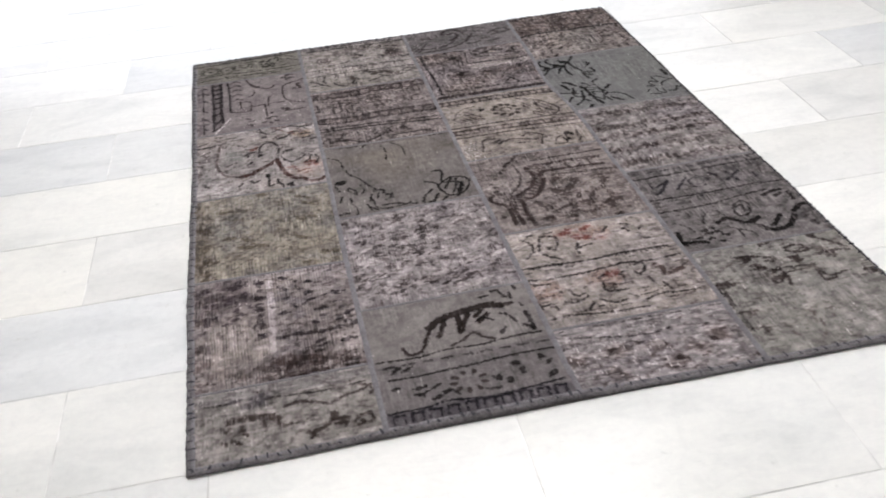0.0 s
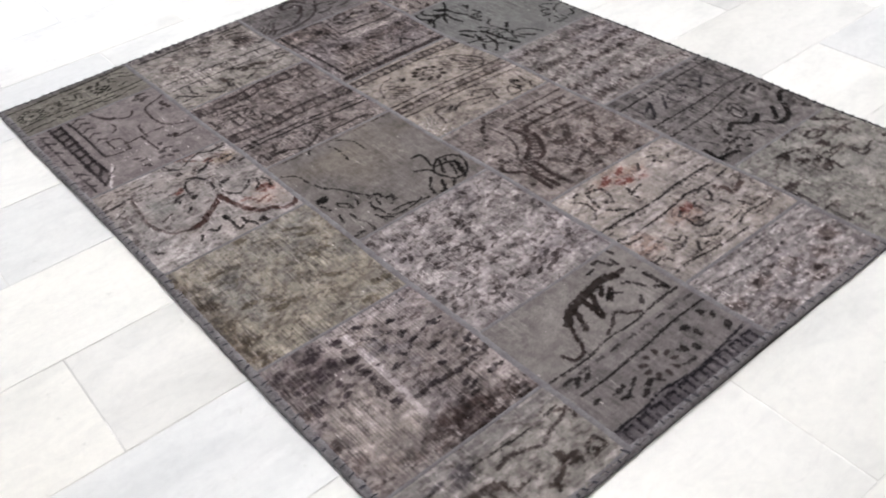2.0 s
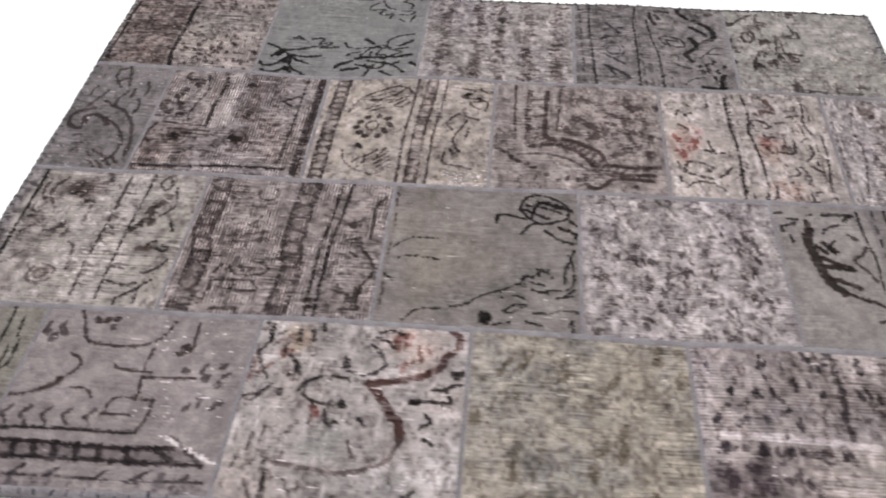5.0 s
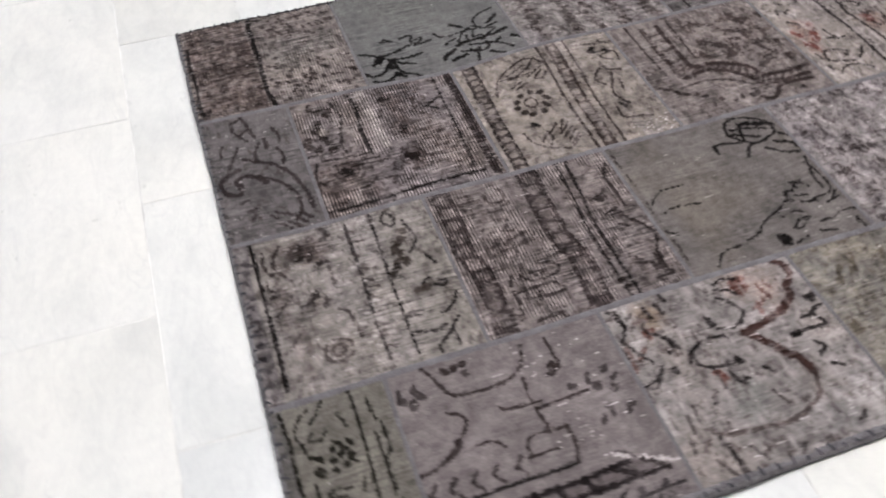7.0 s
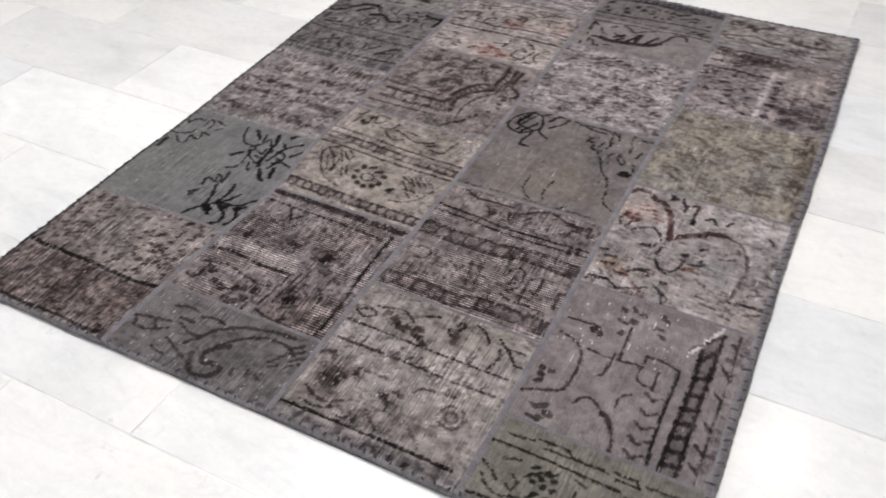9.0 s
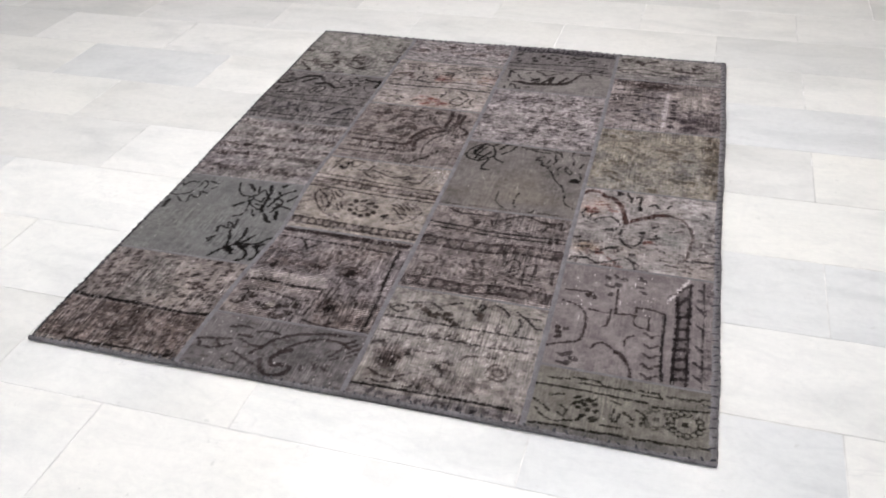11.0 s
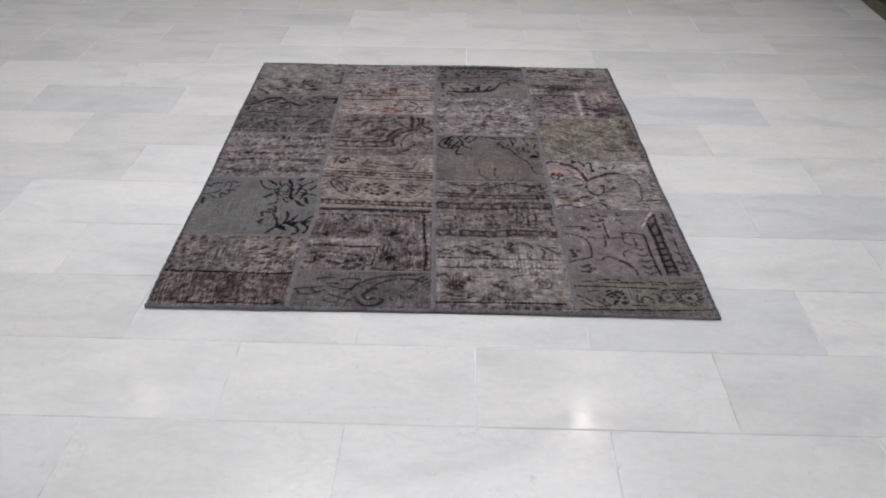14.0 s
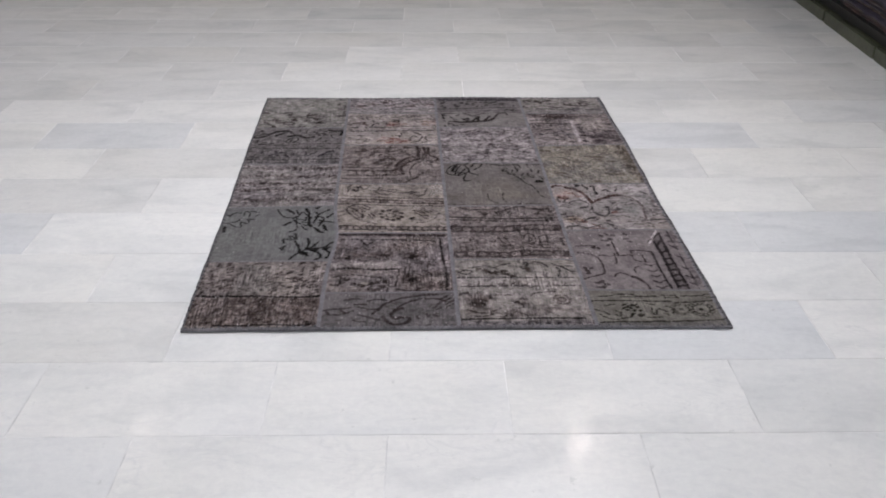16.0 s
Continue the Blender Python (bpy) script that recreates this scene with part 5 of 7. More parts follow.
def patch_pale_trellis():
    w = Weave(C2 + GAP, C3, 1.195 + GAP, 1.6, (0.175, 0.163, 0.165), 34, 0.16, (0.155, 0.143, 0.151))
    w.dabs([(0.832, 1.27), (0.884, 1.27), (0.828, 1.331), (0.91, 1.343), (0.973, 1.269), (0.984, 1.305), (0.871, 1.374), (0.881, 1.457), (0.958, 1.374), (1.037, 1.337), (1.025, 1.369), (1.006, 1.406), (1.008, 1.454), (1.111, 1.346), (1.037, 1.402), (1.1, 1.38), (1.095, 1.409), (0.968, 1.552), (1.004, 1.535), (1.065, 1.53), (1.111, 1.477), (1.153, 1.488), (1.181, 1.466), (0.974, 1.419), (0.932, 1.457), (0.897, 1.485), (1.149, 1.318), (0.879, 1.301), (0.899, 1.416), (0.93, 1.554), (0.974, 1.497), (0.944, 1.505)], 0.015, 0.0055, BROWN, 0.72, 0.1)
    for v in (1.24, 1.31, 1.385, 1.455, 1.53):
        w.ticks(60, 0.013, 0.007, BROWN, 0.6, (C2, C3, v - 0.02, v + 0.02), 0.8, 1.2)
    w.ticks(160, 0.012, 0.005, BROWN, 0.4, None, 0.05, 0.4)
    w.ticks(180, 0.012, 0.005, UMBER, 0.55, None, 1.5, 0.4)
    w.ticks(170, 0.018, 0.004, LIGHT, 0.5, None, 1.57, 0.2)
    w.dabs([(0.985, 1.263), (0.973, 1.273), (0.98, 1.295), (0.916, 1.271), (0.891, 1.275), (0.867, 1.277), (0.826, 1.328), (0.819, 1.33), (0.864, 1.373), (0.891, 1.366), (0.908, 1.347), (0.985, 1.335), (0.982, 1.345), (1.016, 1.375), (1.007, 1.402), (1.003, 1.415), (1.053, 1.424), (1.016, 1.446), (1.014, 1.46), (1.057, 1.328), (1.064, 1.356), (1.029, 1.331), (1.122, 1.246), (1.094, 1.254), (1.08, 1.272), (1.141, 1.272), (1.146, 1.318), (1.134, 1.325), (1.108, 1.351), (1.092, 1.348), (1.061, 1.38), (1.119, 1.392), (1.091, 1.394), (1.085, 1.444), (1.086, 1.481), (0.952, 1.405), (0.909, 1.383), (0.896, 1.383), (0.954, 1.438), (0.945, 1.449), (0.984, 1.452), (0.916, 1.519), (0.91, 1.535), (0.941, 1.537), (0.965, 1.552), (0.945, 1.557), (1.133, 1.42), (1.165, 1.426), (1.133, 1.482), (1.13, 1.492), (1.101, 1.49), (1.153, 1.465), (1.168, 1.481), (1.165, 1.506), (1.08, 1.541), (1.073, 1.555), (1.071, 1.574), (1.091, 1.558), (1.047, 1.541), (0.826, 1.498), (0.841, 1.51), (0.828, 1.409), (0.81, 1.391), (0.779, 1.366)], 0.011, 0.0065, (0.055, 0.045, 0.046), 0.75, 0.4, 0.9)
    w.lines([[(1.076, 1.331), (1.044, 1.33)], [(0.977, 1.334), (0.985, 1.385)], [(1.022, 1.363), (1.003, 1.415)], [(0.935, 1.373), (0.89, 1.378)], [(0.934, 1.415), (0.905, 1.419)], [(1.081, 1.39), (1.041, 1.402)], [(1.09, 1.363), (1.039, 1.366)], [(0.927, 1.268), (0.853, 1.282)], [(0.826, 1.307), (0.826, 1.335), (0.803, 1.337)], [(0.949, 1.512), (0.901, 1.533)], [(1.059, 1.421), (1.014, 1.466)], [(1.147, 1.306), (1.092, 1.35)]], 0.006, (0.07, 0.058, 0.058), 0.7, 0.25)
    w.dabs([(0.955, 1.347), (0.955, 1.327), (0.882, 1.46), (0.883, 1.475), (0.916, 1.426), (0.818, 1.466), (1.134, 1.358), (1.135, 1.403), (1.131, 1.416), (0.937, 1.421), (0.918, 1.573), (0.893, 1.57), (0.84, 1.388), (0.936, 1.247), (0.818, 1.313)], 0.02, 0.008, (0.27, 0.255, 0.25), 0.6, 0.3, 0.9)
    w.streaks(0.35, LIGHT, 0.04, 0.012, 0.56)
    w.shade([(0.883, 1.403), (0.881, 1.318)], 0.08, 0.06, (0.21, 0.197, 0.195), 0.4)
    w.wear(0.25, LIGHT, 0.05, 0.06, 0.5)
    w.rows(0.12)
    w.flecks(240, WHITE, 0.5)
    return w.finish("patch", "pale lilac carpet square rubbed to a blurred trellis", rug)


def patch_feather():
    w = Weave(C2 + GAP, C3, 1.6 + GAP, 1.996, (0.15, 0.142, 0.138), 35, 0.08)
    w.calm = 0.5
    w.band(1.8, 1.996, (0.108, 0.101, 0.105), 0.6)
    w.band(1.945, 1.996, (0.075, 0.068, 0.085), 0.6, 0.01)
    w.line([(1.112, 1.757), (1.104, 1.779), (1.085, 1.782), (1.067, 1.768), (1.055, 1.739), (1.041, 1.709)], 0.011, BROWN, 0.9, 0.08)
    w.line([(1.042, 1.706), (1.019, 1.687), (0.99, 1.676), (0.962, 1.67), (0.928, 1.665), (0.892, 1.663), (0.869, 1.672)], 0.025, (0.036, 0.025, 0.022), 0.86, 0.12)
    w.lines([[(1.004, 1.687), (1.013, 1.711), (1.026, 1.739)], [(0.973, 1.678), (0.974, 1.704), (0.974, 1.731)], [(0.947, 1.681), (0.962, 1.706), (0.979, 1.737)], [(0.917, 1.677), (0.933, 1.694)], [(0.871, 1.671), (0.845, 1.67)], [(0.93, 1.715), (0.916, 1.701), (0.906, 1.693)]], 0.015, (0.035, 0.024, 0.021), 0.88, 0.1)
    w.lines([[(0.878, 1.616), (0.862, 1.619), (0.852, 1.646)], [(0.878, 1.699), (0.861, 1.71), (0.851, 1.736)], [(0.937, 1.713), (0.917, 1.704), (0.899, 1.716)], [(0.825, 1.606), (0.819, 1.622)], [(0.826, 1.673), (0.823, 1.683)], [(0.839, 1.634), (0.84, 1.652)], [(0.891, 1.763), (0.878, 1.751)], [(0.907, 1.633), (0.889, 1.629)]], 0.009, DARK, 0.75, 0.2)
    w.lines([[(0.821, 1.709), (0.819, 1.747), (0.819, 1.77)], [(0.836, 1.75), (0.818, 1.768)]], 0.012, DARK, 0.8, 0.15)
    w.line([(1.18, 1.788), (1.085, 1.794), (1.021, 1.786), (0.947, 1.79), (0.882, 1.783), (0.806, 1.781)], 0.006, DARK, 0.8, 0.2)
    w.line([(1.006, 1.777), (0.978, 1.764), (0.951, 1.746), (0.933, 1.767), (0.913, 1.778)], 0.009, BROWN, 0.75, 0.2)
    w.line([(1.156, 1.85), (1.091, 1.854), (1.023, 1.849), (0.974, 1.848), (0.898, 1.842), (0.836, 1.841), (0.773, 1.843)], 0.007, DARK, 0.82, 0.15)
    w.dashes(1.815, 1.81, 0.042, 0.022, 0.007, DARK, 0.72)
    w.dabs([(1.149, 1.879), (1.098, 1.889), (1.098, 1.907), (1.05, 1.914), (1.071, 1.928), (0.937, 1.904), (0.914, 1.916), (0.892, 1.87), (0.882, 1.892), (0.833, 1.86), (0.822, 1.882), (0.823, 1.92), (1.139, 1.821), (1.116, 1.826)], 0.013, 0.009, DARK, 0.75, 0.4, 0.9)
    for k in range(9):
        a = 0.7 * k
        c = [(0.998, 1.897)][0]
        w.blob(c[0] + 0.032 * math.cos(a), c[1] + 0.028 * math.sin(a), 0.01, 0.007, BROWN, 0.7, a)
    w.lines([[(1.037, 1.911), (1.025, 1.931)], [(1.076, 1.899), (1.056, 1.887)], [(1.113, 1.906), (1.096, 1.917)], [(0.97, 1.929), (0.942, 1.934)]], 0.007, DARK, 0.7, 0.3)
    w.line([(1.174, 1.948), (1.11, 1.949), (1.045, 1.943), (0.966, 1.956), (0.894, 1.95), (0.806, 1.94)], 0.008, NAVY, 0.85, 0.12)
    for k in range(10):
        u = 0.812 + 0.037 * k
        w.lines([[(u, 1.958), (u + 0.022, 1.957)], [(u, 1.958), (u + 0.001, 1.98)], [(u + 0.022, 1.957), (u + 0.023, 1.98)]], 0.007, NAVY, 0.78, 0.25)
    w.wear(0.2, LIGHT, 0.05, 0.08, 0.56)
    w.flecks(24)
    return w.finish("patch", "grey carpet square with a dark feather and floral border", rug)


# ---- fourth column ----
def patch_green_border():
    w = Weave(C3 + GAP, C4, 0.004, 0.2, (0.14, 0.135, 0.119), 41, 0.08)
    w.calm = 0.5
    w.band(0.004, 0.028, (0.105, 0.104, 0.108), 0.6)
    ink = (0.026, 0.024, 0.016)
    w.lines([[(1.189, 0.137), (1.252, 0.141), (1.311, 0.14), (1.37, 0.138), (1.431, 0.137)], [(1.443, 0.13), (1.495, 0.132), (1.566, 0.142)], [(1.199, 0.02), (1.259, 0.025), (1.315, 0.025), (1.371, 0.028), (1.426, 0.029), (1.491, 0.033), (1.558, 0.036)]], 0.007, ink, 0.88, 0.06)
    w.lines([[(1.215, 0.162), (1.265, 0.169)], [(1.269, 0.175), (1.322, 0.177)], [(1.322, 0.177), (1.338, 0.163)], [(1.338, 0.163), (1.283, 0.161)], [(1.346, 0.164), (1.401, 0.165)], [(1.408, 0.17), (1.451, 0.169)], [(1.451, 0.169), (1.459, 0.158)], [(1.459, 0.158), (1.416, 0.158)], [(1.463, 0.166), (1.534, 0.168)], [(1.541, 0.175), (1.573, 0.176)], [(1.543, 0.161), (1.571, 0.16)]], 0.006, ink, 0.85, 0.08)
    c, m = [(1.511, 0.094)][0], [(1.452, 0.095)][0]
    for k in range(13):
        a = 0.4833 * k
        w.ring(c[0] + 0.031 * math.cos(a), c[1] + 0.031 * math.sin(a), 0.007, 0.007, 0.004, ink, 0.82, 0.12)
    w.blob(*c, 0.007, 0.007, ink, 0.85)
    for k in range(11):
        a = 0.571 * k
        w.ring(m[0] + 0.026 * math.cos(a), m[1] + 0.027 * math.sin(a), 0.006, 0.006, 0.004, (0.05, 0.046, 0.036), 0.6, 0.3)
    w.blob(m[0], m[1], 0.007, 0.006, (0.05, 0.046, 0.036), 0.7)
    w.dabs([(1.287, 0.118), (1.295, 0.109), (1.309, 0.115), (1.324, 0.105), (1.29, 0.088), (1.302, 0.064), (1.321, 0.064), (1.328, 0.084), (1.311, 0.086), (1.303, 0.099), (1.295, 0.053), (1.317, 0.114), (1.328, 0.059), (1.283, 0.1)], 0.01, 0.006, ink, 0.85, 0.7, 0.6)
    w.lines([[(1.197, 0.09), (1.211, 0.081)], [(1.231, 0.111), (1.255, 0.119)], [(1.212, 0.051), (1.23, 0.042), (1.247, 0.037), (1.282, 0.047)], [(1.254, 0.085), (1.268, 0.076), (1.263, 0.057), (1.251, 0.063)], [(1.22, 0.078), (1.234, 0.062)], [(1.356, 0.125), (1.376, 0.119)], [(1.365, 0.101), (1.362, 0.074), (1.371, 0.066), (1.377, 0.089)], [(1.343, 0.05), (1.384, 0.051)], [(1.387, 0.097), (1.406, 0.082)], [(1.41, 0.111), (1.428, 0.097), (1.421, 0.069)], [(1.202, 0.066), (1.214, 0.055)], [(1.396, 0.071), (1.408, 0.063)]], 0.006, ink, 0.82, 0.12)
    w.ribs(0.12, 0.1, 0.1, 0.4)
    w.flecks(10)
    return w.finish("patch", "green-grey half square with a ruled flower border", rug)


def patch_key_border():
    w = Weave(C3 + GAP, C4, 0.2 + GAP, 0.6, (0.156, 0.141, 0.142), 42, 0.12)
    w.calm = 0.5
    left, right = [(1.475, 0.52), (1.479, 0.422), (1.477, 0.34), (1.476, 0.263), (1.476, 0.195)], [(1.505, 0.572), (1.504, 0.427), (1.504, 0.346), (1.505, 0.269), (1.505, 0.201)]
    w.line([tuple((a + b) / 2 for a, b in zip(p, q)) for p, q in zip(left, right)], 0.034, (0.1, 0.086, 0.088), 0.6, 0.2)
    w.line(left, 0.011, (0.028, 0.02, 0.022), 0.85, 0.08)
    w.line(right, 0.011, (0.028, 0.02, 0.022), 0.85, 0.08)
    for s in (0.3, 0.8, 1.3, 1.75, 2.2, 2.65, 3.1, 3.6):
        i = int(s)
        p, q = [tuple(a + (b - a) * (s - i) for a, b in zip(ln[i], ln[i + 1])) for ln in (left, right)]
        w.line([p, q], 0.015, (0.03, 0.022, 0.024), 0.8, 0.2)
    w.line([(1.454, 0.511), (1.477, 0.541), (1.507, 0.575)], 0.01, (0.04, 0.03, 0.03), 0.8, 0.2)
    w.line([(1.45, 0.442), (1.448, 0.334), (1.45, 0.258), (1.454, 0.201)], 0.008, DARK, 0.82, 0.12)
    w.line([(1.535, 0.585), (1.539, 0.477), (1.537, 0.353), (1.538, 0.276), (1.538, 0.2)], 0.006, DARK, 0.75, 0.25)
    w.lines([[(1.52, 0.495), (1.54, 0.464)], [(1.521, 0.426), (1.538, 0.409)], [(1.521, 0.349), (1.537, 0.329)], [(1.521, 0.288), (1.538, 0.272)], [(1.521, 0.245), (1.537, 0.232)], [(1.527, 0.56), (1.536, 0.543)]], 0.008, (0.03, 0.024, 0.028), 0.75, 0.2)
    for x in [(1.423, 0.353), (1.423, 0.315), (1.424, 0.279), (1.425, 0.243), (1.425, 0.21)]:
        w.lines([[(x[0] - 0.015, x[1] + 0.012), x], [(x[0] + 0.017, x[1] + 0.014), x]], 0.008, (0.05, 0.038, 0.038), 0.75, 0.15)
    w.lines([[(1.271, 0.423), (1.31, 0.42), (1.369, 0.426), (1.383, 0.427)], [(1.382, 0.457), (1.415, 0.457), (1.449, 0.446)], [(1.382, 0.457), (1.381, 0.392), (1.415, 0.382)], [(1.414, 0.428), (1.415, 0.378)], [(1.332, 0.515), (1.336, 0.424)], [(1.324, 0.434), (1.32, 0.378), (1.31, 0.366)], [(1.366, 0.306), (1.367, 0.334), (1.383, 0.349)], [(1.207, 0.489), (1.263, 0.493)]], 0.007, BROWN, 0.82, 0.12)
    w.lines([[(1.291, 0.278), (1.306, 0.302), (1.331, 0.301), (1.351, 0.276)], [(1.371, 0.261), (1.382, 0.235), (1.387, 0.215), (1.386, 0.195)], [(1.209, 0.444), (1.237, 0.434), (1.258, 0.416), (1.27, 0.38), (1.268, 0.318), (1.256, 0.295), (1.219, 0.278), (1.187, 0.264)]], 0.007, BROWN, 0.82, 0.15)
    w.line([(1.348, 0.281), (1.36, 0.275), (1.373, 0.259)], 0.014, BROWN, 0.82, 0.12)
    w.dabs([(1.211, 0.337), (1.212, 0.319), (1.215, 0.303), (1.272, 0.488), (1.28, 0.474), (1.262, 0.479)], 0.01, 0.009, BROWN, 0.85, 0.3, 0.6)
    w.dabs([(1.383, 0.574), (1.394, 0.564), (1.38, 0.536), (1.394, 0.518), (1.305, 0.558), (1.325, 0.567), (1.312, 0.526), (1.332, 0.535), (1.345, 0.562), (1.234, 0.242), (1.248, 0.251), (1.246, 0.216), (1.259, 0.234), (1.226, 0.334), (1.318, 0.495), (1.236, 0.214)], 0.012, 0.008, (0.05, 0.04, 0.04), 0.75, -0.5, 0.9)
    w.ticks(24, 0.02, 0.008, (0.06, 0.05, 0.058), 0.55, (1.535, 1.56, 0.21, 0.59), 0.2, 0.4)
    for k in range(9):
        a, b = [(1.452, 0.497), (1.497, 0.587)]
        p = tuple(x + (y - x) * k / 8 for x, y in zip(a, b))
        w.line([(p[0], p[1] - 0.006), (p[0] + 0.002, p[1] + 0.007)], 0.0035, WHITE, 0.6, 0.2)
    w.flecks(60, WHITE, 0.9, (1.2, 1.42, 0.42, 0.59))
    w.flecks(30, WHITE, 0.7)
    w.wear(0.18, LIGHT, 0.05, 0.08, 0.55)
    return w.finish("patch", "slate grey carpet square with key border and white flecks", rug)


def patch_red_hook():
    w = Weave(C3 + GAP, C4, 0.6 + GAP, 0.99, (0.188, 0.177, 0.173), 43, 0.15, (0.195, 0.176, 0.163))
    w.shade([(1.221, 0.9), (1.236, 0.924), (1.215, 0.868), (1.267, 0.909)], 0.045, 0.035, (0.215, 0.168, 0.145), 0.35)
    w.shade([(1.225, 0.684), (1.24, 0.676)], 0.04, 0.03, (0.19, 0.15, 0.115), 0.6)
    w.shade([(1.551, 0.909), (1.532, 0.819), (1.476, 0.955), (1.504, 0.871), (1.439, 0.595)], 0.05, 0.05, (0.235, 0.228, 0.228), 0.5)
    w.shade([(1.457, 0.764), (1.442, 0.748)], 0.04, 0.04, (0.15, 0.155, 0.148), 0.5)
    red = (0.07, 0.03, 0.024)
    w.line([(1.16, 0.922), (1.176, 0.939), (1.194, 0.959), (1.211, 0.972), (1.235, 0.971), (1.254, 0.949), (1.275, 0.945), (1.29, 0.927), (1.302, 0.906), (1.312, 0.877), (1.318, 0.849), (1.324, 0.821)], 0.018, red, 0.92, 0.08)
    w.line([(1.324, 0.82), (1.344, 0.839), (1.365, 0.854), (1.386, 0.867), (1.4, 0.881), (1.418, 0.885), (1.432, 0.887)], 0.02, red, 0.92, 0.08)
    w.line([(1.432, 0.887), (1.458, 0.879), (1.477, 0.866), (1.494, 0.833), (1.503, 0.796), (1.499, 0.757), (1.495, 0.718), (1.487, 0.673)], 0.01, (0.085, 0.064, 0.058), 0.75, 0.25)
    w.line([(1.489, 0.675), (1.518, 0.678), (1.54, 0.68), (1.567, 0.68)], 0.011, DARK, 0.88, 0.08)
    w.dabs([(1.219, 0.862), (1.216, 0.878), (1.229, 0.877), (1.23, 0.86), (1.266, 0.664), (1.382, 0.733), (1.396, 0.738), (1.284, 0.877)], 0.014, 0.01, (0.13, 0.045, 0.032), 0.8, 0.2, 0.9)
    w.lines([[(1.236, 0.901), (1.251, 0.903), (1.269, 0.908)], [(1.232, 0.915), (1.248, 0.921)], [(1.281, 0.866), (1.278, 0.88), (1.269, 0.893)], [(1.238, 0.65), (1.239, 0.671)], [(1.261, 0.663), (1.277, 0.661)], [(1.294, 0.641), (1.315, 0.623)], [(1.284, 0.613), (1.309, 0.612), (1.332, 0.608)]], 0.009, (0.11, 0.047, 0.036), 0.78, 0.2)
    w.lines([[(1.209, 0.825), (1.203, 0.845), (1.209, 0.866)], [(1.22, 0.819), (1.227, 0.842), (1.239, 0.853)], [(1.239, 0.814), (1.253, 0.832), (1.27, 0.839), (1.28, 0.845), (1.3, 0.827), (1.306, 0.811)], [(1.294, 0.768), (1.303, 0.785), (1.307, 0.812)], [(1.312, 0.756), (1.32, 0.786), (1.332, 0.786)], [(1.315, 0.74), (1.328, 0.715), (1.353, 0.712), (1.369, 0.73), (1.373, 0.765), (1.371, 0.779)], [(1.131, 0.857), (1.139, 0.883), (1.14, 0.913)], [(1.158, 0.871), (1.175, 0.856)]], 0.008, DARK, 0.86, 0.12)
    w.lines([[(1.356, 0.903), (1.353, 0.929), (1.355, 0.956), (1.352, 0.966), (1.335, 0.959)], [(1.327, 0.933), (1.327, 0.953), (1.317, 0.966), (1.314, 0.98)], [(1.381, 0.926), (1.395, 0.935), (1.407, 0.919)], [(1.397, 0.814), (1.412, 0.824)], [(1.389, 0.759), (1.408, 0.76), (1.408, 0.777)], [(1.196, 0.616), (1.223, 0.627), (1.243, 0.629), (1.266, 0.614)], [(1.283, 0.683), (1.306, 0.689), (1.316, 0.678)], [(1.361, 0.604), (1.373, 0.622), (1.36, 0.637)], [(1.195, 0.719), (1.213, 0.724)], [(1.428, 0.928), (1.438, 0.94)]], 0.009, DARK, 0.84, 0.14)
    w.dabs([(1.279, 0.772), (1.285, 0.775), (1.295, 0.969), (1.293, 0.977), (1.372, 0.781), (1.354, 0.668), (1.286, 0.569), (1.355, 0.905)], 0.011, 0.009, DARK, 0.82, 0.3)
    w.lines([[(1.203, 0.628), (1.242, 0.63), (1.271, 0.615), (1.323, 0.641)], [(1.339, 0.651), (1.355, 0.639), (1.364, 0.612)], [(1.24, 0.668), (1.262, 0.66), (1.291, 0.691), (1.316, 0.696)], [(1.366, 0.76), (1.399, 0.752), (1.416, 0.769)], [(1.385, 0.731), (1.413, 0.731)], [(1.326, 0.711), (1.348, 0.702)], [(1.413, 0.711), (1.434, 0.699)], [(1.528, 0.92), (1.538, 0.901)], [(1.209, 0.702), (1.238, 0.708)], [(1.211, 0.681), (1.246, 0.683)], [(1.215, 0.656), (1.228, 0.64)]], 0.008, DARK, 0.8, 0.18)
    w.lines([[(1.279, 0.607), (1.307, 0.605)], [(1.369, 0.606), (1.404, 0.603)], [(1.44, 0.644), (1.47, 0.64)], [(1.52, 0.71), (1.548, 0.726)], [(1.526, 0.648), (1.559, 0.667)], [(1.443, 0.802), (1.476, 0.814)], [(1.464, 0.7), (1.483, 0.698)], [(1.545, 0.795), (1.559, 0.781)], [(1.426, 0.662), (1.455, 0.657)], [(1.484, 0.628), (1.505, 0.622)]], 0.007, (0.05, 0.04, 0.037), 0.75, 0.22)
    w.ticks(60, 0.012, 0.006, UMBER, 0.6, (1.3, 1.56, 0.61, 0.84), 0.2, 1.5)
    w.ticks(36, 0.012, 0.006, UMBER, 0.6, (1.2, 1.32, 0.61, 0.8), 0.2, 1.5)
    w.ticks(30, 0.012, 0.006, UMBER, 0.55, (1.42, 1.56, 0.82, 0.98), 0.2, 1.5)
    w.wear(0.3, LIGHT, 0.06, 0.09, 0.52)
    w.streaks(0.25, LIGHT, 0.05, 0.012, 0.58)
    w.flecks(170, WHITE, 0.6)
    return w.finish("patch", "pale carpet square with a rust red hooked scroll", rug)


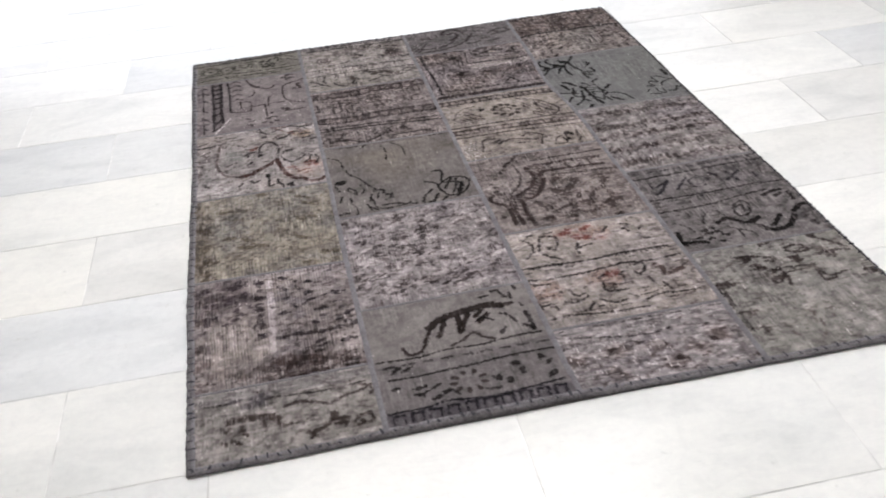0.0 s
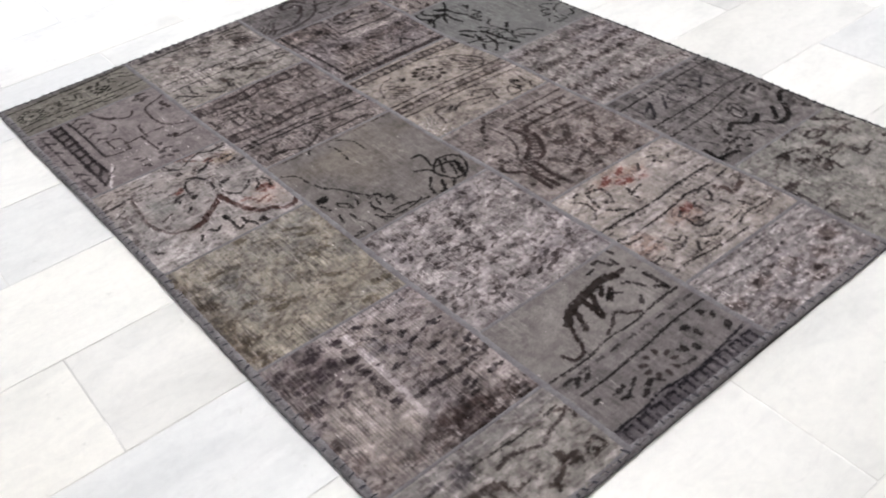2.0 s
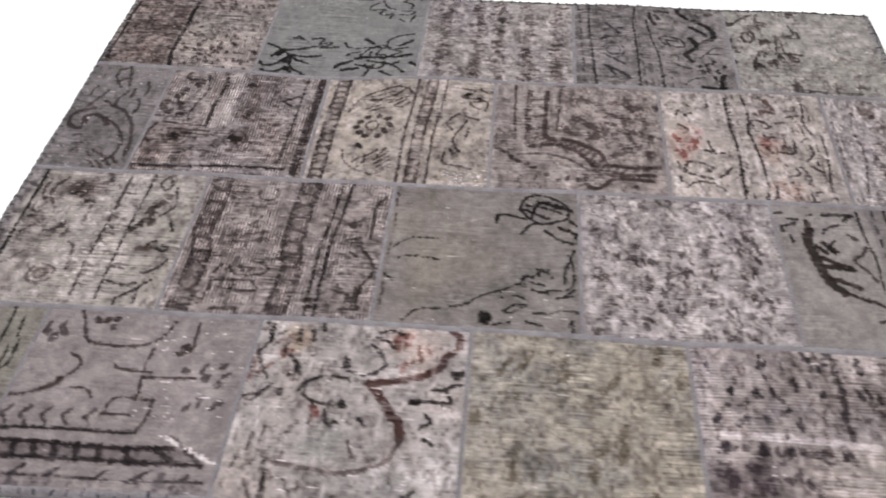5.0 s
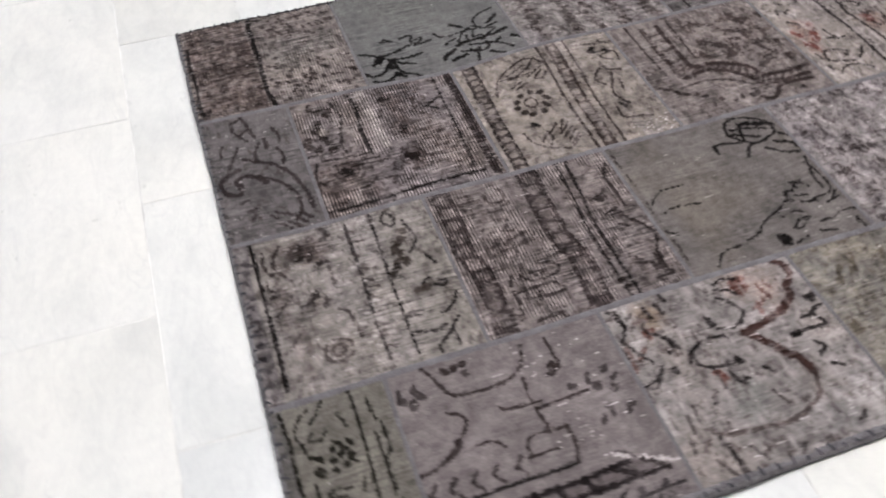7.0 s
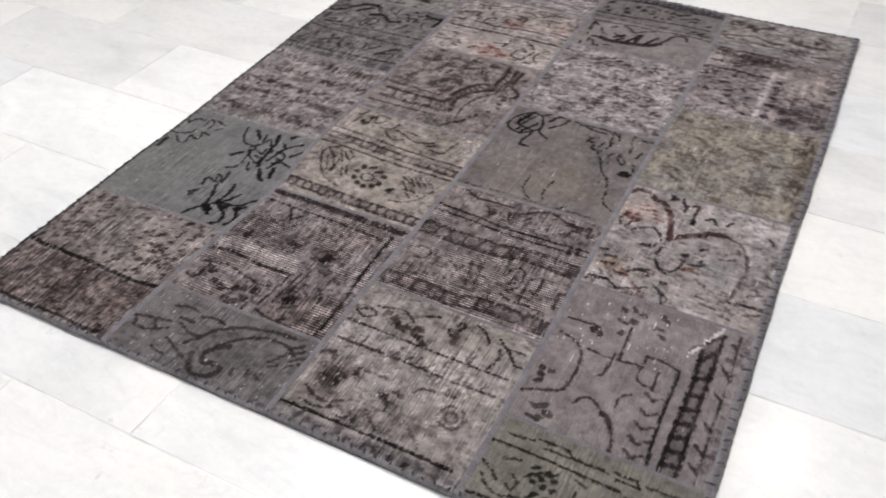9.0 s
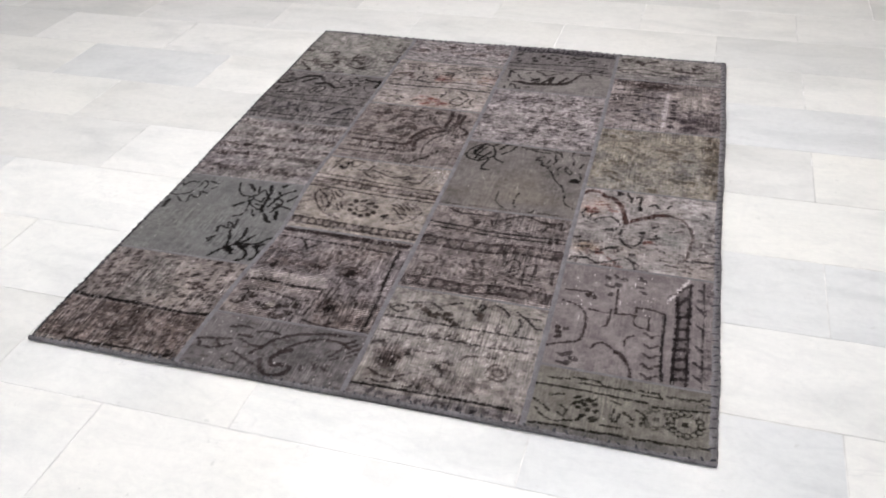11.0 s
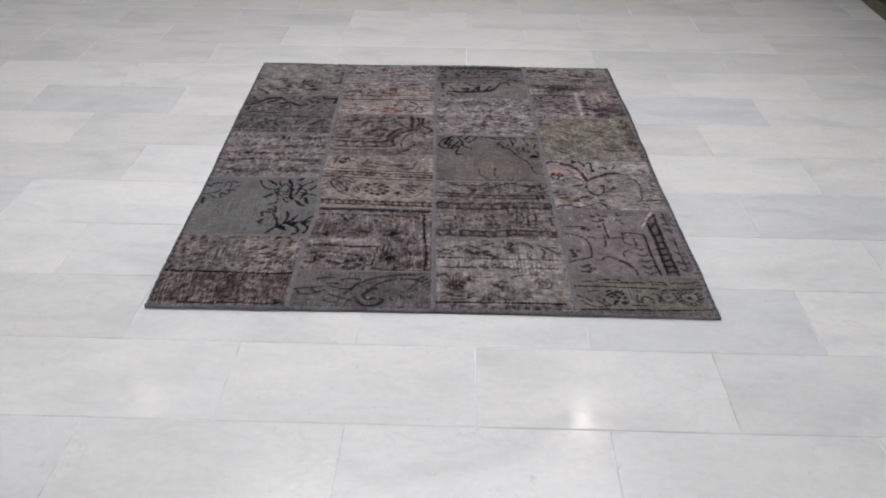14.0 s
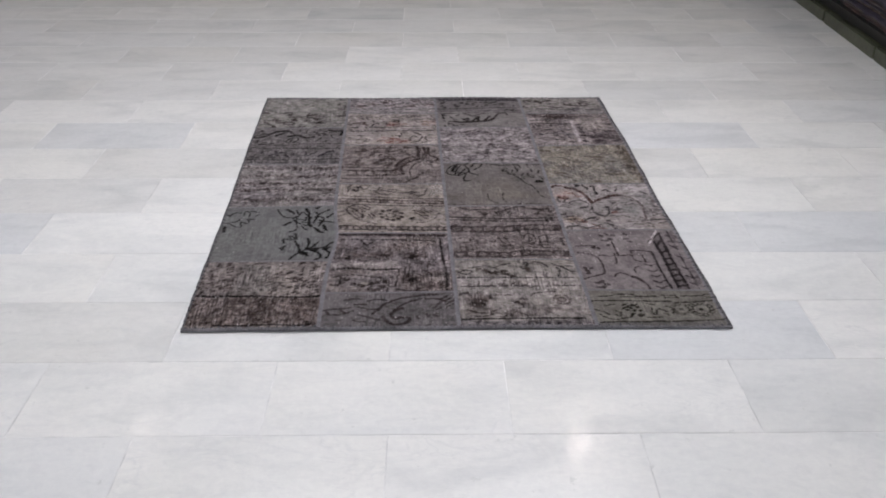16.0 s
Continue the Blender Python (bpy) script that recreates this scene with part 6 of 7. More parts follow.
def patch_olive():
    w = Weave(C3 + GAP, C4, 0.99 + GAP, 1.385, (0.172, 0.159, 0.135), 44, 0.2, (0.155, 0.149, 0.134))
    w.ink(np.clip(w.noise(0.05, 0.03) * 2.4 - 1.25, 0, 1), (0.142, 0.139, 0.132), 0.8)
    w.shade([(1.452, 1.152), (1.488, 1.161)], 0.05, 0.05, (0.125, 0.128, 0.128), 0.5)
    w.shade([(1.275, 1.29), (1.43, 1.285), (1.36, 1.294), (1.227, 1.293)], 0.07, 0.06, (0.19, 0.174, 0.147), 0.5)
    w.ticks(330, 0.013, 0.007, (0.1, 0.085, 0.063), 0.45, None, 0.4, 1.2)
    w.ticks(220, 0.013, 0.006, (0.2, 0.185, 0.155), 0.42, None, 0.4, 1.2)
    w.dabs([(1.434, 1.256), (1.428, 1.223), (1.389, 1.258), (1.27, 1.367), (1.271, 1.385), (1.208, 1.332), (1.232, 1.331), (1.272, 1.052), (1.251, 1.095), (1.25, 1.159), (1.285, 1.16), (1.481, 1.075), (1.285, 1.249), (1.382, 1.008), (1.47, 1.21)], 0.022, 0.01, (0.082, 0.066, 0.04), 0.6, -0.2, 1.0)
    w.dabs([(1.533, 1.233), (1.551, 1.307), (1.528, 1.38), (1.517, 1.301), (1.539, 1.151), (1.533, 1.352)], 0.025, 0.014, (0.07, 0.052, 0.034), 0.6, -0.2, 1.0)
    w.band(1.0, 1.385, (0.082, 0.064, 0.045), 0.5, 0.03, 1.51, 1.6)
    w.ribs(0.2, 0.1, 0.1, 0.4)
    w.wear(0.3, (0.24, 0.222, 0.185), 0.07, 0.05, 0.52)
    w.flecks(50)
    return w.finish("patch", "mottled olive beige carpet square with a worn pile", rug)


def patch_plum():
    w = Weave(C3 + GAP, C4, 1.385 + GAP, 1.78, (0.172, 0.154, 0.15), 45, 0.2, (0.155, 0.142, 0.15))
    w.band(1.385, 1.5, (0.075, 0.06, 0.064), 0.68, 0.03, 1.42, 1.58)
    w.shade([(1.498, 1.483), (1.46, 1.537), (1.538, 1.471), (1.525, 1.519), (1.445, 1.476)], 0.04, 0.03, (0.055, 0.042, 0.045), 0.5)
    w.dabs([(1.405, 1.432), (1.407, 1.487), (1.407, 1.529), (1.414, 1.557), (1.41, 1.588), (1.413, 1.63)], 0.013, 0.013, (0.028, 0.019, 0.024), 0.72, 0.2, 0.8)
    w.line([(1.38, 1.426), (1.381, 1.517), (1.383, 1.592), (1.387, 1.681)], 0.018, (0.27, 0.25, 0.257), 0.7, 0.2)
    w.dabs([(1.351, 1.418), (1.344, 1.471), (1.344, 1.505), (1.323, 1.467), (1.29, 1.449), (1.292, 1.499), (1.287, 1.525), (1.235, 1.417), (1.227, 1.518), (1.217, 1.512), (1.282, 1.611), (1.357, 1.557), (1.233, 1.615), (1.211, 1.6), (1.323, 1.545), (1.259, 1.564)], 0.012, 0.0055, NAVY, 0.82, 0.1, 0.8)
    w.lines([[(1.374, 1.645), (1.357, 1.642), (1.344, 1.642)], [(1.339, 1.642), (1.307, 1.644), (1.29, 1.646)], [(1.281, 1.649), (1.256, 1.646), (1.234, 1.646)], [(1.221, 1.643), (1.182, 1.64)]], 0.01, (0.03, 0.022, 0.024), 0.78, 0.25)
    w.shade([(1.346, 1.722), (1.317, 1.74), (1.37, 1.724), (1.285, 1.727), (1.492, 1.727), (1.551, 1.691), (1.205, 1.772), (1.207, 1.79)], 0.035, 0.025, (0.08, 0.058, 0.054), 0.6)
    w.dabs([(1.233, 1.755), (1.219, 1.757), (1.235, 1.773), (1.218, 1.77), (1.299, 1.741), (1.286, 1.749), (1.289, 1.71), (1.28, 1.741), (1.23, 1.688), (1.204, 1.689), (1.302, 1.772)], 0.009, 0.008, DARK, 0.75, 0.0, 0.7)
    w.line([(1.371, 1.776), (1.338, 1.778), (1.315, 1.777)], 0.022, (0.06, 0.046, 0.054), 0.7, 0.2)
    w.dabs([(1.354, 1.722), (1.373, 1.719), (1.409, 1.735), (1.357, 1.77), (1.246, 1.737), (1.248, 1.757), (1.296, 1.761), (1.304, 1.729), (1.356, 1.781), (1.397, 1.77), (1.459, 1.751), (1.551, 1.637), (1.538, 1.543), (1.515, 1.488), (1.527, 1.472), (1.521, 1.554)], 0.024, 0.013, (0.065, 0.046, 0.042), 0.6, 0.1, 1.1)
    w.ticks(140, 0.018, 0.007, BROWN, 0.5, (C3, C4, 1.58, 1.77), 0.3, 0.6)
    w.ticks(70, 0.016, 0.007, (0.05, 0.038, 0.046), 0.6, (1.42, 1.56, 1.39, 1.58), 1.3, 0.6)
    w.ticks(60, 0.016, 0.006, UMBER, 0.55, (C3, 1.39, 1.4, 1.6), 0.1, 0.5)
    w.shade([(1.488, 1.606), (1.45, 1.653), (1.482, 1.572), (1.477, 1.701)], 0.07, 0.05, (0.21, 0.19, 0.178), 0.55)
    w.dabs([(1.539, 1.43), (1.526, 1.432), (1.515, 1.482), (1.516, 1.496), (1.528, 1.483), (1.474, 1.469), (1.474, 1.489), (1.467, 1.488), (1.467, 1.433), (1.449, 1.428), (1.46, 1.524), (1.467, 1.553), (1.483, 1.563), (1.528, 1.551), (1.528, 1.536), (1.515, 1.534), (1.402, 1.426), (1.41, 1.423), (1.45, 1.541)], 0.012, 0.009, (0.05, 0.036, 0.045), 0.75, 0.1, 0.9)
    w.dabs([(1.408, 1.49), (1.402, 1.491), (1.407, 1.512), (1.406, 1.534), (1.404, 1.552), (1.411, 1.569), (1.403, 1.459), (1.414, 1.585)], 0.012, 0.009, (0.035, 0.024, 0.03), 0.6, 0.2, 0.8)
    w.dabs([(1.346, 1.423), (1.355, 1.457), (1.328, 1.458), (1.318, 1.44), (1.308, 1.477), (1.294, 1.492), (1.285, 1.453), (1.344, 1.505), (1.329, 1.533), (1.368, 1.534), (1.353, 1.56), (1.303, 1.536), (1.287, 1.521), (1.233, 1.508), (1.227, 1.51), (1.252, 1.514), (1.229, 1.549), (1.216, 1.571), (1.231, 1.61), (1.213, 1.597), (1.216, 1.627), (1.285, 1.609), (1.239, 1.638), (1.277, 1.645), (1.31, 1.645), (1.335, 1.638), (1.32, 1.637), (1.368, 1.644), (1.41, 1.622), (1.403, 1.63), (1.286, 1.678), (1.28, 1.694), (1.216, 1.684), (1.233, 1.69), (1.198, 1.59), (1.199, 1.633), (1.275, 1.567), (1.266, 1.59)], 0.012, 0.0065, (0.045, 0.036, 0.042), 0.78, 0.1, 0.8)
    w.dabs([(1.347, 1.48), (1.312, 1.524), (1.334, 1.514), (1.319, 1.573), (1.364, 1.504)], 0.02, 0.012, (0.14, 0.132, 0.145), 0.5, 0.1, 0.9)
    w.dabs([(1.294, 1.745), (1.282, 1.747), (1.242, 1.76), (1.224, 1.751), (1.221, 1.733), (1.353, 1.743), (1.364, 1.755), (1.378, 1.749), (1.33, 1.774), (1.286, 1.773), (1.274, 1.774), (1.345, 1.779), (1.245, 1.729), (1.231, 1.776)], 0.016, 0.009, (0.05, 0.034, 0.032), 0.7, 0.1, 0.9)
    w.ribs(0.3, 0.12, 0.14, 0.42)
    w.rows(0.15, 0.09, 0.12, 0.42)
    w.wear(0.3, LIGHT, 0.08, 0.12, 0.5)
    w.streaks(0.28, LIGHT, 0.05, 0.01, 0.6)
    w.flecks(110, WHITE, 0.5)
    return w.finish("patch", "plum brown carpet square worn to its pale warp", rug)


def patch_animal_border():
    w = Weave(C3 + GAP, C4, 1.78 + GAP, 1.996, (0.162, 0.155, 0.146), 46, 0.16)
    w.band(1.785, 1.825, (0.142, 0.136, 0.138), 0.7)
    w.line([(1.555, 1.822), (1.46, 1.828), (1.379, 1.831), (1.286, 1.839), (1.211, 1.834)], 0.006, DARK, 0.72, 0.25)
    w.line([(1.378, 1.863), (1.346, 1.857), (1.312, 1.869), (1.285, 1.88), (1.254, 1.866), (1.217, 1.859), (1.197, 1.847)], 0.01, BROWN, 0.75, 0.2)
    w.line([(1.21, 1.844), (1.194, 1.862), (1.201, 1.874)], 0.007, BROWN, 0.7, 0.3)
    brown = (0.052, 0.038, 0.032)
    w.line([(1.488, 1.88), (1.469, 1.876), (1.446, 1.88), (1.417, 1.88), (1.395, 1.893)], 0.024, brown, 0.82, 0.15)
    w.lines([[(1.484, 1.881), (1.491, 1.902), (1.497, 1.906)], [(1.423, 1.893), (1.419, 1.918)], [(1.401, 1.894), (1.383, 1.918), (1.363, 1.915), (1.349, 1.912)], [(1.463, 1.89), (1.462, 1.916), (1.456, 1.924)], [(1.485, 1.935), (1.472, 1.946)], [(1.503, 1.935), (1.498, 1.943)]], 0.012, brown, 0.8, 0.15)
    w.line([(1.281, 1.913), (1.281, 1.932), (1.263, 1.943)], 0.02, brown, 0.8, 0.15)
    w.lines([[(1.285, 1.931), (1.304, 1.945), (1.324, 1.951), (1.331, 1.965)], [(1.273, 1.927), (1.256, 1.929)], [(1.335, 1.95), (1.322, 1.964)]], 0.012, brown, 0.78, 0.15)
    w.lines([[(1.242, 1.944), (1.226, 1.931), (1.211, 1.93), (1.205, 1.949), (1.218, 1.955), (1.229, 1.946)], [(1.236, 1.957), (1.226, 1.953)]], 0.01, brown, 0.78, 0.2)
    w.shade([(1.438, 1.839), (1.478, 1.823), (1.426, 1.825)], 0.025, 0.012, (0.06, 0.054, 0.066), 0.6)
    w.ticks(90, 0.012, 0.006, UMBER, 0.5, None, 0.2, 0.9)
    w.wear(0.4, LIGHT, 0.05, 0.08, 0.54)
    w.streaks(0.4, LIGHT, 0.05, 0.008, 0.58)
    w.flecks(90, WHITE, 0.5, (1.4, C4, 1.8, 1.99))
    return w.finish("patch", "grey half square with brown border figures", rug)


for make in (patch_two_bands, patch_grey_blossom, patch_pale_stripes, patch_big_leaves, patch_faded_corner, patch_paisley, patch_corner_border, patch_beads, patch_stepped_frame, patch_red_buds, patch_rubbed_half, patch_pale_garden, patch_dark_bands, patch_grey_tendril, patch_pale_trellis, patch_feather, patch_green_border, patch_key_border, patch_red_hook, patch_olive, patch_plum, patch_animal_border):
    make()


def rug_ribbon(name, points, half, lift, mat, label="", crown=0.0012, step=0.006, seed=1):
    """A low woven band that follows the rug from point to point."""
    p = [np.array(q, float) for q in points]
    length = np.linalg.norm(p[1] - p[0])
    n, ahead = max(2, int(length / step)), (p[1] - p[0]) / length
    side = np.array([-ahead[1], ahead[0]])
    bm, rows, rng = bmesh.new(), [], np.random.RandomState(seed)
    for k in range(n + 1):
        c, row = p[0] + ahead * length * k / n, []
        wide = half * (1 + 0.16 * rng.uniform(-1, 1))
        for s in (-1.0, -0.55, 0.0, 0.55, 1.0):
            u, v = c + side * wide * s
            x, y = rug_place(u, v)
            row.append(bm.verts.new((x, y, RUG_TOP + rug_swell(u, v) + lift + crown * (1 - s * s) * (1 + 0.3 * rng.uniform(-1, 1)) - (0.0035 if abs(s) == 1 else 0))))
        rows.append(row)
    for a, b in zip(rows[:-1], rows[1:]):
        for q in range(4):
            bm.faces.new((a[q], b[q], b[q + 1], a[q + 1]))
    bmesh.ops.recalc_face_normals(bm, faces=bm.faces)
    for fc in bm.faces:
        fc.smooth = True
        if fc.normal.z < 0:
            fc.normal_flip()
    return part(name, bm, mat, rug, label)


TAPE = plain("lilac_grey_tape", (0.13, 0.12, 0.13), 0.9, 0.45, 260, 0.5, distance=0.001)
SEAM = plain("lilac_grey_seam", (0.125, 0.116, 0.127), 0.9, 0.35, 300, 0.5, distance=0.001)
ROW_SEAM = plain("grey_row_seam", (0.12, 0.111, 0.12), 0.9, 0.35, 300, 0.5, distance=0.001)
for k, u in enumerate((C1 + 0.0015, C2 + 0.0015, C3 + 0.0015)):
    rug_ribbon("seam", [(u, 0.004), (u, 1.996)], 0.0105, -0.0006, SEAM, "lilac grey zigzag seam", seed=k)
for k, (a, b, vs) in enumerate(((C0, C1, (0.3965, 0.8015, 1.1965, 1.6015)), (C2, C3, (0.3965, 0.8015, 1.1965, 1.6015)), (C1, C2, (0.2015, 0.5915, 1.0015, 1.3965, 1.7865)), (C3, C4, (0.2015, 0.6015, 0.9915, 1.3865, 1.7815)))):
    for n, v in enumerate(vs):
        rug_ribbon("seam", [(a + 0.009, v), (b - 0.007, v)], 0.0062, -0.0012, ROW_SEAM, seed=10 * k + n)


# ---- bound edge of the rug ----
def edge_binding(points, seed):
    """A rounded overcast edge."""
    p = [np.array(q, float) for q in points]
    length = np.linalg.norm(p[1] - p[0])
    ahead = (p[1] - p[0]) / length
    out = np.array([ahead[1], -ahead[0]])
    bm, rows, rng = bmesh.new(), [], np.random.RandomState(seed)
    n = int(length / 0.005)
    for k in range(n + 1):
        at = length * k / n
        c, row = p[0] + ahead * at, []
        fat = 1 + 0.14 * rng.uniform(-1, 1)
        for q in range(7):
            a = math.pi * q / 6
            u, v = c + out * (-0.006 + (0.0075 + 0.0012 * math.sin(at * 23.0 + seed) * math.sin(at * 7.0)) * fat * math.sin(a))
            x, y = rug_place(u, v)
            row.append(bm.verts.new((x, y, max(0.0006, (RUG_TOP + rug_swell(u, v) + 0.0008) * (0.5 + 0.5 * math.cos(a)) * fat))))
        rows.append(row)
    for a, b in zip(rows[:-1], rows[1:]):
        for q in range(6):
            bm.faces.new((a[q], a[q + 1], b[q + 1], b[q]))
    bmesh.ops.recalc_face_normals(bm, faces=bm.faces)
    for fc in bm.faces:
        fc.smooth = True
    return part("binding", bm, BINDING, rug, "charcoal overcast edge")


def edge_stitches(points, reach, seed):
    """Dark blanket stitches that bite into the rug from its edge."""
    p = [np.array(q, float) for q in points]
    length = np.linalg.norm(p[1] - p[0])
    ahead = (p[1] - p[0]) / length
    inward = np.array([-ahead[1], ahead[0]])
    bm, rng, at = bmesh.new(), np.random.RandomState(seed), 0.012
    while at < length - 0.01:
        c = p[0] + ahead * at
        deep, slant, w = reach * rng.uniform(0.6, 1.25), rng.uniform(-0.009, 0.004), rng.uniform(0.0016, 0.0034)
        ring = []
        for s in (0.12, 0.55, 1.0):
            u, v = c + inward * deep * s + ahead * slant * s
            tall = 0.0026 if s < 0.9 else -0.0012
            for d, h in ((-w, 0.0), (0.0, 0.0013), (w, 0.0)):
                x, y = rug_place(u + ahead[0] * d, v + ahead[1] * d)
                ring.append(bm.verts.new((x, y, RUG_TOP + rug_swell(u, v) + tall + h - 0.0012)))
        for r in (0, 3):
            for q in (0, 1):
                f = bm.faces.new((ring[r + q], ring[r + q + 1], ring[r + q + 4], ring[r + q + 3]))
                f.smooth = True
        at += rng.uniform(0.02, 0.034)
    bmesh.ops.recalc_face_normals(bm, faces=bm.faces)
    return tagged(part("edge_stitching", bm, THREAD, rug, "row of dark blanket stitches"), kind="stuff")


CORNERS = [(0.0, 0.0), (RUG_W, 0.0), (RUG_W, RUG_L), (0.0, RUG_L)]
INSET = [(0.012, 0.0), (0.0, 0.012), (-0.012, 0.0), (0.0, -0.012)]
for k in range(4):
    a, b, side, ahead = CORNERS[k], CORNERS[(k + 1) % 4], INSET[(k + 1) % 4], INSET[k]
    edge_binding((a, b), 70 + k)
    if k in (1, 2):
        rug_ribbon("edge_tape", [(a[0] + side[0] + ahead[0] * 0.4, a[1] + side[1] + ahead[1] * 0.4), (b[0] + side[0] - ahead[0] * 0.4, b[1] + side[1] - ahead[1] * 0.4)], (0, 0.0085, 0.007)[k], -0.0008, TAPE, "lilac grey tape along the edge", seed=90 + k)
    edge_stitches((a, b), (0.016, 0.021, 0.021, 0.015)[k], 80 + k)

under = bmesh.new()
lower = [under.verts.new((*[float(c) for c in rug_place(np.float64(u), np.float64(v))], 0.0006)) for u, v in ((0.003, 0.003), (RUG_W - 0.003, 0.003), (RUG_W - 0.003, RUG_L - 0.003), (0.003, RUG_L - 0.003))]
upper = [under.verts.new((v.co.x, v.co.y, 0.0045)) for v in lower]
under.faces.new(lower[::-1])
under.faces.new(upper)
for k in range(4):
    under.faces.new((lower[k], lower[(k + 1) % 4], upper[(k + 1) % 4], upper[k]))
part("backing", under, BACKING, rug, "dark cloth backing under the squares")


# ---- platform with folded rugs ----
def kerb_stone(y0, y1, parent):
    bm = box(bmesh.new(), (0.0, y0 + 0.011, 0.0), (0.03, y1 - 0.011, 0.07), 0.003)
    return part("kerb_stone", bm, GREEN_STONE, parent)


platform = tagged(new("display_platform"), "low display platform edged in dark green marble", "platform")
platform.matrix_world = PLATFORM
for k in range(15):
    kerb_stone(-5.48 + 0.81 * k, -5.48 + 0.81 * (k + 1), platform)
part("top", box(bmesh.new(), (0.056, -5.46, 0.0), (1.95, 6.65, 0.06), 0.002), GREEN_STONE, platform)
# recessed block whose black colour stands for shade under the rug pile
part("gap_shade", box(bmesh.new(), (0.062, -5.4, 0.0605), (1.9, 6.6, 0.115), 0.002), SHADE_BLACK, platform, "recessed strip coloured near black for the shaded gap")


def folded_rug(at, size, thick, mat, edge, label, seed):
    """A rug folded over on itself, with rounded folds towards the aisle."""
    thing = tagged(new("folded_rug"), label, "rug", "rugs piled on the platform")
    thing.matrix_world = PLATFORM @ Matrix.Translation(at)
    rng = np.random.RandomState(seed)
    bm, rows, n = bmesh.new(), [], 40
    sx, sy = size
    for k in range(n + 1):
        y, row = sy * k / n, []
        push, fat = 0.012 * rng.uniform(-1, 1), thick * rng.uniform(0.92, 1.0)
        for q in range(9):
            a = math.pi * q / 8
            row.append(bm.verts.new((thick / 2 + push * math.sin(a) - thick / 2 * math.sin(a), y, fat / 2 - fat / 2 * math.cos(a))))
        row.append(bm.verts.new((sx, y, fat)))
        row.insert(0, bm.verts.new((sx, y, 0.0)))
        rows.append(row)
    for a, b in zip(rows[:-1], rows[1:]):
        for q in range(10):
            bm.faces.new((a[q], a[q + 1], b[q + 1], b[q])).smooth = True
    bmesh.ops.recalc_face_normals(bm, faces=bm.faces)
    part("fold", bm, mat, thing)
    fringe = bmesh.new()
    box(fringe, (-0.004, 0.02, thick * 0.44), (0.02, sy - 0.02, thick * 0.56), 0.002)
    part("edge", fringe, edge, thing)
    return thing


PILE = [((0.065, 0.038, 0.034), (0.02, 0.018, 0.018)), ((0.03, 0.022, 0.035), (0.09, 0.075, 0.06)), ((0.06, 0.04, 0.035), (0.16, 0.125, 0.1)), ((0.035, 0.025, 0.045), (0.03, 0.025, 0.025)), ((0.05, 0.03, 0.03), (0.12, 0.1, 0.09)), ((0.04, 0.03, 0.045), (0.02, 0.02, 0.02))]
PILE_WOOL = [(plain("rug_wool", a, 0.95, 0.5, 90, 0.5), plain("rug_edge", b, 0.95, 0.4, 120, 0.5)) for a, b in PILE]
PILE_NAMES = ("dark brown folded rug in a pile", "dark violet folded rug in a pile", "reddish brown folded rug with a pale edge", "dark purple folded rug in a pile", "maroon folded rug in a pile", "violet grey folded rug in a pile")
for row, y in enumerate((-4.6, -1.7, 1.2, 4.1)):
    z = 0.115
    for k in range(11):
        a, b = PILE_WOOL[k % 6]
        t = 0.02 + 0.004 * ((k + row) % 3)
        folded_rug((0.075 + 0.014 * ((k * 3 + row) % 4), y + 0.01 * k, z), (1.7, 2.75), t, a, b, PILE_NAMES[k % 6] if k else "dark brown folded rug at the bottom of a pile", 100 + 20 * row + k)
        z += t


# ---- ceiling lamps and added fill panels ----
FILL_GLOW, panel_nt, panel_bsdf = material("fill_glow")
panel_bsdf.inputs["Base Color"].default_value = (1, 1, 1, 1)
panel_bsdf.inputs["Emission Color"].default_value = (1.0, 0.985, 0.965, 1)
panel_bsdf.inputs["Emission Strength"].default_value = FILL_LIGHT


def fill_panel(x, y):
    """An added ceiling panel for overhead fill: a metal tray round a glowing diffuser."""
    lamp = tagged(new("added_fill_panel"), "unseen flat white panel added to light the rug from above", "light", "panel lights")
    lamp.matrix_world = pose(x, y, TOP)
    tray = bmesh.new()
    for lo, hi in (((-0.62, -0.62, -0.045), (-0.59, 0.62, 0.0)), ((0.59, -0.62, -0.045), (0.62, 0.62, 0.0)), ((-0.589, -0.62, -0.045), (0.589, -0.59, 0.0)), ((-0.589, 0.59, -0.045), (0.589, 0.62, 0.0))):
        box(tray, lo, hi, 0.003)
    part("frame", tray, FRAME, lamp)
    part("diffuser", box(bmesh.new(), (-0.587, -0.587, -0.035), (0.587, 0.587, -0.02)), FILL_GLOW, lamp, "glowing white sheet of the added panel")
    return lamp


for x, y in FILL_PANELS:
    fill_panel(x, y)

GLOW, glow_nt, glow_bsdf = material("lamp_glow")
glow_bsdf.inputs["Base Color"].default_value = (1, 1, 1, 1)
glow_bsdf.inputs["Emission Color"].default_value = (1.0, 0.9, 0.78, 1)
glow_bsdf.inputs["Emission Strength"].default_value = LAMP_GLOW


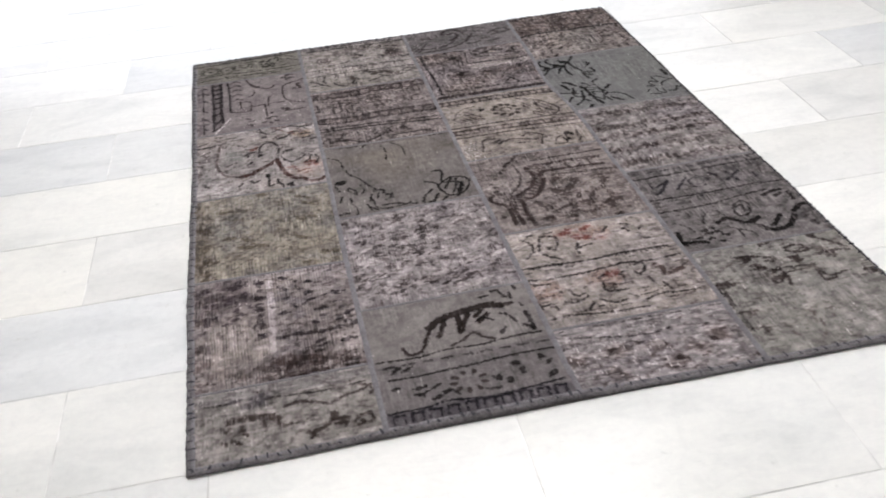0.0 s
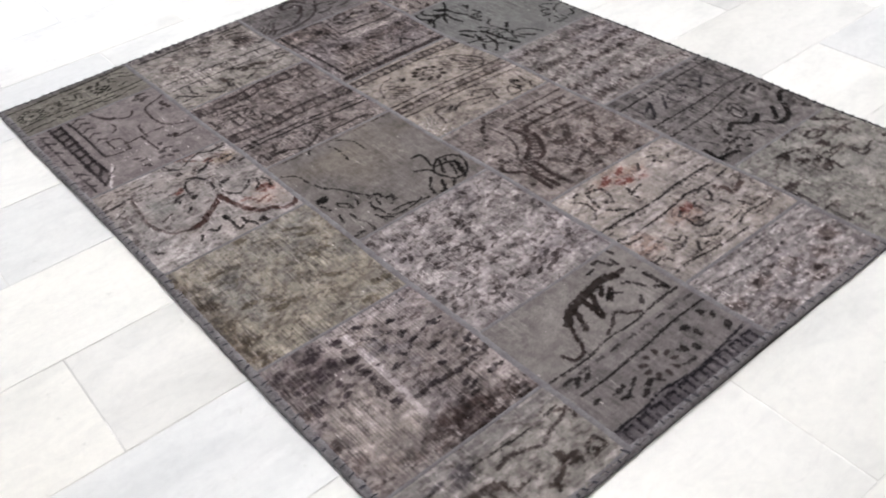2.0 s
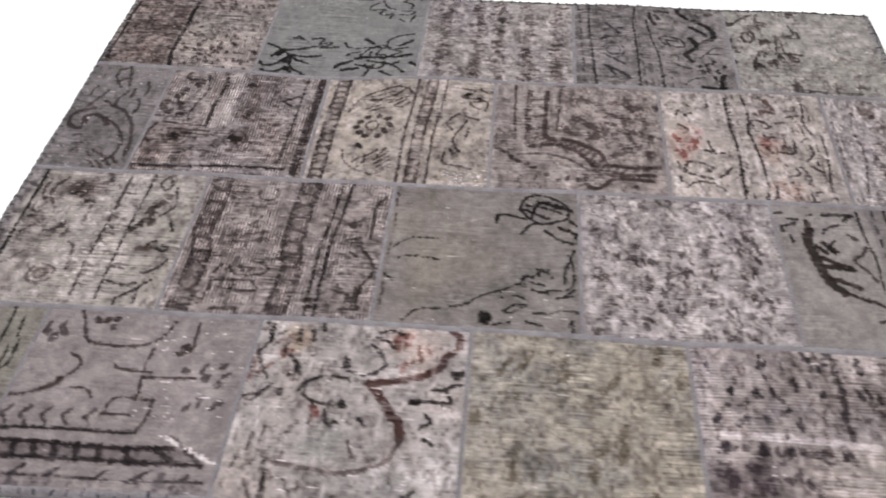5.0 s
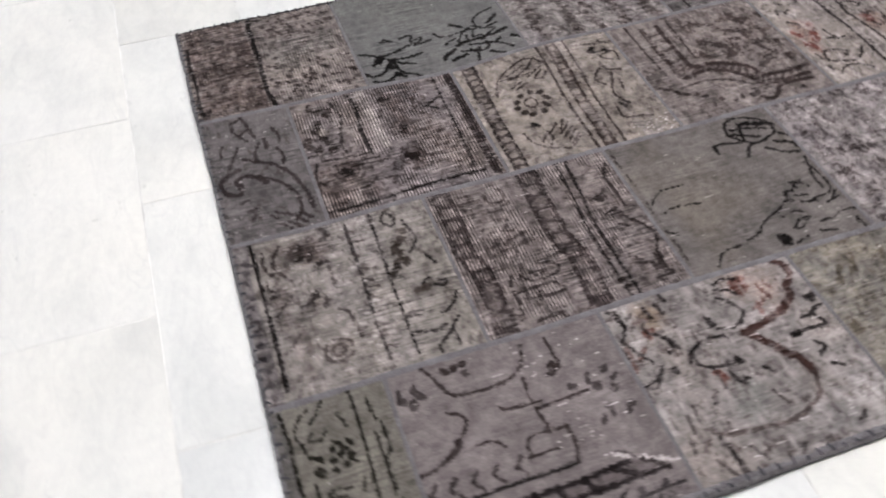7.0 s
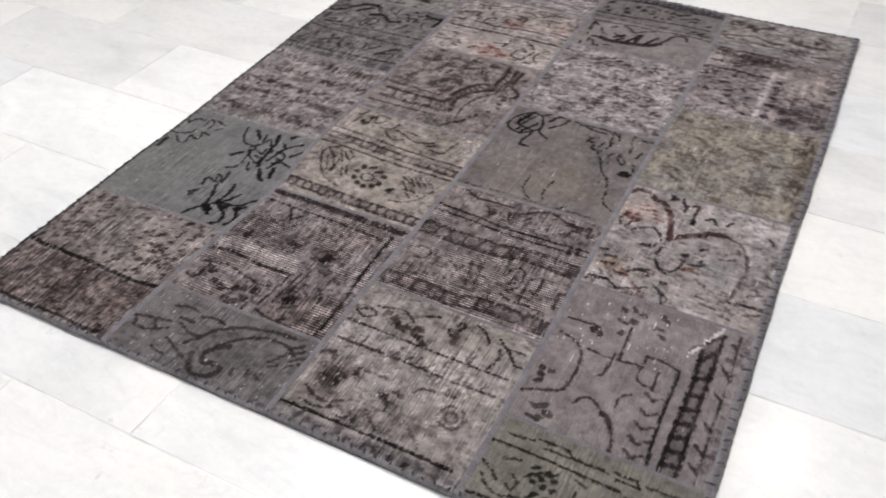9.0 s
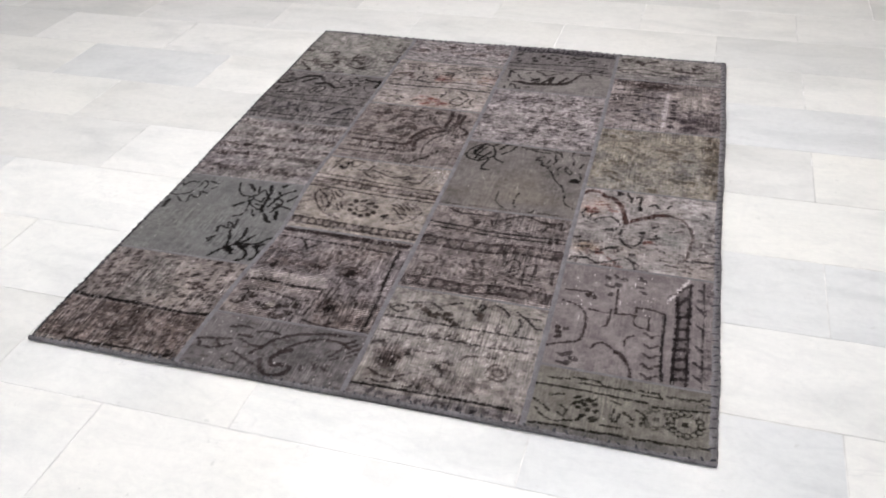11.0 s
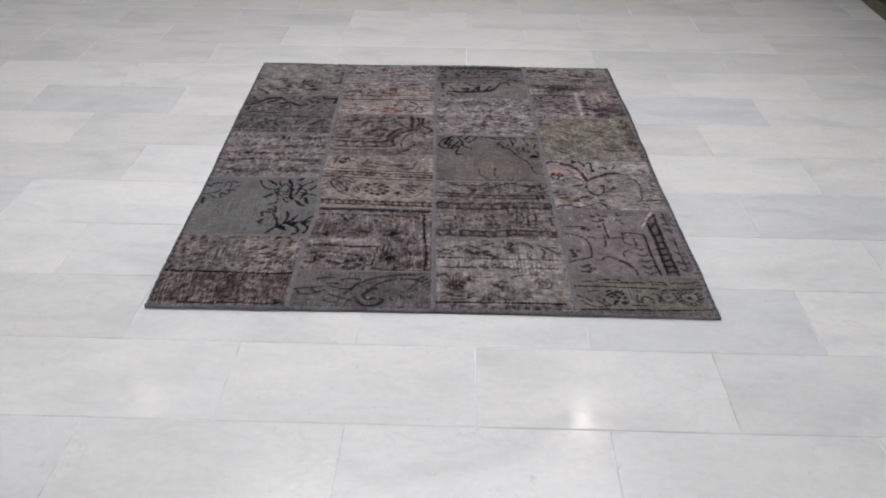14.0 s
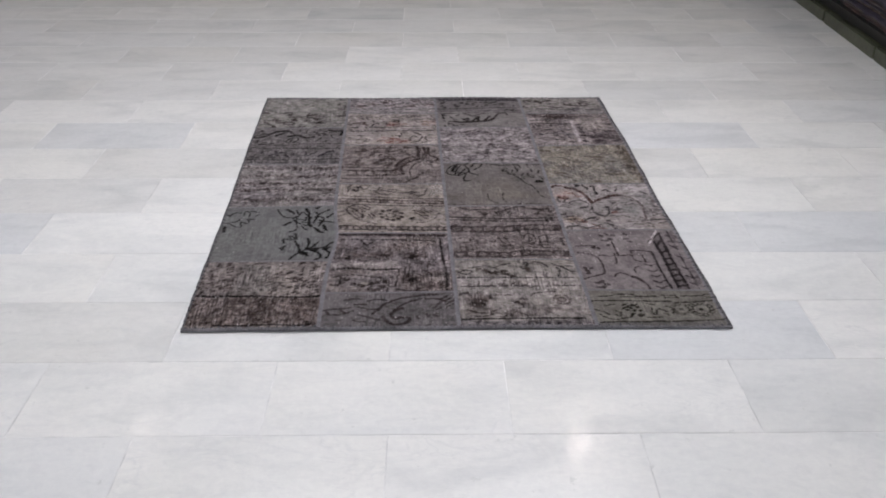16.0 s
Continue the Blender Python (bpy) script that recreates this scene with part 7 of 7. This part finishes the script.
def downlight(x, y, bulb):
    lamp = tagged(new("ceiling_lamp"), "round recessed ceiling lamp with a warm white disc", "lamp", "ceiling lamps")
    lamp.matrix_world = pose(x, y, TOP)
    rim = bmesh.new()
    bmesh.ops.create_cone(rim, cap_ends=True, segments=32, radius1=0.065, radius2=0.075, depth=0.03, matrix=Matrix.Translation((0, 0, -0.013)))
    part("rim", rim, FRAME, lamp)
    disc = bmesh.new()
    bmesh.ops.create_cone(disc, cap_ends=True, segments=32, radius1=bulb, radius2=bulb, depth=0.008, matrix=Matrix.Translation((0, 0, -0.031)))
    part("diffuser", disc, GLOW, lamp, "glowing warm white disc")
    return lamp


for x, y, bulb in ((1.75, 2.68, 0.055), (-1.27, 2.85, 0.034)):
    downlight(x, y, bulb)


# ---- marble tiles ----
TILE_U, TILE_V, JOINT = 0.6115, 0.3062, 0.003


def tile_mesh(seed):
    rng = np.random.RandomState(seed)
    bm = box(bmesh.new(), (-TILE_U / 2 + JOINT / 2, -TILE_V / 2 + JOINT / 2, -0.012), (TILE_U / 2 - JOINT / 2, TILE_V / 2 - JOINT / 2, 0.0))
    tops = [e for e in bm.edges if all(abs(v.co.z) < 1e-6 for v in e.verts)]
    bmesh.ops.bevel(bm, geom=tops, offset=0.0006, segments=2, affect="EDGES")
    me = bpy.data.meshes.new("tile")
    bm.to_mesh(me)
    bm.free()
    me.materials.append(MARBLE)
    return me


TONES = {"b": (0.825, 0.815, 0.803), "c": (0.706, 0.71, 0.724), "g": (0.712, 0.705, 0.697), "p": (0.748, 0.742, 0.736), "l": (0.79, 0.781, 0.772), "w": (0.788, 0.777, 0.758)}
# bright, cool, grey, plain, light and warm slabs, row by row from the column -4
ROWS = {-1: "plplllpl", 0: "plllllpl", 1: "pcgllcll", 2: "gpwllllp", 3: "pcbppccl", 4: "lwgllgwl", 5: "pwgppgwl", 6: "pwcllgcw", 7: "glllpplp", 8: "pggpppgg", 9: "gpgllllg", 10: "ppgglllp", 11: "pppgppgp", 12: "pgppplgw", -2: "lpwlplgl", -3: "gplwplcp"}
TILE_MESHES = [tile_mesh(k) for k in range(3)]
FLOOR_TURN = Matrix.Rotation(radians(-0.35), 4, "Z")
rest, tile_rng = bmesh.new(), np.random.RandomState(5)
for row in range(-21, 28):
    cy = -0.1425 - TILE_V / 2 + row * TILE_V
    start = (0.2945 if row % 2 == 0 else 0.599) - 0.004 * row + TILE_U / 2
    for col in range(-12, 10):
        cx = start + col * TILE_U
        m = FLOOR_TURN @ Matrix.Translation((cx, cy, tile_rng.uniform(-0.0005, 0.0)))
        p = m.translation
        if -2.7 < p.x < 3.45 and -2.4 < p.y < 4.7:
            tile = new("tile", TILE_MESHES[tile_rng.randint(3)])
            tile.parent = floor
            tone = ROWS[row][col + 4] if row in ROWS and -4 <= col < 4 else "pglpwgplp"[tile_rng.randint(9)]
            tile.color = (*TONES[tone], 1)
            tile.matrix_world = m @ Matrix.Rotation(math.pi * tile_rng.randint(2), 4, "Z")
        else:
            lo = (max(X0 + 0.004, p.x - TILE_U / 2 + 0.002), max(Y0 + 0.004, p.y - TILE_V / 2 + 0.002))
            hi = (min(X1 - 0.004, p.x + TILE_U / 2 - 0.002), min(Y1 - 0.004, p.y + TILE_V / 2 - 0.002))
            if hi[0] - lo[0] > 0.01 and hi[1] - lo[1] > 0.01:
                box(rest, (*lo, -0.012), (*hi, 0.0))
outer = tagged(part("outer_tiles", rest, MARBLE, floor), kind="stuff")
outer.color = (*TONES["p"], 1)
